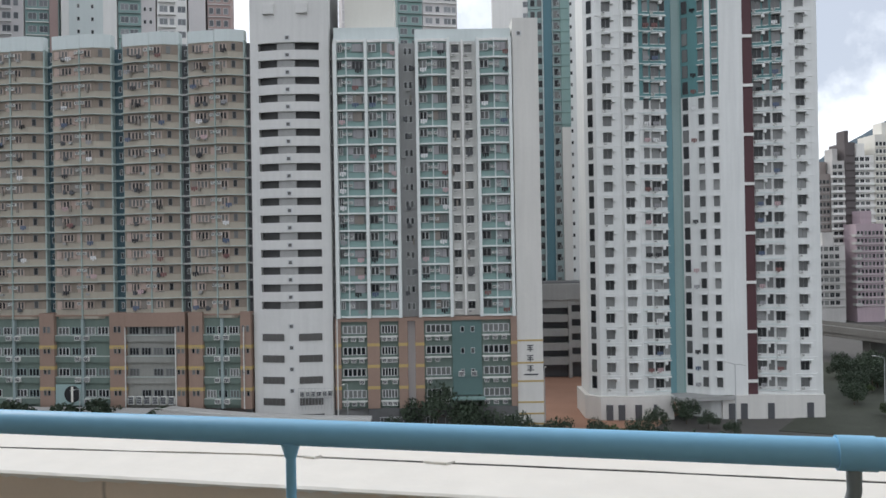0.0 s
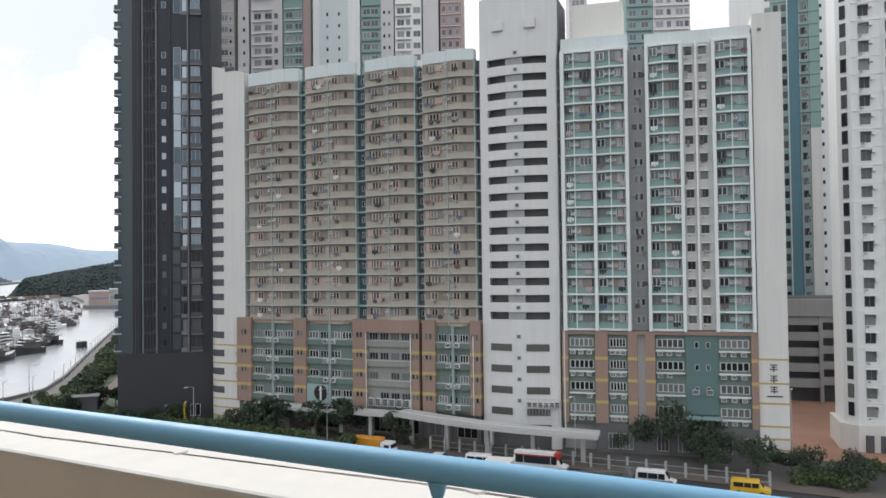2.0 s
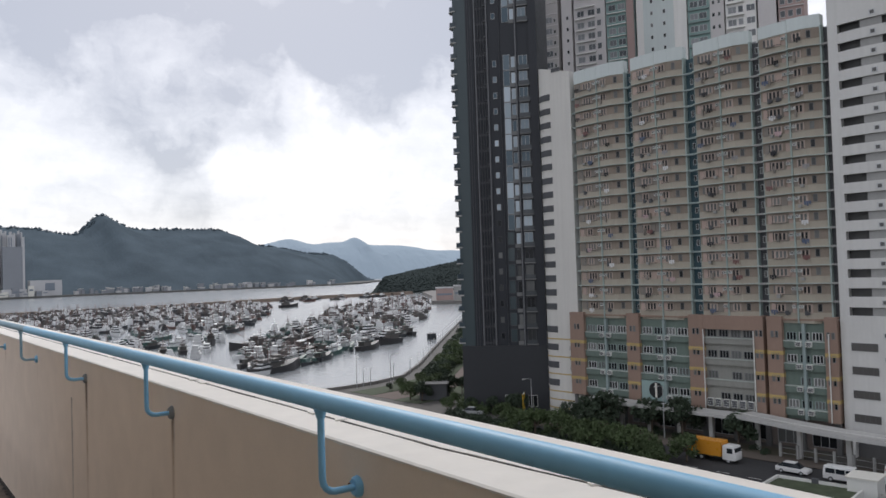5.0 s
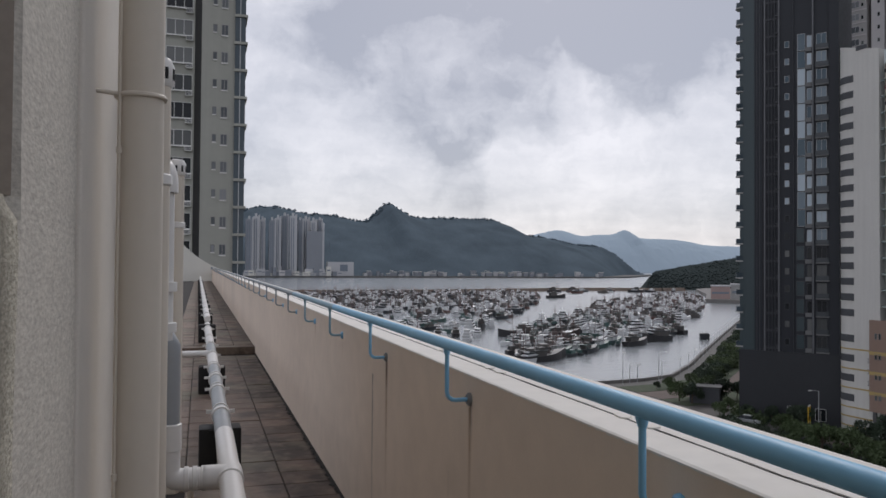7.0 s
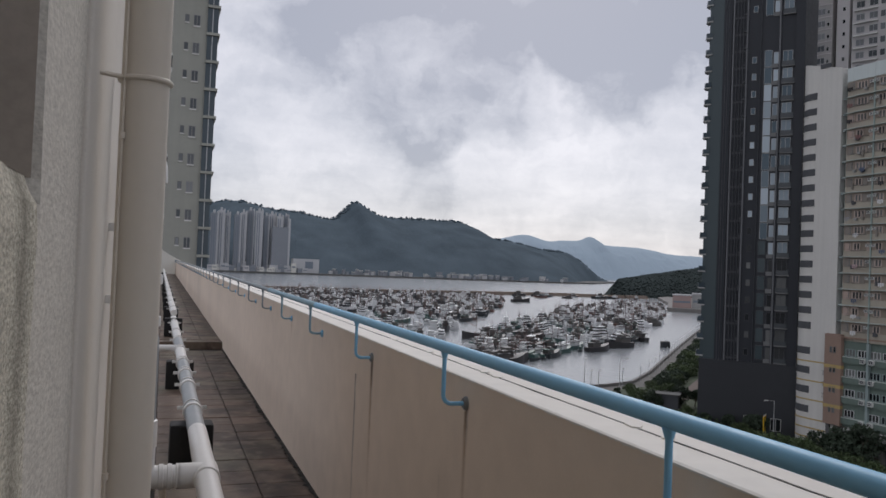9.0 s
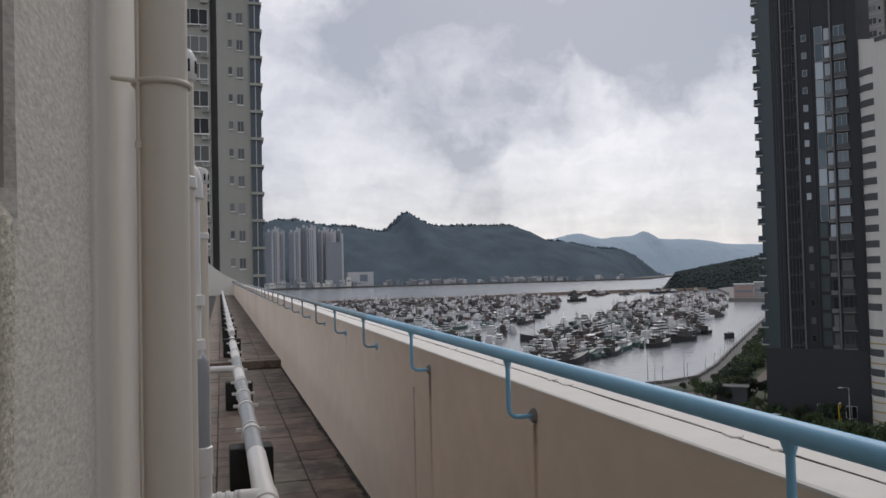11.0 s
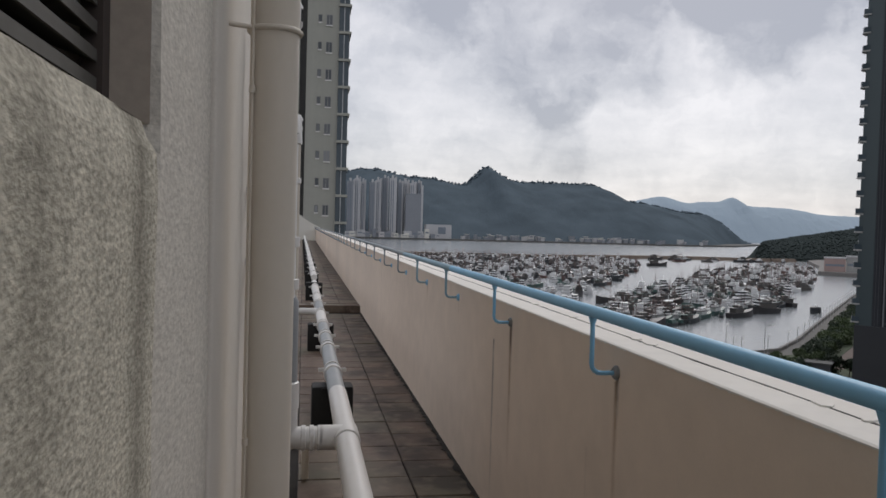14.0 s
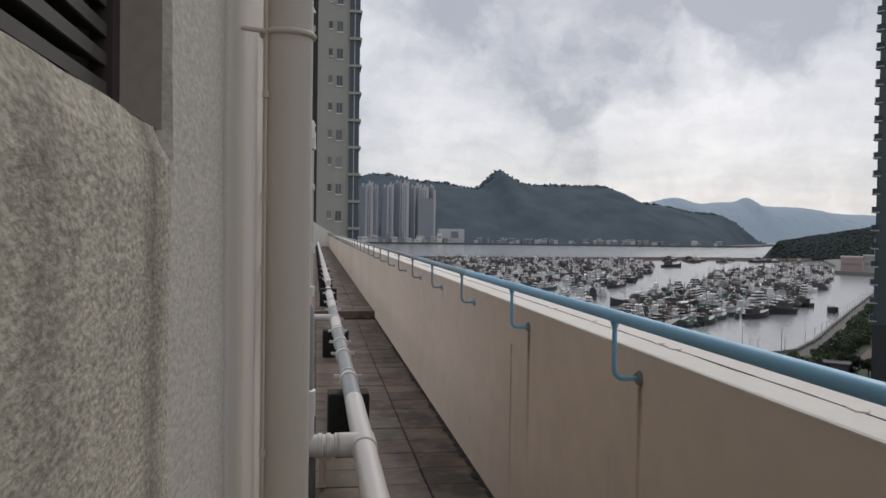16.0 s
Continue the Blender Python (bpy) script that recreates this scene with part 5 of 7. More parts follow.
    put("window", window_mesh(0.55, 1.1, 1), rw, 11.75, 0.98, z + 0.9)
    if dice.random() < 0.8:
        put("wall_clutter", dice.choice(dark_bits), rw, 10.5 + 1.6 * dice.random(), 0.98, z + 0.3 + 1.3 * dice.random())
part("strip_post", Geo().box(20.1, 20.4, -0.05, 0.4, RZ0, 62.2), WHITE, rw)
# podium
for a, b in ((-0.35, 0.55), (4.7, 6.6), (9.6, 11.0), (12.2, 13.6), (27.2, 28.15)):
    pier = part("pier", Geo().box(a, b, -0.75, 1.1, 4.4, 18.55), BROWN, rw, "terracotta mosaic pier with ochre bands")
    for z in (14.35, 11.0, 7.65):
        part("ochre_band", Geo().box(a - 0.03, b + 0.03, -0.8, 1.1, z - 0.22, z + 0.25), YELLOW, pier)
part("podium_cornice", Geo().box(-0.35, 28.15, -0.7, 0.6, 18.0, 18.55), BROWN, rw)
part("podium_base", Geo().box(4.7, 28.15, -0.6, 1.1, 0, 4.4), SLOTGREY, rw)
for a, b in ((0.55, 4.7), (6.6, 9.6), (13.6, 18.0), (22.6, 27.2)):
    part("podium_wall", Geo().box(a, b, -0.2, 1.1, 4.4, 18.0), TEAL, rw)
    for z in PZ[:4]:
        put("window", window_mesh(round(b - a - 0.5, 2), 1.25, 5, FRAME, GLASS, b=0.15), rw, a + 0.25, -0.24, z + 1.0)
        part("rack", Geo().box(a + 0.1, b - 0.1, -0.72, -0.2, 0.42, 0.62), ACWHITE, rw, at=pose(0, 0, z))
        for j in range(3):
            if dice.random() < 0.85:
                put("air_conditioner", ac_mesh(0.75, 0.6, 0.4), rw, a + 0.35 + j * (b - a - 0.9) / 2.6, -0.28, z - 0.2)
part("teal_shaft", Geo().box(18.0, 22.6, -0.45, 1.1, 6.2, 18.3), DEEPTEAL, rw, "deep teal shaft wall with small windows")
for z in PZ[1:4]:
    for x in (19.3, 20.9):
        put("window", window_mesh(0.6, 0.9, 1), rw, x, -0.48, z + 1.0)
for x in (18.9, 20.9):
    put("air_conditioner", ac_mesh(0.9, 0.75, 0.45), rw, x, -0.47, 9.2)
part("canopy_roof", Geo().box(17.6, 23.0, -1.6, 0, 5.6, 6.0), PALETEAL, rw)
part("link_wall", Geo().box(-1.9, -0.35, 0.5, 6.0, 0, 61.0), SLOTGREY, rw)
link_ledge = Geo().box(-1.9, -0.35, 0.0, 0.6, 0, 0.3).mesh("link_ledge", GREY)
for f in range(16):
    put("link_ledge", link_ledge, rw, 0, 0, RZ0 + FL * f)
part("slot_recess", Geo().box(11.0, 12.2, 0.6, 1.1, 4.4, 18.0), BLUSH, rw)
part("drainpipe", Geo().tube([(0.0, -0.8, 2.0), (0.0, -0.8, 18.2)], 0.1, 8).tube([(0.0, -0.7, 18.2), (0.0, -0.7, 62.0)], 0.1, 8), ACWHITE, rw)
for x in (7.0, 9.0, 14.2, 17.2, 23.2, 26.4):
    put("shop_window", window_mesh(1.7, 2.4, 3, FRAME, GLASS), rw, x - 0.5, -0.64, 0.6)

gr = block("gable_end", "tall blank cream gable with ochre bands and sign strokes", 116.2, 43.1, RW_DEG)
part("wall", Geo().box(28.2, 32.25, -0.45, 12.5, 0, 65.4), GABLE, gr)
for z in (14.6, 11.1, 8.2, 4.9, 3.1, 1.5):
    part("ochre_band", Geo().box(28.15, 32.3, -0.5, 12.5, z - 0.12, z + 0.14), YELLOW, gr)
part("vent", vent_sq, None, gr, at=pose(29.2, -0.46, 62.6))
for z in (13.0, 11.4, 9.8):
    for dx, dz, w, h in ((0, 0.75, 1.0, 0.14), (0.1, 0.42, 0.8, 0.12), (0, 0.1, 1.0, 0.14), (0.42, -0.15, 0.16, 0.9)):
        part("sign_stroke", Geo().box(29.7 + dx, 29.7 + dx + w, -0.52, -0.44, z + dz, z + dz + h), DARKGREY, gr)
part("sign_stroke", Geo().box(29.2, 31.4, -0.52, -0.44, 9.15, 9.35), DARKGREY, gr)

# ---- white cross-plan blocks ----
ht = block("tower_block", "white high-rise with hooded windows, teal upper panels and maroon strips", 134.2, 5.0, 12)
HTOP, HZ, HF = 90.0, 4.6, 2.77
HN = 27
faces = [
    # outline of the wings along the front
    ("wing_wall", [(0.1, 9.0), (0.1, 1.6), (1.9, 0.0), (6.0, 0.0), (6.3, -0.5), (9.0, -0.5), (9.2, 0.0), (13.8, 0.5), (13.8, 9.0)], BLUEWHITE),
    ("recess_wall", [(13.7, 9.0), (13.7, 2.6), (17.2, 2.6), (17.2, 9.0)], PALETEAL),
    ("wing_wall", [(17.0, 9.0), (17.0, 2.6), (20.4, 0.2), (21.0, 0.0), (22.6, -0.4), (26.5, -0.4), (26.5, 9.0)], BLUEWHITE),
    ("maroon_wall", [(26.4, 9.0), (26.4, 0.1), (28.3, 0.1), (28.3, 9.0)], MAROON),
    ("wing_wall", [(28.2, 9.0), (28.2, 0.6), (33.2, -0.4), (34.3, -0.6), (38.9, -0.6), (38.9, 9.0)], BLUEWHITE),
]
BRIGHTTEAL = mat("strong_teal_panel", (0.115, 0.255, 0.26), 0.7, 0.1, 0.3, streak=0.1)
HTGLASS = pane_mat("grey_curtained_pane", (0.028, 0.03, 0.032), (0.30, 0.305, 0.30), 0.25, 0.25)
for name, outline, m in faces:
    part(name, Geo().prism(outline, 0 if m is BLUEWHITE else 2.5, HTOP), m, ht)
part("teal_panel", Geo().prism([(9.25, 8.9), (9.25, -0.004), (13.806, 0.494), (13.806, 8.9)], 53.8, HTOP - 0.1), BRIGHTTEAL, ht)
part("teal_panel", Geo().prism([(16.994, 8.9), (16.994, 2.594), (20.394, 0.194), (20.394, 8.9)], 54.5, HTOP - 0.1), BRIGHTTEAL, ht)
part("teal_panel", Geo().prism([(21.2, 8.8), (21.2, -0.056), (22.5, -0.381), (22.5, 8.8)], 54.5, HTOP - 0.1), BRIGHTTEAL, ht)
part("teal_panel", Geo().prism([(28.194, 8.9), (28.194, 0.595), (33.2, -0.406), (33.2, 8.9)], 55.0, HTOP - 0.1), BRIGHTTEAL, ht)
part("recess_strip", Geo().box(13.82, 15.3, 2.3, 2.62, 2.5, HTOP - 0.2), mat("blue_teal_recess", (0.16, 0.30, 0.33), 0.7, 0.1, 0.3, streak=0.15), ht)
part("recess_strip", Geo().box(15.35, 16.6, 2.35, 2.62, 2.5, HTOP - 0.2), FADETEAL, ht)
hooded = window_mesh(1.45, 1.65, 2, DARKFRAME, HTGLASS, 0.10, 0.75, BLUEWHITE)
narrow = window_mesh(0.95, 1.75, 1, DARKFRAME, HTGLASS, 0.10, 0.75, BLUEWHITE)
hood_fin = Geo().box(1.45, 1.95, -0.7, 0.02, 1.15, 1.79).mesh("window_hood_box", BLUEWHITE)
darkw = window_mesh(0.95, 2.1, 1, DARKGREY, GLASS)
cols = [(3.0, -0.02, hooded, 0), (6.6, -0.52, hooded, 0), (9.9, 0.02, narrow, 6), (11.2, 0.17, hooded, 6), (12.85, 0.35, narrow, 6), (0.66, 1.02, darkw, -41.6),
        (17.2, 2.38, darkw, -35), (19.4, 0.83, narrow, -35), (21.4, -0.16, narrow, -14),
        (28.5, 0.49, hooded, -11), (30.2, 0.15, narrow, -11), (31.5, -0.11, hooded, -11), (35.2, -0.62, hooded, 0)]
for f in range(HN):
    z = HZ + HF * f
    for x, y, mesh, lean in cols:
        w = put("window", mesh, ht, x, y, z + 0.6, lean)
        if mesh is hooded and f < 24:
            part("window_hood_box", hood_fin, None, w)
        if mesh is hooded and dice.random() < 0.75:
            put("air_conditioner", ac_mesh(0.5, 0.4, 0.32), ht, x + 0.05, y - 0.04, z + 0.15)
ledge_a = Geo().prism([(9.2, 0.5), (9.2, -0.22), (13.9, 0.28), (13.9, 1.0)], 0, 0.14).mesh("floor_ledge", ROOFTEAL)
ledge_b = Geo().prism([(28.1, 1.2), (28.1, 0.40), (33.2, -0.62), (33.2, 0.2)], 0, 0.14).mesh("floor_ledge", ROOFTEAL)
ledge_c = Geo().prism([(1.95, 0.6), (1.95, -0.14), (6.0, -0.14), (6.25, -0.64), (9.1, -0.64), (9.1, 0.2)], 0, 0.12).mesh("floor_ledge", BLUEWHITE)
ledge_d = Geo().prism([(34.2, 0.2), (34.2, -0.74), (38.0, -0.74), (38.0, 0.2)], 0, 0.12).mesh("floor_ledge", BLUEWHITE)
for f in range(HN):
    for x, y in ((9.9, 0.0), (11.4, 0.15), (18.2, 1.6), (28.8, 0.4), (31.4, -0.1)):
        if dice.random() < 0.4:
            put("laundry", dice.choice(cloth_meshes), ht, x, y + 0.1, HZ + HF * f + 1.2)
    for mesh in (ledge_a, ledge_b, ledge_c, ledge_d):
        put("floor_ledge", mesh, ht, 0, 0, HZ + HF * f - 0.08)
tie = Geo().box(26.4, 28.3, -0.15, 0.3, 0, 0.5).mesh("cross_tie", WHITE)
for f in range(0, HN, 3):
    put("cross_tie", tie, ht, 0, 0, HZ + HF * f + 1.3)
part("podium_wall", Geo().prism([(-0.6, 10), (-0.6, 1.2), (1.7, -0.8), (9.0, -1.1), (14.0, -0.6), (14, 10)], 0, 4.0), GABLE, ht)
part("podium_wall", Geo().prism([(22.0, 8.8), (22.0, -0.9), (39.0, -1.0), (39.0, 8.8)], 0, 3.9), GABLE, ht)
part("canopy_roof", Geo().prism([(13.5, 6), (13.5, -2.2), (17, -2.4), (24, -1.4), (24, 6)], 3.3, 3.9), GREY, ht)
for x in (2.6, 4.6, 7.4, 10.0, 23.0, 25.0, 29.5, 36.0):
    part("doorway", Geo().box(x, x + 1.1, (-1.15 if x < 20 else -1.05) + (0.2 if x > 9.5 and x < 20 else 0), -0.5, 0, 2.6), DARKGREY, ht)

# ---- car park block and towers seen between ----
cp = block("car_park", "grey multi-storey car park with dark open decks", 176.0, 21.0, 12)
part("wall", Geo().box(-2, 24, 1.5, 20, 0, 21.5), SLOTGREY, cp)
part("parapet_band", Geo().box(-2, 24, -0.6, 1.5, 17.6, 21.2), GREY, cp)
for i in range(5):
    part("deck_band", Geo().box(-2, 10, -0.3, 1.5, 3.0 + 3.2 * i, 4.7 + 3.2 * i), GREY, cp)
    part("deck_band", Geo().box(10.3, 16, -0.3, 1.5, 3.6 + 3.2 * i, 5.2 + 3.2 * i), GREY, cp)
# dark wall set behind the bands, its colour standing for shade in the decks
part("deck_shadow_wall", Geo().box(-1.9, 24, 1.2, 1.55, 0, 17.6), DARKGREY, cp)
part("pier", Geo().box(9.9, 10.6, -0.5, 1.5, 0, 18), GREY, cp)
part("pier", Geo().box(15.6, 23.8, -0.5, 1.5, 0, 18), GREY, cp)


def plain_tower(x, y, deg, w, d, top, wall, columns, floor=2.75, z0=6.0, z1=None, label="", strips=(), fin=None, win=None):
    """A far block: body, full-height strips of another colour, window columns (place, mesh) floor by floor."""
    b = block("tower_block", label, x, y, deg)
    part("wall", Geo().box(0, w, 0, d, 0, top), wall, b)
    part("roof_house", Geo().box(w * 0.3, w * 0.7, d * 0.2, d * 0.7, top, top + 5), wall, b)
    for a, c, out, m in strips:
        part("wall_strip", Geo().box(a, c, -out, 0.4, 0, top - 0.5), m, b)
    if fin:
        led = Geo().box(fin[0], fin[1], -fin[2], 0.1, 0, 0.18).mesh("floor_ledge", fin[3])
        for f in range(int((min(top, 100) - z0) / floor)):
            put("floor_ledge", led, b, 0, 0, z0 + floor * f)
    z = z0
    while z < min(z1 or top, top) - 2.5:
        for cx, cy, mesh in columns:
            put("window", mesh, b, cx, cy, z + 0.7)
        z += floor
    return b


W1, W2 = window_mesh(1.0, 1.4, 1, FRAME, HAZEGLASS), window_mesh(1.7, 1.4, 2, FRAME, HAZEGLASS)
small = window_mesh(0.6, 0.9, 1)


def behind(px, deg, w, d, top, wall, columns, label, strips=(), fin=None, z0=54.0, d_row=0):
    return plain_tower(px[0], px[1], deg, w, d, top - 12, wall, columns, 2.75, z0, 92, label, strips, fin)


# tile colour lifted pale, with the haze in front of it mixed in
GREYBRICK = mat("grey_brown_tile_wall", (0.44, 0.42, 0.41), 0.8, 0.10, 0.3)
# the row behind the beige wing
behind((134.2, 136.8), 24, 5.0, 12, 112, GREYBRICK, [(0.4, -0.02, W1), (1.9, -0.02, W2), (3.9, -0.02, small)], "tall brown-tiled tower behind the estate", fin=(0, 5, 0.15, BLUSH))
behind((136.8, 131.5), 24, 2.6, 10, 112, BLUSH, [(1.2, -0.02, small)], "slender pale tower edge behind the estate")
behind((138.0, 128.5), 24, 7.6, 12, 112, BLUSH, [(0.8, -0.02, W2), (3.4, -0.02, W2), (5.6, -0.02, W1)], "pale grey tower with balconies behind the estate", fin=(0.4, 5.2, 0.6, WHITE))
behind((141.2, 121.3), 24, 6.6, 12, 112, FADETEAL, [(0.6, -0.12, W2), (2.8, -0.12, W2)], "teal-fronted tower behind the estate", strips=((0.2, 4.7, 0.1, PALETEAL), (4.9, 6.5, 0.5, REDBROWN)), fin=(0.2, 4.7, 0.5, WHITE))
behind((144.0, 114.8), 24, 11.2, 14, 112, WHITE, [(3.2, -0.12, small), (6.0, -0.12, small)], "white tower with small paired windows behind the estate", strips=((1.6, 8.4, 0.1, ROOFTEAL),))
behind((148.8, 104.4), 24, 4.7, 12, 112, FADETEAL, [(0.5, -0.12, W2), (2.4, -0.12, W2)], "teal tower with deep ledges behind the estate", strips=((0.2, 4.4, 0.1, PALETEAL),), fin=(0.1, 4.6, 0.5, LEDGETEAL))
behind((150.8, 100.2), 24, 3.0, 12, 112, BLUSH, [(0.5, -0.02, small), (1.7, -0.02, small)], "pale tower flank behind the estate")
behind((152.2, 97.2), 24, 6.2, 12, 112, WHITE, [(0.5, -0.02, W2), (2.6, -0.02, W1), (4.3, -0.02, W2)], "white-balconied tower behind the estate", fin=(0.2, 3.9, 0.7, WHITE))
behind((154.9, 91.2), 24, 3.6, 12, 112, BLUSH, [], "blank pinkish tower flank behind the estate")
behind((156.5, 87.5), 24, 4.9, 12, 112, REDBROWN, [(0.3, -0.02, W1), (1.8, -0.02, W1), (3.4, -0.02, W1)], "pinkish brown tower behind the estate", fin=(0, 4.9, 0.25, BLUSH))
# behind the teal wing
behind((168.5, 60.5), 24, 4.0, 12, 112, BLUSH, [(0.6, -0.02, W2), (2.4, -0.02, W1)], "grey tower behind the white lift tower", fin=(0, 4, 0.2, WHITE))
behind((174.2, 49.0), 24, 5.8, 12, 112, FADETEAL, [(0.5, -0.12, W2), (3.2, -0.12, W2)], "teal balconied tower behind the estate", strips=((0.2, 5.4, 0.1, PALETEAL),), fin=(0.1, 5.6, 0.6, LEDGETEAL))
behind((176.6, 43.6), 24, 8.2, 12, 112, BLUSH, [(0.6, -0.02, W2), (3.0, -0.02, W1), (5.0, -0.02, W2), (6.9, -0.02, W1)], "pale tower with ledges behind the estate", fin=(0.2, 8.0, 0.5, WHITE))
# the teal and white tower in the gap above the car park
W1D = window_mesh(1.05, 1.6, 1, DARKFRAME, GLASS)
GAPBLUE = mat("blue_teal_shaft", (0.10, 0.20, 0.235), 0.7, 0.1, 0.3, streak=0.15)
gapt = plain_tower(188.0, 29.0, 10, 26.0, 14, 120, WHITE, [(7.4, -0.02, W2), (9.2, -0.32, W1D), (10.8, -0.32, W1D), (14.7, -0.42, W1D), (15.5, -0.42, small), (18.55, -0.22, small), (21.2, -0.22, small)], 2.8, 20.0, 110,
                   "white and teal high-rise behind the car park", strips=((8.6, 12.0, 0.3, FADETEAL), (12.1, 14.4, 0.05, GAPBLUE), (14.5, 16.3, 0.4, LEDGETEAL), (16.4, 18.45, 0.6, GABLE), (18.5, 25.5, 0.2, BLUEWHITE)))
part("teal_panel", Geo().box(16.35, 18.5, -0.65, 0.2, 58.5, 119), PALETEAL, gapt)
part("shaft_edge", Geo().box(11.95, 12.15, -0.6, 0.2, 0, 119), ROOFTEAL, gapt)
gap_ledge = Geo().box(14.45, 18.55, -0.8, 0.1, 0, 0.22).mesh("floor_ledge", PALETEAL)
gap_side = Geo().box(8.6, 12.0, -0.5, 0.1, 0, 0.22).mesh("floor_ledge", LEDGETEAL)
for f in range(32):
    put("floor_ledge", gap_side, gapt, 0, 0, 20.0 + 2.8 * f)
    if f > 13:
        put("floor_ledge", gap_ledge, gapt, 0, 0, 20.0 + 2.8 * f)

# ---- the slate-dark glass tower by the water ----
bt = block("glass_tower", "slate-black residential tower with balconies and pale glass bays", 98.7, 125.5, 38)
BTOP, BF = 112.0, 3.24
part("wall", Geo().box(0.8, 17.2, 0, 16, 0, BTOP), SLATE, bt)
part("podium_wall", Geo().box(0.0, 17.4, -0.5, 16.5, 0, 13.0), mat("podium_grey_panel", (0.034, 0.036, 0.041), 0.5, 0.1, 0.3), bt)
EDGEGLASS = pane_mat("blue_grey_corner_glass", (0.055, 0.075, 0.083), (0.07, 0.092, 0.10), 0.22, 0.2)
part("edge_glass", Geo().box(0.0, 2.9, -0.12, 14, 13, BTOP), EDGEGLASS, bt, "green tinted corner glazing")
FINGREY = mat("grey_metal_fin", (0.15, 0.155, 0.165), 0.5, 0.1, 1.0)
for x in (4.4, 6.9):
    part("bright_fin", Geo().box(x, x + 0.26, -0.35, 0.1, 13, BTOP), FINGREY, bt)
part("dark_fin", Geo().box(2.7, 4.2, -0.25, 0.1, 13, BTOP), SLATE, bt)
for x in (3.1, 3.6, 5.2, 5.8, 6.3, 9.5):
    part("thin_fin", Geo().box(x, x + 0.08, -0.32, 0.1, 13, BTOP), mat("dull_metal_fin", (0.075, 0.08, 0.09), 0.5, 0.1, 1.0) if x == 3.1 else bpy.data.materials["dull_metal_fin"], bt)
floor_line = Geo().box(4.6, 6.8, -0.14, 0.05, 0, 0.35).mesh("spandrel", DARKGREY)
fin_tab = Geo().box(6.45, 6.9, -0.5, 0.1, 0, 0.25).mesh("fin_tab", DARKGREY)
part("dark_fin", Geo().box(15.6, 17.2, -0.5, 0.1, 13, BTOP), SLATE, bt)
balc = Geo().prism([(-0.8, 1.8), (-0.95, 0.6), (-0.6, -0.25), (0.6, -0.3), (0.6, 1.8)], 0, 0.26, 0).prism([(-0.75, 1.8), (-0.9, 0.6), (-0.56, -0.2), (0.6, -0.25), (0.6, -0.19), (-0.52, -0.14), (-0.84, 0.6), (-0.69, 1.8)], 0.26, 1.15, 1).mesh("balcony", [GREY, GREENGLASS])
strip_w = window_mesh(1.35, 3.1, 1, STEEL, BLUEGLASS)
mid_w = window_mesh(0.85, 2.2, 1, STEEL, BLUEGLASS)
side_w = window_mesh(1.7, 2.3, 2, STEEL, BLUEGLASS)
tiny_w = window_mesh(0.8, 1.2, 1, STEEL, BLUEGLASS)
# lower floors get dark panes without the painted sky reflection of those above
low_tiny = window_mesh(0.8, 1.2, 1, DARKGREY, GLASS)
low_mid, low_side, low_strip = window_mesh(0.85, 2.2, 1, DARKGREY, GLASS), window_mesh(1.7, 2.3, 2, DARKGREY, GLASS), window_mesh(1.35, 2.6, 1, DARKGREY, EDGEGLASS)
slab_m = Geo().box(11.5, 12.6, -0.6, 0.1, 0.0, 0.75, 0).box(13.3, 15.5, -0.9, 0.1, 0, 0.3, 0).box(13.3, 15.5, -0.9, -0.84, 0.22, 1.05, 1).mesh("balcony_front", [mat("dull_grey_balcony", (0.17, 0.172, 0.172), 0.6, 0.1, 1.0), mat("smoked_balcony_glass", (0.07, 0.078, 0.085), 0.2, 0.1, 1.0)])
for f in range(30):
    z = 13.4 + BF * f
    put("balcony", balc, bt, 0, 0, z)
    put("spandrel", floor_line, bt, 0, 0, z)
    put("fin_tab", fin_tab, bt, 0, 0, z + 0.5)
    refuge = 17.5 < f < 19.8
    if not refuge:
        put("window", tiny_w if f > 7 else low_tiny, bt, 8.0, -0.03, z + 0.9)
        if f > 6:
            put("window", strip_w, bt, 10.2, -0.05, z)
        put("window", mid_w if f > 5 else low_mid, bt, 11.8, -0.05, z + 0.4)
        put("window", side_w if f > 5 else low_side, bt, 13.4, -0.05, z + 0.4)
        if f <= 6:
            put("window", low_strip, bt, 10.0, -0.05, z + 0.3)
        put("balcony_front", slab_m, bt, 0, 0.45, z - 0.3)
part("bay_rib", Geo().box(12.75, 13.0, -0.5, 0.1, 13, BTOP), FINGREY, bt)
for x in (8.5, 13.2):
    put("podium_door", window_mesh(1.8, 2.2, 2, ACWHITE, GLASS), bt, x, -0.54, 1.0)

# ---- the grey tower beyond the terrace's end ----
nt_ = block("tower_block", "grey-green concrete tower with glazed corner bays", -9.5, 85.5, 90)
nt_.matrix_basis = pose(-9.5, 86.0, 0, 0, 0, 0)
CONC = mat("grey_green_concrete", (0.40, 0.40, 0.355), 0.85, 0.08, 0.3, streak=0.15)
part("wall", Geo().box(0, 9.7, 1.5, 14, 0, 92), SLOTGREY, nt_)
part("front_wall", Geo().box(0.0, 8.9, 0.6, 1.6, 0, 92), CONC, nt_)
part("pier_wall", Geo().box(9.6, 13.0, 0, 14, 0, 92), CONC, nt_)
part("glazed_bay", Geo().box(13.0, 14.1, -0.3, 12, 0, 92), GREENGLASS, nt_, "green tinted glazed corner bay")
bayled = Geo().box(12.95, 14.3, -0.5, 12.2, 0, 0.28).mesh("bay_ledge", CONC)
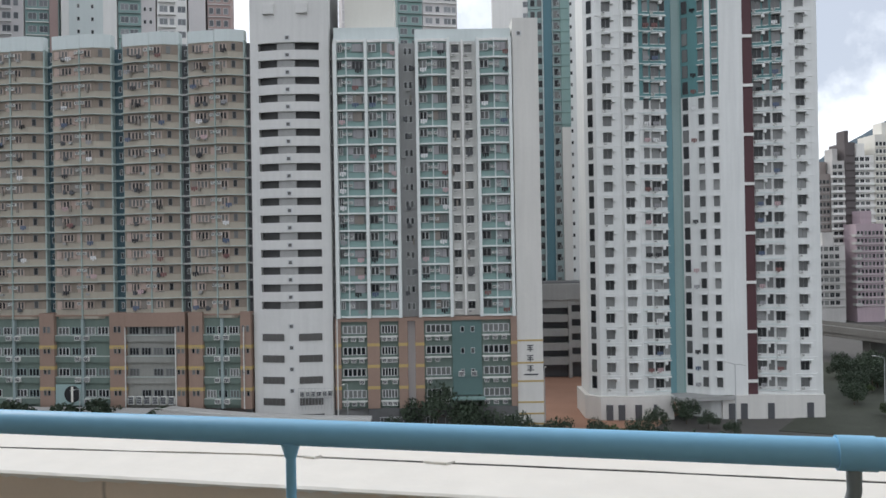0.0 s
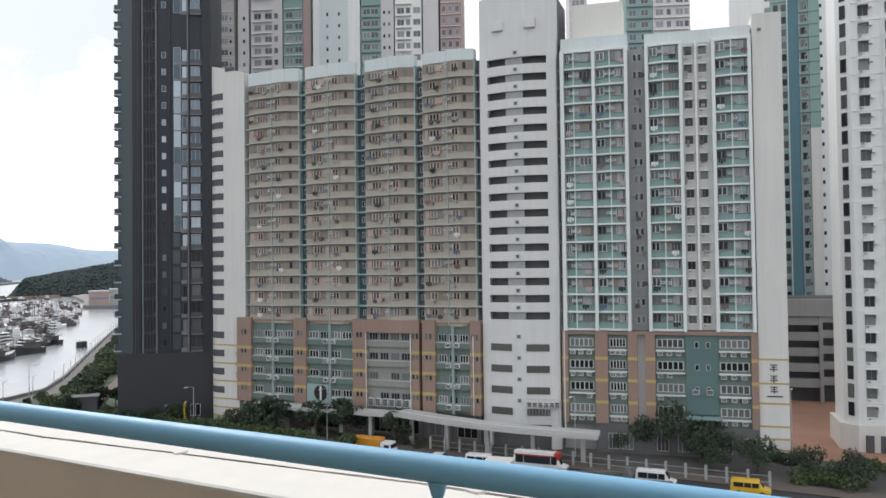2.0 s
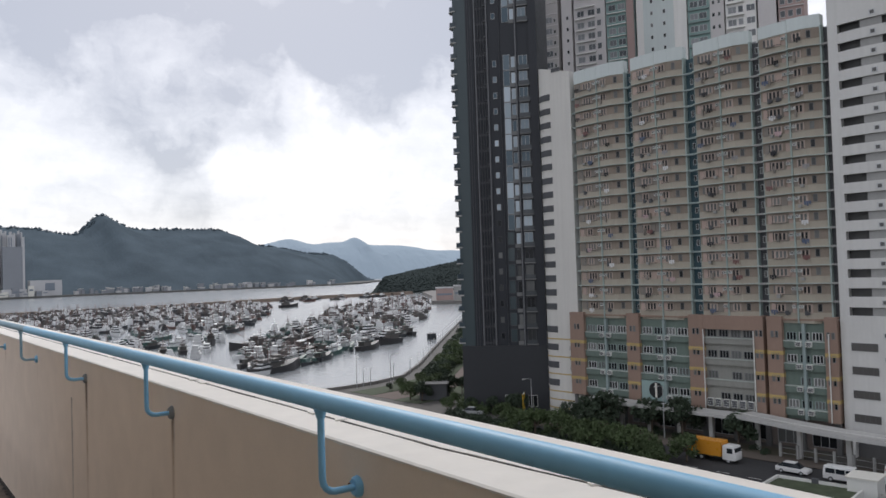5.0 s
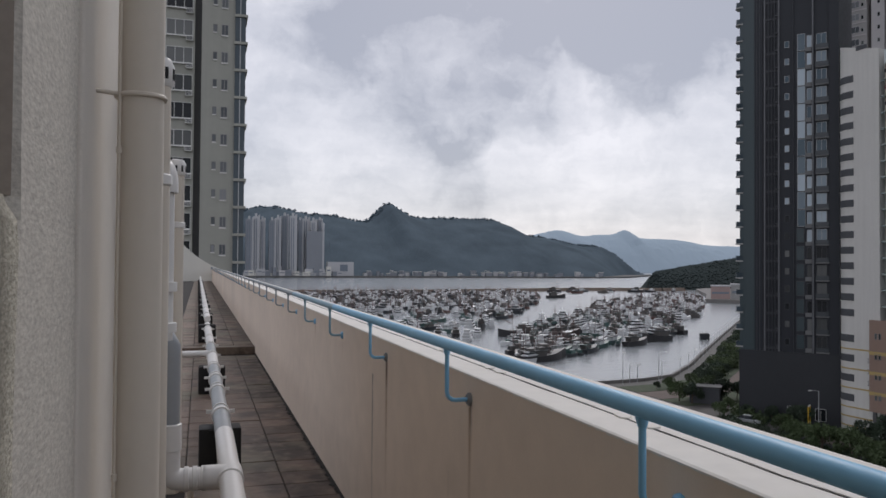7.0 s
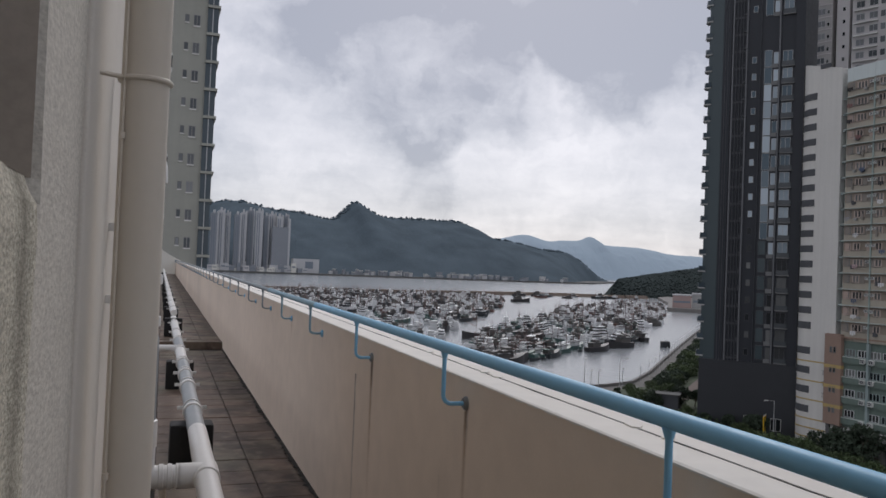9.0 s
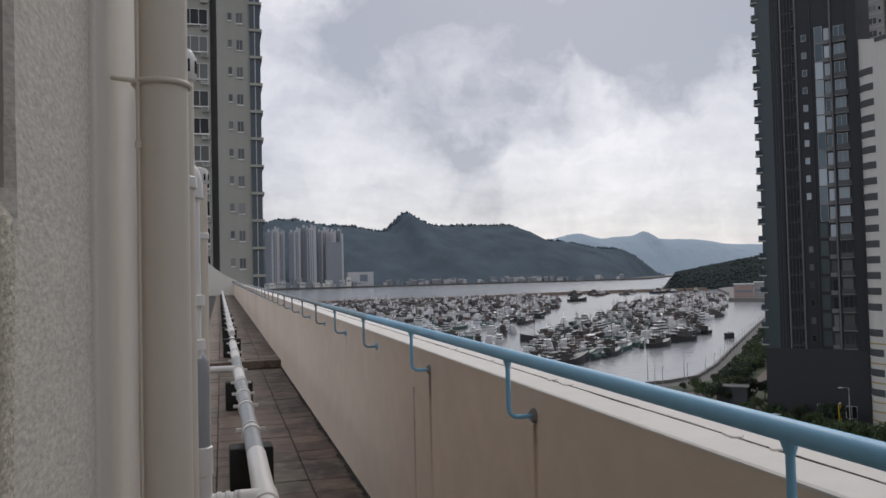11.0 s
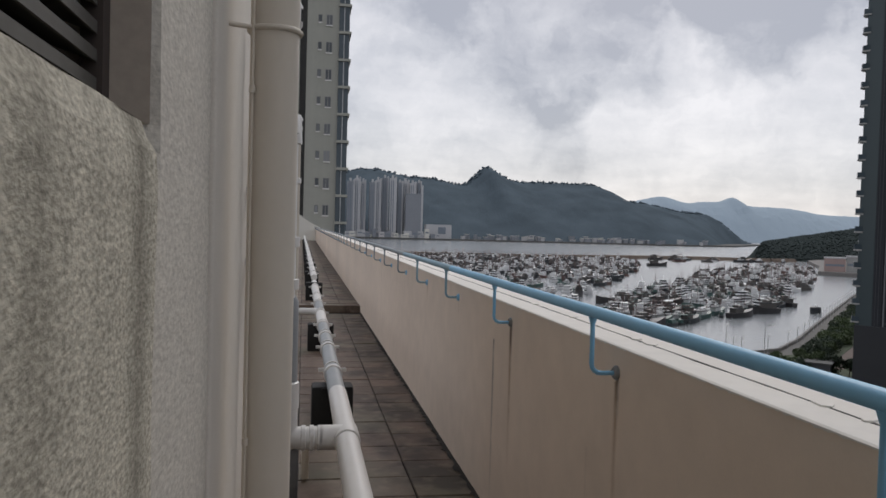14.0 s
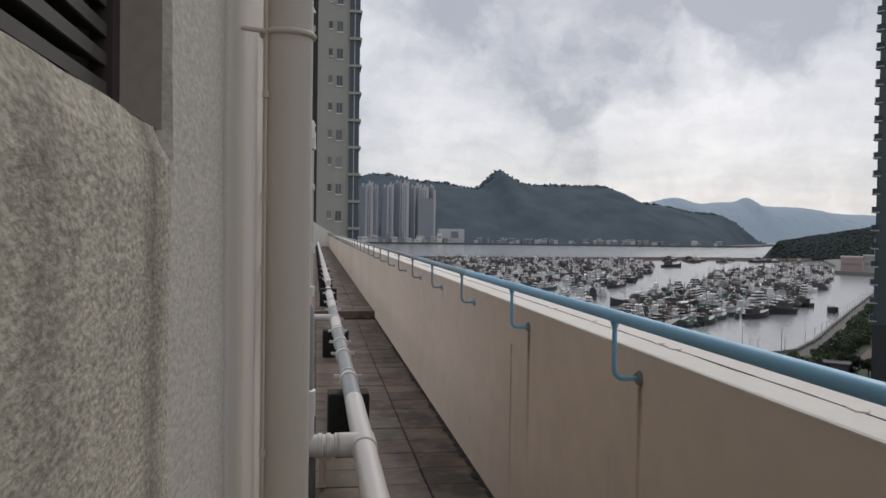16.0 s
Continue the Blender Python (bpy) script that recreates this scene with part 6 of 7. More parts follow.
bigw = window_mesh(2.7, 1.7, 3, ACWHITE, GLASS, 0.25, 0.0)
for f in range(28):
    z = 8.0 + 2.93 * f
    put("bay_ledge", bayled, nt_, 0, 0, z)
    put("window", window_mesh(0.42, 0.8, 1, DARKFRAME, HAZEGLASS, 0.1), nt_, 10.75, -0.02, z + 1.2)
    put("window", window_mesh(0.7, 1.15, 2, GREY, HAZEGLASS, 0.1), nt_, 11.6, -0.02, z + 0.9)
    for x in (1.0, 6.0):
        put("window", bigw, nt_, x, 0.57, z + 0.7)
        put("air_conditioner", ac_mesh(0.7, 0.5, 0.45), nt_, x + 2.0, 0.57, z + 0.1)
    part("bay_mullion", MESHES.setdefault("bm", Geo().box(13.5, 13.58, -0.36, -0.28, 0, 2.6).mesh("bay_mullion", FRAME)), None, nt_, at=pose(0, 0, z + 0.28))

# ---- trees and shrubs ----
def leaf_mesh(name, lobes, n, size, seed, m):
    """A crown of many small leaf blades gathered in uneven lobes, with gaps between."""
    r, g = random.Random(seed), Geo()
    for _ in range(n):
        cx, cy, cz, rad = r.choice(lobes)
        d = Vector((r.gauss(0, 1), r.gauss(0, 1), r.gauss(0, 0.8))).normalized() * rad * (0.55 + 0.5 * r.random())
        p = Vector((cx, cy, cz)) + d
        a = Vector((r.gauss(0, 1), r.gauss(0, 1), r.gauss(0, 1))).normalized()
        b = a.cross(Vector((r.gauss(0, 1), r.gauss(0, 1), r.gauss(0, 1)))).normalized()
        s = size * (0.6 + 0.8 * r.random())
        g.face([p - a * s, p - b * s * 0.55, p + a * s, p + b * s * 0.55])
    return g.mesh(name, m)


def make_tree(seed, high, spread, m, at, label, n=1500, size=0.22):
    r = random.Random(seed)
    t = thing("tree", label, "tree", at, "street trees")
    trunk = Geo().tube([(0, 0, -0.1), (0.05, 0.02, high * 0.2), (0.0, 0.08, high * 0.42), (0.06, 0.0, high * 0.62)], [0.16, 0.13, 0.11, 0.06], 8)
    lobes = []
    for i in range(8):
        a, up = math.tau * i / 8 + r.random(), high * (0.45 + 0.42 * r.random())
        out = spread * (0.45 + 0.4 * r.random()) * (1.15 - 0.5 * up / high)
        tip = (out * math.cos(a), out * math.sin(a), up)
        trunk.tube([(0.02, 0.04, high * (0.32 + 0.02 * i)), (tip[0] * 0.5, tip[1] * 0.5, up * 0.82), tip], [0.06, 0.04, 0.02], 6)
        lobes.append((*tip, spread * (0.30 + 0.16 * r.random())))
    lobes.append((0, 0, high * 0.86, spread * 0.4))
    part("trunk", trunk, BARK, t)
    part("crown", leaf_mesh("crown", lobes, n, size, seed + 1, m), None, t)
    return t


oak = make_tree(1, 4.4, 2.5, LEAF, pose(105, 94, 0.05), "small dark green street tree in the planting bed")
fresh = make_tree(2, 4.1, 2.9, LEAFLIGHT, pose(90.5, 86.5, 0.0), "fresh green roadside tree")
broad = make_tree(3, 7.6, 5.2, LEAF, pose(118.5, 27.6, 0.0), "broad dark green tree in front of the podium", 1900, 0.3)
r = random.Random(21)
for x, y, s in ((103.8, 92.2, 1.45), (105.9, 84.4, 1.3), (106.4, 78.8, 1.45), (107.3, 69.2, 1.2), (103.2, 95.5, 1.2), (102.6, 99.5, 0.9), (101.5, 112.5, 0.95), (100.5, 119, 0.7), (103, 116, 0.8), (99, 124, 0.6)):
    copy_thing(oak, pose(x, y, 0.03, 0, 0, 360 * r.random()) @ Matrix.Scale(s, 4))
for x, y, s in ((92.6, 77.4, 1.0), (92, 92, 1.15), (91.2, 97, 1.1), (90.4, 83.6, 1.1), (94.6, 69.4, 0.95), (91.3, 73.6, 0.9), (92.6, 81.0, 0.95), (93.0, 101, 0.85), (94, 106, 0.8), (97, 112, 0.75), (88.5, 70.0, 0.75), (112, 160, 0.55), (125, 170, 0.6), (140, 185, 0.75), (146, 190, 0.65), (154, 198, 0.7), (106, 141, 0.55), (101, 132, 0.6), (96, 128, 0.6)):
    copy_thing(fresh, pose(x, y, 0.0, 0, 0, 360 * r.random()) @ Matrix.Scale(s, 4))
for d, step, lo, hi in ((11.5, 3.2, 0.35, 0.65), (26.5, 4.2, 0.8, 1.25), (30.0, 5.0, 0.8, 1.2)):
    line = inland_line(d)
    for (ax, ay), (bx, by) in zip(line[:5], line[1:6]):
        n = int(math.hypot(bx - ax, by - ay) / step)
        for i in range(n):
            if r.random() < 0.75 and (ax + bx) / 2 > 98:
                f = (i + r.random()) / n
                copy_thing(fresh if r.random() < 0.45 else oak, pose(ax + (bx - ax) * f + r.uniform(-1, 1), ay + (by - ay) * f + r.uniform(-1, 1), 0.02, 0, 0, 360 * r.random()) @ Matrix.Scale(r.uniform(lo, hi), 4))
for x, y, s in ((121, 21.5, 0.72), (119, 33.5, 0.6), (116.5, 23, 0.5), (114.5, 15, 0.6), (115.5, 9, 0.5), (113, 3.5, 0.55), (117, -3, 0.5), (113, 20, 0.4)):
    copy_thing(broad, pose(x, y, 0.0, 0, 0, 360 * r.random()) @ Matrix.Scale(s, 4))
for x, y, sc in ((128.2, -5.7, 0.42), (133.0, -10.5, 0.5), (130.0, -13.6, 0.34), (125.2, -16.5, 0.3), (117.0, -11.5, 0.24), (120.0, -15.0, 0.24)):
    copy_thing(broad, pose(x, y, 0.0, 0, 0, 360 * r.random()) @ Matrix.Scale(sc, 4))
for i in range(16):
    copy_thing(broad, pose(165 + 6.5 * i + 6 * r.random(), -38 - 3.2 * i - 12 * r.random(), 0.0, 0, 0, 360 * r.random()) @ Matrix.Scale(0.48 + 0.25 * r.random(), 4))


def make_shrub(seed, m, at, label):
    t = thing("shrub", label, "shrub", at, "shrubs")
    rr = random.Random(seed)
    lobes = [(rr.uniform(-1.1, 1.1), rr.uniform(-1.1, 1.1), 0.35 + 0.5 * rr.random(), 0.6 + 0.3 * rr.random()) for _ in range(7)]
    stems = Geo()
    for lx, ly, lz, _ in lobes:
        stems.tube([(lx * 0.15, ly * 0.15, -0.05), (lx, ly, lz)], [0.04, 0.015], 5)
    part("stems", stems, BARK, t)
    part("foliage", leaf_mesh("foliage", lobes, 700, 0.16, seed, m), None, t)
    return t


bush = make_shrub(4, LEAFLIGHT, pose(123, 15, 0.05), "clipped green shrub on the forecourt's edge")
bush2 = make_shrub(6, LEAF, pose(115, 8.5, 0.0), "dark green shrub beside the road")
for x, y, s in ((113, 5.5, 1.6), (111, 3.5, 1.5), (117, -4, 1.8), (119, -7, 1.6), (124, 2, 1.0), (122, -1, 1.1), (112, 9, 1.3), (116, -9, 1.7), (121, 12, 1.2), (125.5, 14, 0.9)):
    copy_thing(bush if r.random() < 0.5 else bush2, pose(x, y, 0.0, 0, 0, 360 * r.random()) @ Matrix.Scale(s, 4))
for i in range(26):
    y = 60 + 2.0 * i
    copy_thing(bush2 if r.random() < 0.7 else bush, pose(91.0 + 0.02 * (y - 60) + 1.2 * r.random(), y + 12, 0.0, 0, 0, 360 * r.random()) @ Matrix.Scale(0.8 + 0.5 * r.random(), 4))
for i in range(48):
    k = i / 47
    copy_thing(bush if i % 3 else bush2, pose(97 + 40 * k + 6 * r.random() - 3, 122 + 34 * k + 7 * r.random() - 5, 0.0, 0, 0, 360 * r.random()) @ Matrix.Scale(0.9 + 0.8 * r.random(), 4))
for i in range(14):
    copy_thing(bush2, pose(104.5 + 3.4 * r.random(), 64 + 2.7 * i, 0.08, 0, 0, 360 * r.random()) @ Matrix.Scale(0.45 + 0.3 * r.random(), 4))
for d, step, lo, hi in ((7.0, 4.6, 1.0, 1.9), (9.6, 4.2, 1.3, 2.4)):
    line = inland_line(d)
    for (ax, ay), (bx, by) in zip(line[2:7], line[3:8]):
        n = int(math.hypot(bx - ax, by - ay) / step)
        for i in range(n):
            f = (i + r.random()) / n
            if r.random() < 0.8:
                copy_thing(bush if r.random() < 0.45 else bush2, pose(ax + (bx - ax) * f, ay + (by - ay) * f, 0.05, 0, 0, 360 * r.random()) @ Matrix.Scale(r.uniform(lo, hi), 4))

# ---- vehicles ----
PAINT = {n: mat("car_paint_" + n, c, 0.3, 0.05, 1.0, spec=0.5) for n, c in (("white", (0.72, 0.72, 0.71)), ("orange", (0.62, 0.27, 0.03)), ("yellow", (0.62, 0.38, 0.02)), ("red", (0.45, 0.04, 0.03)), ("dark", (0.05, 0.055, 0.06)), ("green", (0.05, 0.09, 0.07)), ("silver", (0.42, 0.43, 0.44)))}
CARGLASS = pane_mat("car_glass", (0.02, 0.025, 0.03), (0.03, 0.035, 0.04), 0.08)


def wheels(t, xs, half, rad=0.33):
    tyre = Geo().tube([(0, -0.11, 0), (0, -0.09, 0), (0, 0.09, 0), (0, 0.11, 0)], [rad * 0.85, rad, rad, rad * 0.85], 14).mesh("tyre", RUBBER, True)
    rim = Geo().tube([(0, -0.115, 0), (0, 0.115, 0)], rad * 0.55, 10).mesh("rim", PAINT["silver"])
    for x in xs:
        for s in (-1, 1):
            w = part("wheel", tyre, None, t, at=pose(x, s * half, rad))
            part("rim", rim, None, w)


def shell(profile, half, taper=0.88):
    """A car body: a side outline (x, z) with narrower upper edges."""
    top = max(z for _, z in profile)
    g, k = Geo(), len(profile)
    w = [half * (taper if z > top * 0.7 else 1.0) for _, z in profile]
    g.v = [(x, -w[i], z) for i, (x, z) in enumerate(profile)] + [(x, w[i], z) for i, (x, z) in enumerate(profile)]
    g.f = [tuple(range(k)), tuple(range(2 * k - 1, k - 1, -1))] + [(i, k + i, k + (i + 1) % k, (i + 1) % k) for i in range(k)]
    g.m = [0] * (k + 2)
    return rounded(g, 0.05, 2)


def make_van(label, at, roof=None, length=4.9, high=1.95, name="van"):
    t = thing(name, label, name, at, "vehicles")
    h = length / 2
    part("body", shell([(-h, 0.35), (h, 0.35), (h + 0.02, 0.85), (h - 0.75, 1.05), (h - 1.35, high), (-h + 0.1, high), (-h - 0.02, 1.0)], 0.86), PAINT["white"], t, smooth=True)
    if roof:
        part("roof", rounded(Geo().box(-h + 0.1, h - 1.4, -0.78, 0.78, high, high + 0.16), 0.05), PAINT[roof], t, roof + " roof")
    for s in (-1, 1):
        for a, b in ((-h + 0.35, -h + 1.5), (-h + 1.6, h - 2.2), (h - 2.1, h - 1.3)):
            part("side_window", Geo().box(a, b, s * 0.86 - 0.02, s * 0.86 + 0.02, 1.1, high - 0.25), CARGLASS, t)
    wind = Geo().face([(h - 0.78, -0.7, 1.10), (h - 0.78, 0.7, 1.10), (h - 1.27, 0.66, high - 0.12), (h - 1.27, -0.66, high - 0.12)])
    for i, v in enumerate(wind.v):
        wind.v[i] = (v[0] + 0.03, v[1], v[2] + 0.02)
    part("windscreen", wind, CARGLASS, t)
    part("bumper", rounded(Geo().box(h - 0.05, h + 0.1, -0.8, 0.8, 0.32, 0.55), 0.03), PAINT["dark"], t)
    for s in (-1, 1):
        part("headlight", rounded(Geo().box(h - 0.05, h + 0.05, s * 0.62 - 0.15, s * 0.62 + 0.15, 0.62, 0.78), 0.03), PAINT["silver"], t)
    wheels(t, (-h + 0.95, h - 0.95), 0.76)
    return t


def make_truck(label, at, box_paint, length=7.2, high=2.9, flat=False):
    t = thing("truck", label, "truck", at, "vehicles")
    h = length / 2
    part("cab", shell([(h - 1.9, 0.5), (h, 0.5), (h + 0.03, 1.35), (h - 0.18, 2.45), (h - 1.85, 2.5)], 1.05, 0.94), PAINT["white"], t, "white cab", smooth=True)
    part("windscreen", Geo().box(h - 0.12, h - 0.02, -0.9, 0.9, 1.45, 2.2), CARGLASS, t)
    for s in (-1, 1):
        part("side_window", Geo().box(h - 1.2, h - 0.35, s * 1.0 - 0.03, s * 1.0 + 0.03, 1.45, 2.15), CARGLASS, t)
    part("chassis", Geo().box(-h, h - 1.8, -0.5, 0.5, 0.55, 0.85), PAINT["dark"], t)
    if flat:
        part("tray", Geo().box(-h, h - 2.0, -1.1, 1.1, 0.85, 1.05).box(-h, h - 2.0, -1.12, -1.05, 1.05, 1.6).box(-h, h - 2.0, 1.05, 1.12, 1.05, 1.6).box(-h - 0.02, -h + 0.06, -1.1, 1.1, 1.05, 1.6), PAINT[box_paint], t, box_paint + " open tray")
    else:
        part("cargo_box", rounded(Geo().box(-h, h - 2.05, -1.12, 1.12, 0.85, high), 0.04), PAINT[box_paint], t, box_paint + " cargo box")
    wheels(t, (-h + 1.1, -h + 2.1, h - 1.0), 0.92, 0.45)
    return t


ALONG = -84
make_truck("orange tipper truck with a white cab on the road", pose(98.6, 67.5, 0.026, 0, 0, ALONG), "orange")
bus = make_van("white minibus with a red front in the far lane", pose(102.6, 41.8, 0.026, 0, 0, ALONG), "white", 7.6, 2.45, "minibus")
part("red_front_panel", rounded(Geo().box(2.1, 2.75, -0.84, 0.84, 1.7, 2.64), 0.05), PAINT["red"], bus, "red panel over the windscreen")
for s_ in (-1, 1):
    part("red_band", Geo().box(-3.6, 2.2, s_ * 0.87 - 0.012, s_ * 0.87 + 0.012, 2.12, 2.3), PAINT["red"], bus)
make_van("white delivery van in the far lane", pose(102.0, 25.6, 0.026, 0, 0, ALONG), None, 5.0, 2.05)
make_van("white delivery van with dark windows", pose(100.1, 49.6, 0.026, 0, 0, ALONG), None, 4.9, 1.95)
yv = make_van("orange goods van in the far lane", pose(103.3, 14.3, 0.026, 0, 0, ALONG), None, 4.6, 1.9)
for ch in yv.children:
    if ch.name.startswith("body"):
        ch.data.materials[0] = PAINT["yellow"]


def make_car(label, at, paint):
    t = thing("car", label, "car", at, "vehicles")
    part("body", shell([(-2.1, 0.3), (2.1, 0.3), (2.12, 0.72), (1.25, 0.85), (-2.08, 0.9)], 0.84, 1.0), PAINT[paint], t, smooth=True)
    part("cabin", shell([(1.2, 0.84), (0.45, 1.42), (-1.2, 1.45), (-1.95, 0.9)], 0.76, 0.85), CARGLASS, t, smooth=True)
    part("roof", rounded(Geo().box(-1.15, 0.4, -0.62, 0.62, 1.42, 1.48), 0.02), PAINT[paint], t)
    wheels(t, (-1.3, 1.3), 0.74, 0.31)
    return t


make_car("white saloon car on the road", pose(99.6, 56.2, 0.026, 0, 0, ALONG), "white")
make_car("silver saloon car by the waterfront", pose(96.5, 120, 0.04, 0, 0, -60), "silver")
make_car("white saloon car by the waterfront", pose(113, 153.5, 0.04, 0, 0, 40), "white")
make_car("dark saloon car by the waterfront", pose(133, 166.5, 0.04, 0, 0, 45), "dark")
make_car("silver saloon car on the near lane", pose(93.6, 79.5, 0.026, 0, 0, ALONG), "silver")

# low walled structures with planted roofs beside the near lane
comp = thing("compound_wall", "low off-white wall round a planted yard beside the road", "wall", pose(92.6, 49.5, 0, 0, 0, 10))
part("wall_side", Geo().box(-0.12, 0.12, -5.6, 4.6, 0, 1.7), ACWHITE, comp)
part("wall_side", Geo().box(-6.0, -0.12, 4.36, 4.6, 0, 1.7), ACWHITE, comp)
part("wall_side", Geo().box(-6.0, -0.12, -5.6, -5.36, 0, 1.7), ACWHITE, comp)
part("planted_bed", Geo().box(-6.0, -0.12, -5.36, 4.36, 0, 1.35), PLANTROOF, comp, "patchy green planting")
part("gate_post", rounded(Geo().box(-0.25, 0.25, -0.4, 0.4, 0, 1.9), 0.03), DARKGREY, comp)
hut = thing("guard_hut", "small white hut with a sloping side wall beside the road", "hut", pose(94.0, 44.2, 0, 0, 0, 10))
part("wall", Geo().prism([(-1.6, -1.6), (1.6, -1.6), (1.6, 1.6), (-1.6, 1.6)], 0, 2.9), ACWHITE, hut)
part("roof", rounded(Geo().box(-1.8, 1.8, -1.8, 1.8, 2.9, 3.1), 0.04), OFFWHITE, hut)
part("side_wall", Geo().prism([(-0.2, -4.0), (0.1, -4.0), (0.1, -1.6), (-0.2, -1.6)], 0, 1.2, 0, [(-0.2, -3.4), (0.1, -3.4), (0.1, -1.6), (-0.2, -1.6)]), ACWHITE, hut)
part("doorway", Geo().box(1.58, 1.64, -0.6, 0.5, 0, 2.1), GREY, hut)
ven = thing("vent_building", "long low dark concrete vent block with a planted roof", "building", pose(93.2, 33.8, 0, 0, 0, 22))
part("wall", Geo().box(-2.2, 2.2, -6.6, 6.6, 0, 1.9), DARKGREY, ven)
part("roof_parapet", Geo().box(2.0, 2.3, -6.7, 6.7, 1.9, 2.5), SLOTGREY, ven)
part("roof_parapet", Geo().box(-2.3, -2.0, -6.7, 6.7, 1.9, 2.5), SLOTGREY, ven)
part("end_parapet", Geo().prism([(-2.3, -6.9), (2.3, -6.9), (2.3, -6.4), (-2.3, -6.4)], 1.9, 3.3, 0, [(-2.3, -7.2), (2.3, -7.2), (2.3, -6.8), (-2.3, -6.8)]), SLOTGREY, ven)
part("planted_roof", Geo().box(-2.0, 2.0, -6.4, 6.6, 1.9, 2.2), PLANTROOF, ven, "patchy green planted roof")
part("skylight", Geo().box(-1.6, -0.4, -5.6, 2.5, 2.2, 2.45), FRAME, ven, "pale skylight strip")
ven2 = thing("vent_building", "small dark concrete vent block beside the road", "building", pose(93.6, 23.2, 0, 0, 0, 22))
part("wall", Geo().box(-1.7, 1.7, -1.8, 1.8, 0, 2.3), DARKGREY, ven2)
part("roof_parapet", Geo().box(-1.8, 1.8, -1.9, 1.9, 2.3, 2.55), SLOTGREY, ven2)
for i in range(6):
    copy_thing(bush if i % 2 else bush2, pose(96.6 + 0.35 * i, 39.5 - 2.6 * i, 0.0, 0, 0, 70 * i) @ Matrix.Scale(0.75, 4))

# ---- canopy, fence, lamps along the estate's front ----
CANOPY = mat("stained_white_canopy", (0.46, 0.455, 0.44), 0.8, 0.15, 0.6, streak=0.2)
can = thing("canopy", "white walkway canopy that bends along the estate's front", "canopy")


def canopy_slab(points, half, z0s, thick):
    g = Geo()
    n = len(points)
    for i, ((x, y), z) in enumerate(zip(points, z0s)):
        a, b = Vector(points[max(0, i - 1)]), Vector(points[min(n - 1, i + 1)])
        d = (b - a).normalized()
        nx, ny = -d.y * half, d.x * half
        g.v += [(x + nx, y + ny, z), (x - nx, y - ny, z), (x - nx, y - ny, z + thick), (x + nx, y + ny, z + thick)]
    for i in range(n - 1):
        for j in range(4):
            a, b = 4 * i + j, 4 * i + (j + 1) % 4
            g.f.append((a, b, b + 4, a + 4))
            g.m.append(0)
    g.f += [(3, 2, 1, 0), (4 * n - 4, 4 * n - 3, 4 * n - 2, 4 * n - 1)]
    g.m += [0, 0]
    return g


straight = [(105.6, 98.0), (106.6, 86.0), (107.6, 76.0), (108.2, 68.0)]
part("roof_slab", canopy_slab(straight, 1.9, [4.4] * 4, 0.5), CANOPY, can)
bend = [(108.3 - 2.3 * math.sin(math.pi * i / 14) + 0.9 * i / 14, 69.0 - 33.5 * i / 14) for i in range(15)]
part("roof_slab", canopy_slab(bend, 2.1, [4.7 - 0.75 * (i / 14) ** 1.3 for i in range(15)], 0.55), CANOPY, can)
part("roof_rail", canopy_slab([(x - 1.9, y) for x, y in bend], 0.08, [5.6 - 0.75 * (i / 14) ** 1.3 for i in range(15)], 0.10), ACWHITE, can)
for i, (x, y) in enumerate([(107.0, 92 - 6.0 * k) for k in range(4)] + bend[1::3]):
    part("column", Geo().box(-0.3, 0.3, -0.3, 0.3, 0, 4.5 if i < 6 else 4.2), CANOPY, can, at=pose(x + 0.5, y, 0, 0, 0, 6))

fence = thing("fence", "row of pale concrete posts with rails along the pavement", "fence")
post_mesh = rounded(Geo().box(-0.16, 0.16, -0.16, 0.16, 0, 2.0), 0.03).mesh("post", GREY)
line = [(106.5 + 0.0022 * (62 - y) ** 1.6, y) for y in [62 - 2.6 * i for i in range(20)]]
for x, y in line:
    part("post", post_mesh, None, fence, at=pose(x, y, 0.1))
for (ax, ay), (bx, by) in zip(line, line[1:]):
    for z in (0.7, 1.5):
        part("rail", Geo().tube([(ax, ay, z), (bx, by, z)], 0.03, 6), STEEL, fence)


def make_lamp(at, high, arm, label, double=False, group="street lamps"):
    t = thing("street_lamp", label, "street lamp", at, group)
    part("pole", Geo().tube([(0, 0, 0), (0, 0, high * 0.3), (0, 0, high)], [0.11, 0.085, 0.055], 10), STEEL, t)
    for s in ((-1, 1) if double else (1,)):
        part("arm", Geo().tube([(0, 0, high - 0.05), (s * arm * 0.5, 0, high + 0.12), (s * arm, 0, high + 0.15)], 0.04, 8), STEEL, t)
        part("lamp_head", rounded(Geo().box(-0.38, 0.38, -0.13, 0.13, -0.08, 0.07), 0.04), ACWHITE, t, at=pose(s * (arm + 0.3), 0, high + 0.16))
    return t


make_lamp(pose(112.2, 40.2, 0, 0, 0, 180), 9.0, 1.4, "tall grey street lamp at the kerb")
make_lamp(pose(130.5, 12.2, 0, 0, 0, 0), 9.0, 1.0, "tall grey street lamp on the forecourt")
make_lamp(pose(104.8, 81.0, 0, 0, 0, 180), 8.5, 1.4, "grey street lamp in front of the podium")
make_lamp(pose(99.0, 106.0, 0, 0, 0, 180), 8.0, 1.4, "grey street lamp beside the gable")
make_lamp(pose(132.0, -18.0, 0, 0, 0, 40), 10.0, 1.6, "double-armed street lamp beside the white tower", True)
make_lamp(pose(150.0, -45.0, 0, 0, 0, 40), 9.0, 1.6, "street lamp under the flyover")
make_lamp(pose(98.6, 168.5, 0), 7.5, 0.0, "slim grey pole on the promenade")
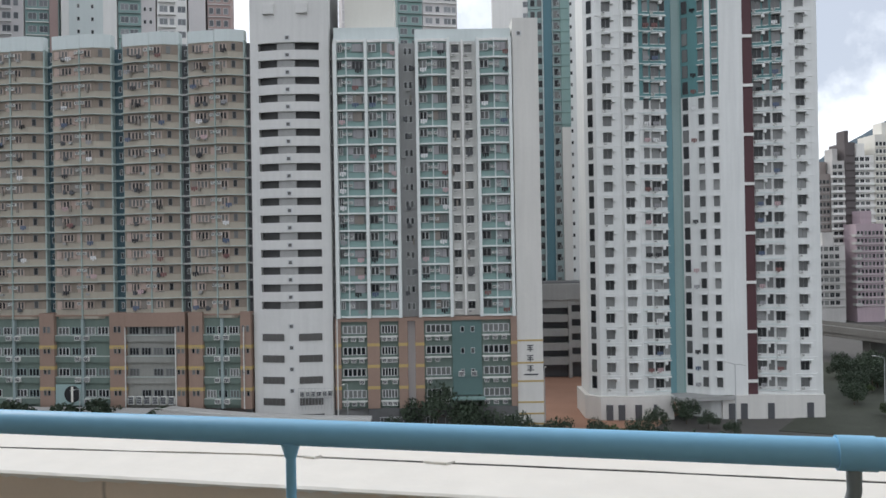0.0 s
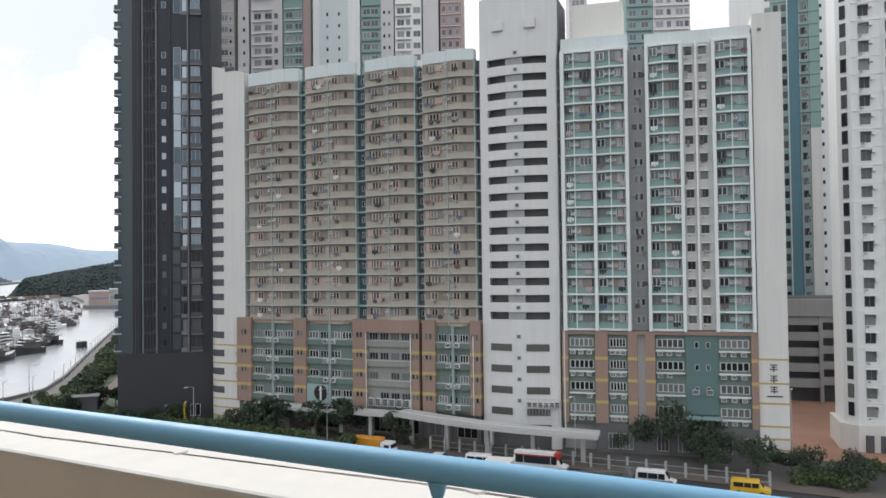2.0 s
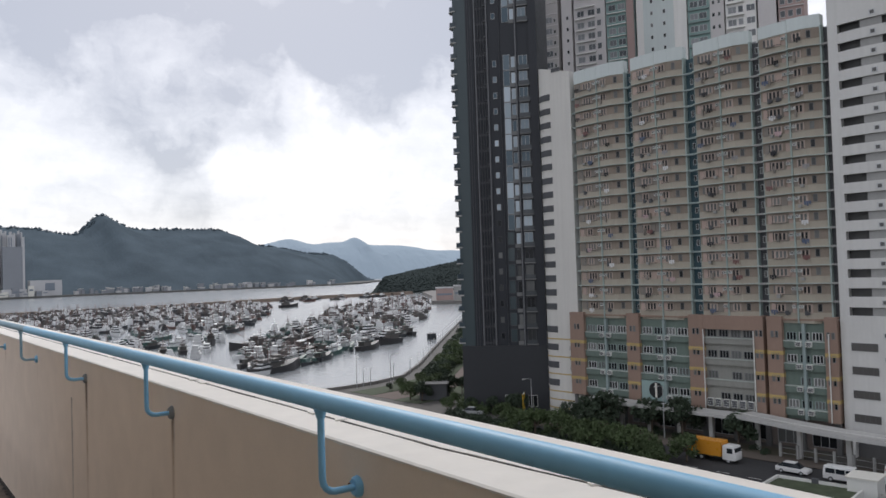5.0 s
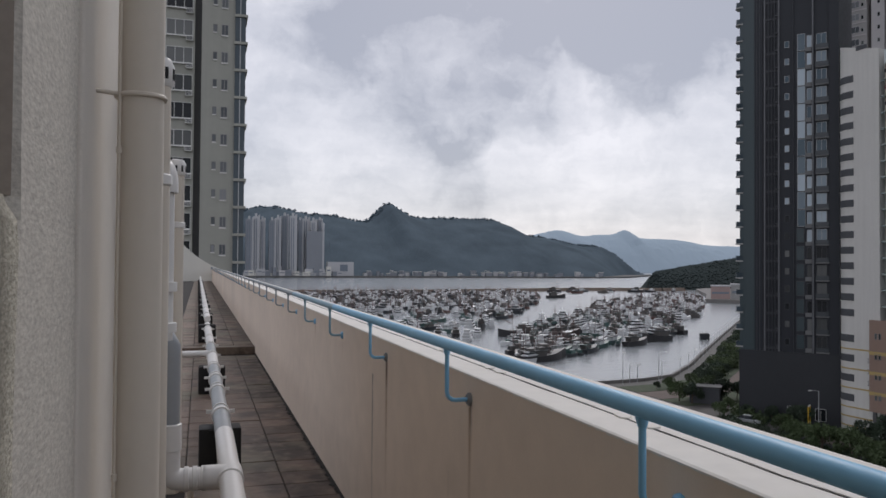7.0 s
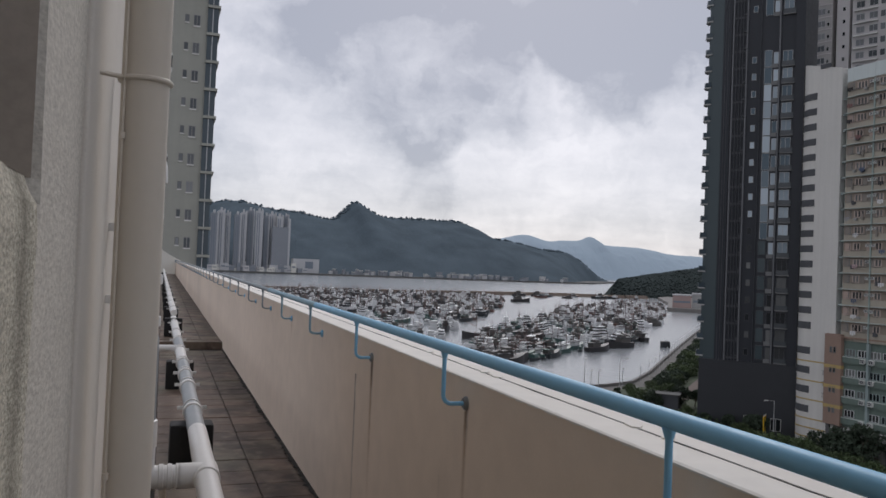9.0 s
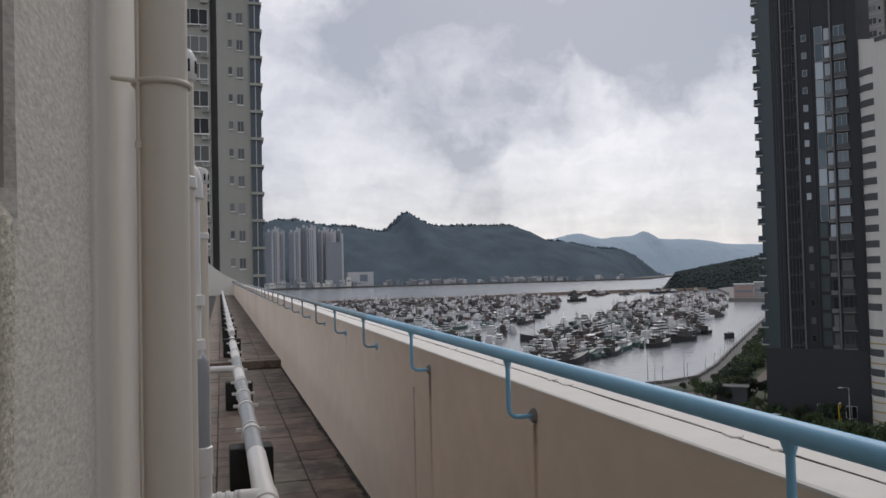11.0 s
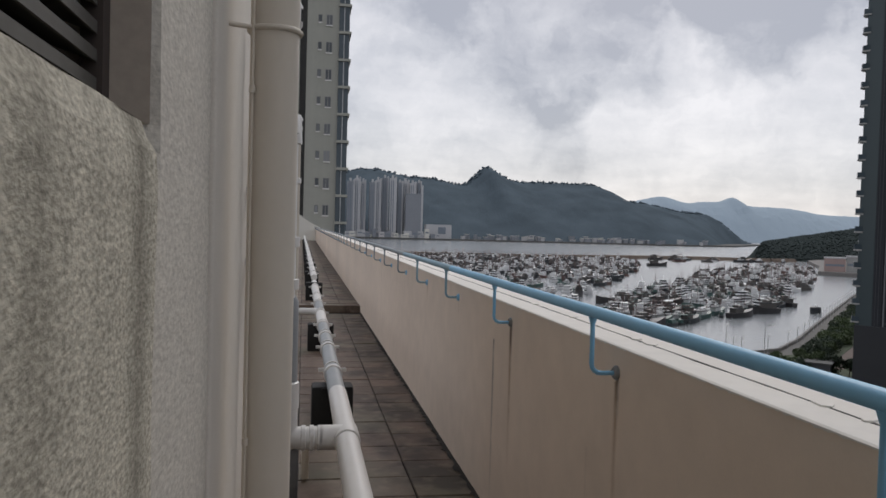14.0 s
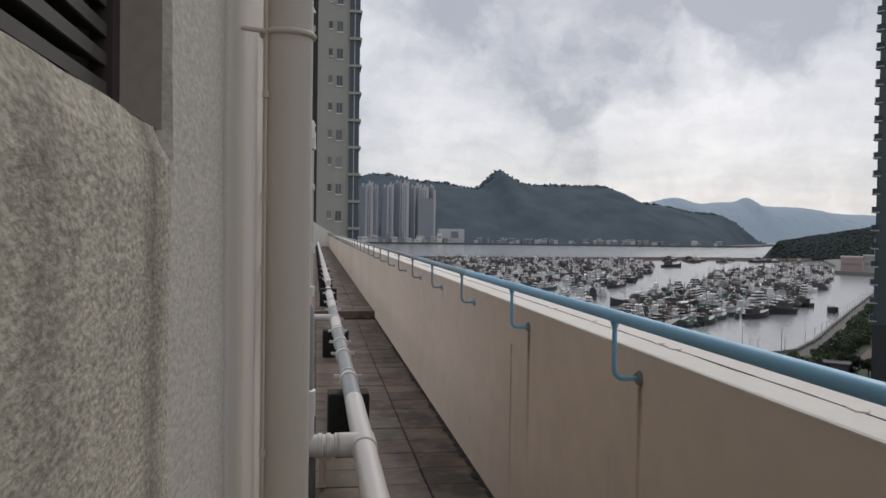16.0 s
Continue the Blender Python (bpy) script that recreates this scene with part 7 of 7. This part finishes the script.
make_lamp(pose(110.2, 171.0, 0, 0, 0, 0), 7.0, 1.8, "grey street lamp on the promenade")
bollard = make_lamp(pose(103.5, 170.0, 0), 4.2, 0.15, "short promenade lamp post by the seawall", False, "promenade lamps")
k = 0
for (ax, ay), (bx, by) in zip(shore[2:-3], shore[3:-2]):
    n = max(1, int(math.hypot(bx - ax, by - ay) / 10))
    for i in range(n):
        f = (i + 0.5) / n
        copy_thing(bollard, pose(ax + (bx - ax) * f + 0.8, ay + (by - ay) * f - 0.9, 0, 0, 0, 30))
shed = thing("waterfront_shed", "dark low shed with a pale roof edge by the slip road", "shed", pose(104.0, 143.0, 0, 0, 0, 48))
part("wall", rounded(Geo().box(-4.5, 4.5, -3, 3, 0, 3.4), 0.1), DARKGREY, shed)
part("roof", rounded(Geo().box(-4.8, 4.8, -3.3, 3.3, 3.4, 3.65), 0.05), SLOTGREY, shed)
part("door", Geo().box(1.0, 3.4, -3.06, -2.98, 0.0, 2.5), ACWHITE, shed)
goal = thing("sign_gantry", "yellow and white steel frame beside the dark podium", "gantry", pose(100.5, 110.0, 0, 0, 0, 40))
part("frame_post", Geo().tube([(0, 0, 0), (0, 0, 4.6)], 0.09, 8), PAINT["yellow"], goal)
part("frame_post", Geo().tube([(2.2, 0, 0), (2.2, 0, 4.6)], 0.09, 8), PAINT["yellow"], goal)
part("frame_beam", Geo().tube([(0, 0, 4.6), (2.2, 0, 4.6)], 0.09, 8), PAINT["white"], goal)

# ---- boats in the typhoon shelter ----
BOATHULL = {n: mat("hull_" + n, c, 0.5, 0.15, 0.6, rand=0.3) for n, c in (("white", (0.68, 0.685, 0.685)), ("dark", (0.035, 0.04, 0.045)), ("red", (0.12, 0.065, 0.055)), ("brown", (0.05, 0.048, 0.05)), ("green", (0.05, 0.10, 0.09)), ("wood", (0.105, 0.098, 0.092)))}


def hull_geo(length, beam, free, sheer=0.5):
    g, n = Geo(), 10
    rows = []
    for i in range(n + 1):
        u = i / n
        w = beam / 2 * (0.82 + 0.18 * math.sin(math.pi * min(1, u * 1.3))) * (1 - max(0.0, (u - 0.6) / 0.4) ** 2.2)
        w = max(w, 0.03)
        z = free * (1 + sheer * u**2.5)
        x = (u - 0.5) * length
        rows.append([(x, -w, z), (x, -w * 0.8, -0.5), (x, w * 0.8, -0.5), (x, w, z), ])
    for ring_ in rows:
        g.v += ring_
    for i in range(n):
        for j in range(4):
            a, b = 4 * i + j, 4 * i + (j + 1) % 4
            g.f.append((a, b, b + 4, a + 4))
            g.m.append(0)
    g.f += [(3, 2, 1, 0), (4 * n, 4 * n + 1, 4 * n + 2, 4 * n + 3)]
    g.m += [0, 0]
    return g


def make_yacht(at, length, label, decks=2):
    t = thing("motor_yacht", label, "boat", at, "moored boats")
    b = length * 0.27
    part("hull", hull_geo(length, b, length * 0.08), BOATHULL["white"], t)
    z, up, bands = length * 0.08, Geo(), Geo()
    for k in range(decks):
        l0, l1 = -length * (0.40 - 0.05 * k), length * (0.20 - 0.10 * k)
        w, h = b * (0.42 - 0.06 * k), length * 0.075
        up.prism([(l0, -w), (l1, -w * 0.8), (l1, w * 0.8), (l0, w)], z - 0.1, z + h, 0, [(l0, -w), (l1 - h, -w * 0.7), (l1 - h, w * 0.7), (l0, w)])
        up.prism([(l0 - 0.5, -w * 1.08), (l1 - h * 0.8, -w * 0.9), (l1 - h * 0.8, w * 0.9), (l0 - 0.5, w * 1.08)], z + h, z + h + 0.14)
        bands.prism([(l0 + 0.3, -w - 0.03), (l1 - 0.4, -w * 0.82 - 0.03), (l1 - 0.4, w * 0.82 + 0.03), (l0 + 0.3, w + 0.03)], z + h * 0.30, z + h * 0.82)
        z += h + 0.12
    up.tube([(-length * 0.15, 0, z - 0.2), (-length * 0.2, 0, z + length * 0.16)], 0.06, 6)
    cab = part("superstructure", up, BOATHULL["white"], t)
    part("window_band", bands, CARGLASS, cab)
    return t


def make_trawler(at, length, hull, label):
    t = thing("fishing_boat", label, "boat", at, "moored boats")
    b = length * 0.28
    part("hull", hull_geo(length, b, length * 0.10, 0.9), BOATHULL[hull], t)
    z = length * 0.10
    part("wheelhouse", Geo().box(-length * 0.36, -length * 0.02, -b * 0.33, b * 0.33, z - 0.4, z + length * 0.11).box(-length * 0.22, -length * 0.05, -b * 0.25, b * 0.25, z + length * 0.11, z + length * 0.19), BOATHULL["wood" if hull != "green" else "white"], t)
    part("awning", Geo().box(-length * 0.45, length * 0.02, -b * 0.42, b * 0.42, z + length * 0.115, z + length * 0.13), BOATHULL["green" if hull == "dark" else "dark"], t)
    rig = Geo()
    for x, h in ((0.12, 0.5), (-0.3, 0.38)):
        rig.tube([(length * x, 0, z - 0.3), (length * x, 0, z + length * h)], 0.09, 6)
    rig.tube([(length * 0.12, 0, z + length * 0.2), (length * 0.42, b * 0.3, z + length * 0.34)], 0.07, 6)
    rig.tube([(length * 0.12, 0, z + length * 0.2), (length * 0.38, -b * 0.4, z + length * 0.3)], 0.07, 6)
    rig.tube([(length * 0.12, 0, z + length * 0.37), (-length * 0.3, 0, z + length * 0.36)], 0.04, 5)
    part("rigging", rig, BOATHULL["red"], t, "rust-red masts and booms")
    return t


def make_sampan(at, label):
    t = thing("sampan", label, "boat", at, "moored boats")
    part("hull", hull_geo(8.0, 2.4, 0.7, 0.6), BOATHULL["dark"], t)
    part("awning", Geo().prism([(-2.6, -1.0), (1.4, -1.0), (1.4, 1.0), (-2.6, 1.0)], 0.6, 2.1, 0, [(-2.6, -0.6), (1.4, -0.6), (1.4, 0.6), (-2.6, 0.6)]), BOATHULL["green"], t)
    return t


W0 = WATER_Z + 0.35
yachts = [make_yacht(pose(150, 300, W0, 0, 0, 40), 13, "white two-deck motor yacht at its mooring"), make_yacht(pose(172, 316, W0, 0, 0, 40), 16, "large white three-deck motor yacht at its mooring", 3), make_yacht(pose(160, 290, W0, 0, 0, 35), 9, "small white cabin cruiser at its mooring", 1)]
trawlers = [make_trawler(pose(128, 262, W0, 0, 0, 60), 15, "dark", "dark-hulled wooden fishing boat with red masts"), make_trawler(pose(122, 250, W0, 0, 0, 30), 13, "green", "green-hulled fishing boat with a white bridge"), make_trawler(pose(138, 276, W0, 0, 0, 20), 17, "brown", "brown-hulled fishing trawler with booms")]
samp = make_sampan(pose(133, 252, W0, 0, 0, 50), "small dark sampan with a green awning")


def inside(x, y, poly):
    hit, n = False, len(poly)
    for i in range(n):
        (ax, ay), (bx, by) = poly[i], poly[i - 1]
        if (ay > y) != (by > y) and x < (bx - ax) * (y - ay) / (by - ay) + ax:
            hit = not hit
    return hit


def moor(poly, count, kinds, gap, seed, heading):
    rr, put_at, tries = random.Random(seed), [], 0
    xs, ys = [p[0] for p in poly], [p[1] for p in poly]
    while len(put_at) < count and tries < count * 60:
        tries += 1
        x, y = rr.uniform(min(xs), max(xs)), rr.uniform(min(ys), max(ys))
        near = gap * (0.75 + y / 1200)
        if inside(x, y, poly) and all((x - a) ** 2 + (y - b) ** 2 > near * near for a, b in put_at):
            put_at.append((x, y))
            copy_thing(rr.choice(kinds), pose(x, y, W0, 0, 0, heading + rr.gauss(0, 22) + (180 if rr.random() < 0.4 else 0)) @ Matrix.Scale(rr.uniform(0.68, 1.05), 4))


far_boats = Geo()


def far_boat(x, y, turn, size, rr):
    """One of the many boats too far to pick apart: hull, cabin, awning and mast."""
    m = pose(x, y, W0, 0, 0, turn)
    h = hull_geo(13 * size, 3.6 * size, 1.3 * size, 0.7)
    kind = rr.choice((0, 0, 1, 1, 1, 3, 2))
    h.m = [kind] * len(h.m)
    up = 0 if rr.random() < 0.5 else rr.choice((1, 3, 3))
    h.box(-4.6 * size, 1.2 * size, -1.2 * size, 1.2 * size, 1.2 * size, 2.5 * size, up)
    h.box(-4.8 * size, 0.6 * size, -1.4 * size, 1.4 * size, 2.5 * size, 2.7 * size, rr.choice((1, 3, 0, 0)))
    h.box(-3.0 * size, 0.0, -0.9 * size, 0.9 * size, 2.7 * size, 3.7 * size, up)
    h.tube([(1.5 * size, 0, 1.0), (1.5 * size, 0, 7.6 * size)], 0.13, 5, 2)
    h.tube([(-4.4 * size, 0, 1.0), (-4.4 * size, 0, 5.0 * size)], 0.07, 5, 2)
    n = len(far_boats.v)
    far_boats.v += [tuple(m @ Vector(v)) for v in h.v]
    far_boats.f += [tuple(n + k for k in f) for f in h.f]
    far_boats.m += h.m


def moor_far(poly, count, gap, seed, heading):
    rr, done, tries = random.Random(seed), [], 0
    xs, ys = [p[0] for p in poly], [p[1] for p in poly]
    while len(done) < count and tries < count * 60:
        tries += 1
        x, y = rr.uniform(min(xs), max(xs)), rr.uniform(min(ys), max(ys))
        if inside(x, y, poly) and all((x - a) ** 2 + (y - b) ** 2 > gap * gap for a, b in done):
            done.append((x, y))
            far_boat(x, y, heading + rr.gauss(0, 25) + (180 if rr.random() < 0.4 else 0), rr.uniform(0.8, 1.3), rr)


main_pool = [(98, 228), (114, 236), (136, 254), (167, 273), (192, 292), (225, 332), (262, 386), (228, 440), (194, 412), (142, 340), (114, 277)]
moor(main_pool, 165, yachts * 2 + trawlers * 2 + [samp, samp, yachts[2]], 7.8, 31, 45)
moor([(98, 228), (118, 238), (140, 262), (128, 292), (110, 270)], 18, trawlers + [samp], 7.5, 32, 35)
west_pool = [(85, 305), (108, 300), (138, 362), (174, 430), (150, 470), (60, 470), (60, 380)]
moor(west_pool, 75, trawlers * 2 + yachts * 2 + [samp], 9.0, 33, 75)
moor_far([(262, 386), (307, 430), (376, 522), (463, 655), (470, 720), (388, 640), (292, 540), (228, 440)], 170, 8.5, 41, 45)
moor_far([(60, 470), (150, 470), (174, 430), (196, 468), (268, 595), (345, 770), (340, 820), (130, 822), (40, 640)], 420, 9.0, 42, 75)
moor_far([(-60, 700), (140, 760), (300, 800), (370, 815), (120, 822), (-60, 830)], 110, 11.0, 43, 85)
moor_far([(410, 800), (560, 830), (560, 850), (400, 850)], 9, 20.0, 44, 10)
tagged(part("moored_boats", far_boats, [BOATHULL["white"], BOATHULL["dark"], BOATHULL["red"], BOATHULL["wood"]]), "crowd of distant white and dark boats at their moorings", "boats", "", "stuff")
for x, y, h in ((402, 845, 20), (430, 850, 15), (505, 830, 10), (330, 690, 10)):
    copy_thing(trawlers[2], pose(x, y, W0, 0, 0, h) @ Matrix.Scale(1.25, 4))
buoy = thing("mooring_buoy", "dark drum-shaped mooring buoy afloat in the basin", "buoy", pose(207.5, 287.5, WATER_Z))
part("drum", Geo().tube([(0, 0, -0.6), (0, 0, -0.3), (0, 0, 2.4), (0, 0, 2.7)], [1.8, 2.1, 2.1, 1.7], 18), BOATHULL["dark"], buoy, smooth=True)
part("ring", Geo().tube([(0, 0, 2.7), (0, 0, 3.3)], 0.3, 10), STEEL, buoy)

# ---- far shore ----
# these three colours hold the haze over the far shore
FARPALE = mat("hazed_pale_block", (0.50, 0.50, 0.51), 0.9, 0.08, 0.02)
FARGREY = mat("hazed_grey_block", (0.265, 0.28, 0.305), 0.9, 0.08, 0.02)
FARWIN = mat("hazed_window_band", (0.20, 0.23, 0.27), 0.8, 0.1, 0.02)
setting("ground_far_shore", Geo().prism([(-600, 1790), (300, 1785), (620, 1800), (960, 1806), (1100, 1850), (1400, 2220), (1440, 2300), (-600, 2300)], -6, 1.5), mat("far_shore_rock", (0.12, 0.12, 0.115), 0.95, 0.3, 0.05), "low rocky far shore below the hill", "ground")
for i, (x, w, h, pale) in enumerate(((98, 16, 132, 0), (115, 14, 139, 1), (131, 11, 133, 1), (150, 14, 131, 0), (165, 12, 137, 1), (180, 15, 143, 0), (197, 15, 142, 1), (216, 12, 133, 0), (228, 16, 137, 1), (244, 14, 132, 1), (262, 10, 134, 0), (70, 18, 136, 1), (48, 18, 130, 0))):
    b = thing("distant_tower", "hazy grey residential tower on the far shore", "tower block", pose(x, 1815 + 9 * (i % 3), 0), "far towers")
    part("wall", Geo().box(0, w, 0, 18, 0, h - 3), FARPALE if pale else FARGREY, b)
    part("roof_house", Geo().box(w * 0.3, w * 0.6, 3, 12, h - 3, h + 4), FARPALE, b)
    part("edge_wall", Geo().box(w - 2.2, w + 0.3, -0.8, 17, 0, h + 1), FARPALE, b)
    for k in range(2):
        part("window_strip", Geo().box(w * (0.14 + 0.3 * k), w * (0.26 + 0.3 * k), -0.5, 0, 14, h - 8), FARWIN, b)
slab_b = thing("distant_tower", "broad dark glazed block on the far shore", "tower block", pose(233, 1802, 0), "far towers")
part("wall", Geo().box(0, 36, 0, 14, 0, 104), FARGREY, slab_b)
part("edge_wall", Geo().box(36, 40, -1, 14, 0, 124), FARPALE, slab_b)
part("podium", Geo().box(-4, 42, -6, 14, 0, 17), FARPALE, slab_b)
hall = thing("distant_hall", "pale box-shaped hall with a dark opening on the far shore", "building", pose(282, 1800, 0), "far buildings")
part("wall", Geo().box(0, 60, 0, 30, 0, 34), FARPALE, hall)
part("opening", Geo().box(28, 46, -0.6, 0.2, 12, 28), FARWIN, hall)
rr = random.Random(8)
for i in range(26):
    x, w, h = 84 + 8.6 * i + 5 * rr.random(), 7 + 10 * rr.random(), 7 + 17 * rr.random() ** 1.5
    hs = thing("waterfront_block", "low hazy waterfront block below the far towers", "building", pose(x, 1788 + 8 * rr.random(), 0), "far buildings")
    part("wall", Geo().box(0, w, 0, 9, 0, h), rr.choice((FARPALE, FARGREY, BLUSH, OFFWHITE, FARGREY)), hs)
    part("window_strip", Geo().box(w * 0.15, w * 0.85, -0.3, 0, h * 0.55, h * 0.7), FARWIN, hs)
for i in range(90):
    x = rr.choice((rr.uniform(90, 300), rr.gauss(470, 50), rr.uniform(390, 560), rr.uniform(672, 960), rr.gauss(760, 50), rr.uniform(560, 1000)))
    y = 1800 + 30 * rr.random()
    w, h = 5 + 9 * rr.random(), 2.5 + 4.0 * rr.random() * (4.0 if x < 320 else 1)
    z = 1.5 + (y - 1800) * 0.22
    hs = thing("village_house", rr.choice(("small pale shoreline house below the hill", "small grey waterfront house below the hill")), "house", pose(x, y, 0, 0, 0, rr.uniform(-15, 15)), "village houses")
    part("wall", Geo().box(0, w, 0, 8, 0, z + h), rr.choice((FARPALE, FARGREY, FARGREY)), hs)
    part("roof", Geo().box(-0.5, w + 0.5, -0.5, 8.5, z + h, z + h + 0.8), rr.choice((FARGREY, BLUSH, OFFWHITE)), hs)
setting("quay_far", Geo().prism([(422, 584), (446, 530), (560, 655), (600, 690), (760, 800), (700, 940), (600, 850), (500, 690)], -6, 0.6), SEAWALL, "far quay at the head of the basin", "quay")
for x, y, w, d, h, m in ((429, 586, 16, 14, 11.5, REDBROWN), (443, 577, 22, 14, 13, GREY), (520, 662, 12, 12, 26, BLUSH), (470, 566, 22, 14, 8, GREY), (495, 600, 26, 14, 7, FARPALE)):
    s = thing("waterfront_warehouse", "low waterfront building with a pale roof at the basin's head", "building", pose(x, y, 0, 0, 0, -37), "far buildings")
    part("wall", Geo().box(0, w, 0, d, 0, h), m, s)
    part("roof", Geo().box(-0.4, w + 0.4, -0.4, d + 0.4, h, h + 1.1), FARPALE, s)
    part("window_strip", Geo().box(1, w - 1, -0.12, 0, h * 0.45, h * 0.6), FARWIN, s)

# ---- the old town and the flyover beyond the white towers ----
FLYGREY = mat("stained_flyover_concrete", (0.155, 0.15, 0.14), 0.9, 0.2, 0.3, streak=0.3)
fly = thing("flyover", "stained grey concrete road flyover on piers", "flyover", pose(198, -60, 0, 0, 0, 28))
part("deck", rounded(Geo().box(-60, 90, -4.5, 4.5, 6.6, 8.2), 0.15), FLYGREY, fly)
part("parapet", Geo().box(-60, 90, -4.7, -4.4, 7.6, 9.2), FLYGREY, fly)
part("parapet", Geo().box(-60, 90, 4.4, 4.7, 7.6, 9.2), FLYGREY, fly)
pier_mesh = Geo().box(-1.2, 1.2, -2.2, 2.2, 0, 6.65).mesh("pier", FLYGREY)
for x in (-48, -22, 4, 30, 56, 82):
    part("pier", pier_mesh, None, fly, at=pose(x, 0, 0))
OLDBROWN = mat("weathered_brown_tile", (0.27, 0.235, 0.22), 0.85, 0.15, 0.3, streak=0.2)
OLDDARK = mat("dark_brown_slab", (0.12, 0.105, 0.105), 0.8, 0.15, 0.3)
OLDPALE = mat("weathered_pale_render", (0.47, 0.455, 0.44), 0.85, 0.15, 0.3, streak=0.25)
OLDPINK = mat("faded_pink_render", (0.42, 0.335, 0.365), 0.85, 0.12, 0.3, streak=0.2)
OW = window_mesh(1.0, 1.5, 1, DARKFRAME, GLASS)
OW2 = window_mesh(1.6, 1.6, 2, DARKFRAME, GLASS)
old = ((330, -76.0, 6.2, 57, OLDBROWN, OW, OLDPALE, "brown old tower with pale ledges beyond the flyover"), (330, -81.0, 5.0, 62, OLDPALE, OW2, WHITE, "pale balconied old tower beyond the flyover"), (331, -86.0, 3.9, 69, OLDDARK, None, OLDDARK, "dark brown slab tower beyond the flyover"),
       (333, -89.6, 8.2, 64, WHITE, OW2, WHITE, "white tower with rounded balconies beyond the flyover"), (322, -87.0, 10.5, 37, OLDPINK, OW, OLDPALE, "pink block with stepped balconies beyond the flyover"), (334, -97.5, 14, 72, OFFWHITE, OW, OFFWHITE, "cream tower beyond the flyover"),
       (318, -72.5, 10.5, 29, OLDPALE, OW2, OLDPALE, "low grey block beyond the flyover"))
for x, y, w, top, m, win, edge, label in old:
    step = 1.45 if win is OW else 2.1
    t = plain_tower(x, y, 14, w, 12, top, m, [(0.35 + step * k, -0.02, win) for k in range(int((w - 0.3) / step))] if win else [], 2.9, 6.0, top, label, fin=(0, w, 0.5, edge))
    if edge is WHITE:
        balc_m = Geo().prism([(-0.3, 0.2), (0.4, -0.9), (w * 0.5, -1.2), (w - 0.4, -0.9), (w + 0.3, 0.2)], 0, 0.95).mesh("balcony", WHITE)
        for f in range(int((top - 8) / 2.9)):
            put("balcony", balc_m, t, 0, 0, 6.0 + 2.9 * f)
    if m is OLDPINK:
        balc_m = Geo().prism([(-0.9, 1.5), (-0.7, -0.6), (1.6, -1.0), (2.0, 0.2), (2.0, 1.5)], 0, 1.0).mesh("balcony", OLDPALE)
        for f in range(10):
            put("balcony", balc_m, t, 0, 0, 6.0 + 2.9 * f)
# earth coloured dark to hold the shade around the flyover and trees
setting("verge_tower", Geo().prism([(126, -46), (150, -74), (215, -78), (208, -47), (150, -33), (130, -24)], 0.0, 0.10), mat("shaded_planted_earth", (0.05, 0.055, 0.04), 0.95, 0.3, 0.6), "dark planted ground beside the flyover", "verge")
for i in range(22):
    k = r.random()
    copy_thing(broad if i % 3 else fresh, pose(134 + 70 * k + 5 * r.random(), -33 - 18 * k - 14 * r.random(), 0.08, 0, 0, 360 * r.random()) @ Matrix.Scale(0.42 + 0.25 * r.random(), 4))
setting("verge_flyover", Geo().prism([(280, -60), (310, -75), (312, -58), (290, -45)], 0, 3.0, 0, [(286, -62), (306, -70), (307, -60), (292, -52)]), LEAFLIGHT, "grassy slope beyond the flyover", "verge")

# ---- floor tiles of the terrace, each a piece of its own ----
def tile_mesh(w, d):
    g, b = Geo(), 0.004
    g.v = [(0, 0, 0), (w, 0, 0), (w, d, 0), (0, d, 0), (0, 0, 0.008), (w, 0, 0.008), (w, d, 0.008), (0, d, 0.008), (b, b, 0.012), (w - b, b, 0.012), (w - b, d - b, 0.012), (b, d - b, 0.012)]
    g.f = [(0, 1, 5, 4), (1, 2, 6, 5), (2, 3, 7, 6), (3, 0, 4, 7), (4, 5, 9, 8), (5, 6, 10, 9), (6, 7, 11, 10), (7, 4, 8, 11), (8, 9, 10, 11)]
    g.m = [0] * 9
    return g.mesh("tile", TILE)


PITCH, TW = 0.306, 0.298
cuts = [0.776, 0.470, 0.164, -0.142]
tile_plain = tile_mesh(TW, TW)
rt = random.Random(17)
far_tiles = Geo()
for row in range(-16, 196):
    yy = 0.02 + PITCH * row
    if yy + PITCH > FAR_Y or STEP_Y - 0.46 < yy < STEP_Y + 0.13:
        continue
    z = FLOOR_Z + (STEP_UP if yy > STEP_Y else 0.0)
    for c, x in enumerate(cuts):
        if c == 3 and yy < 4.7:
            continue
        if 2.2 < yy < 26:
            part("tile", tile_plain, None, terrace, at=pose(x + rt.uniform(-0.002, 0.002), yy + (0.01 if c else 0.0), z - 0.003 + rt.uniform(-0.0025, 0.0025), rt.uniform(-0.35, 0.35), rt.uniform(-0.35, 0.35), rt.uniform(-0.3, 0.3)))
        else:
            far_tiles.box(x, x + TW, yy, yy + TW, z - 0.002, z + 0.008)
tagged(part("tile_field", far_tiles, TILE, terrace), "", "", "", "stuff")
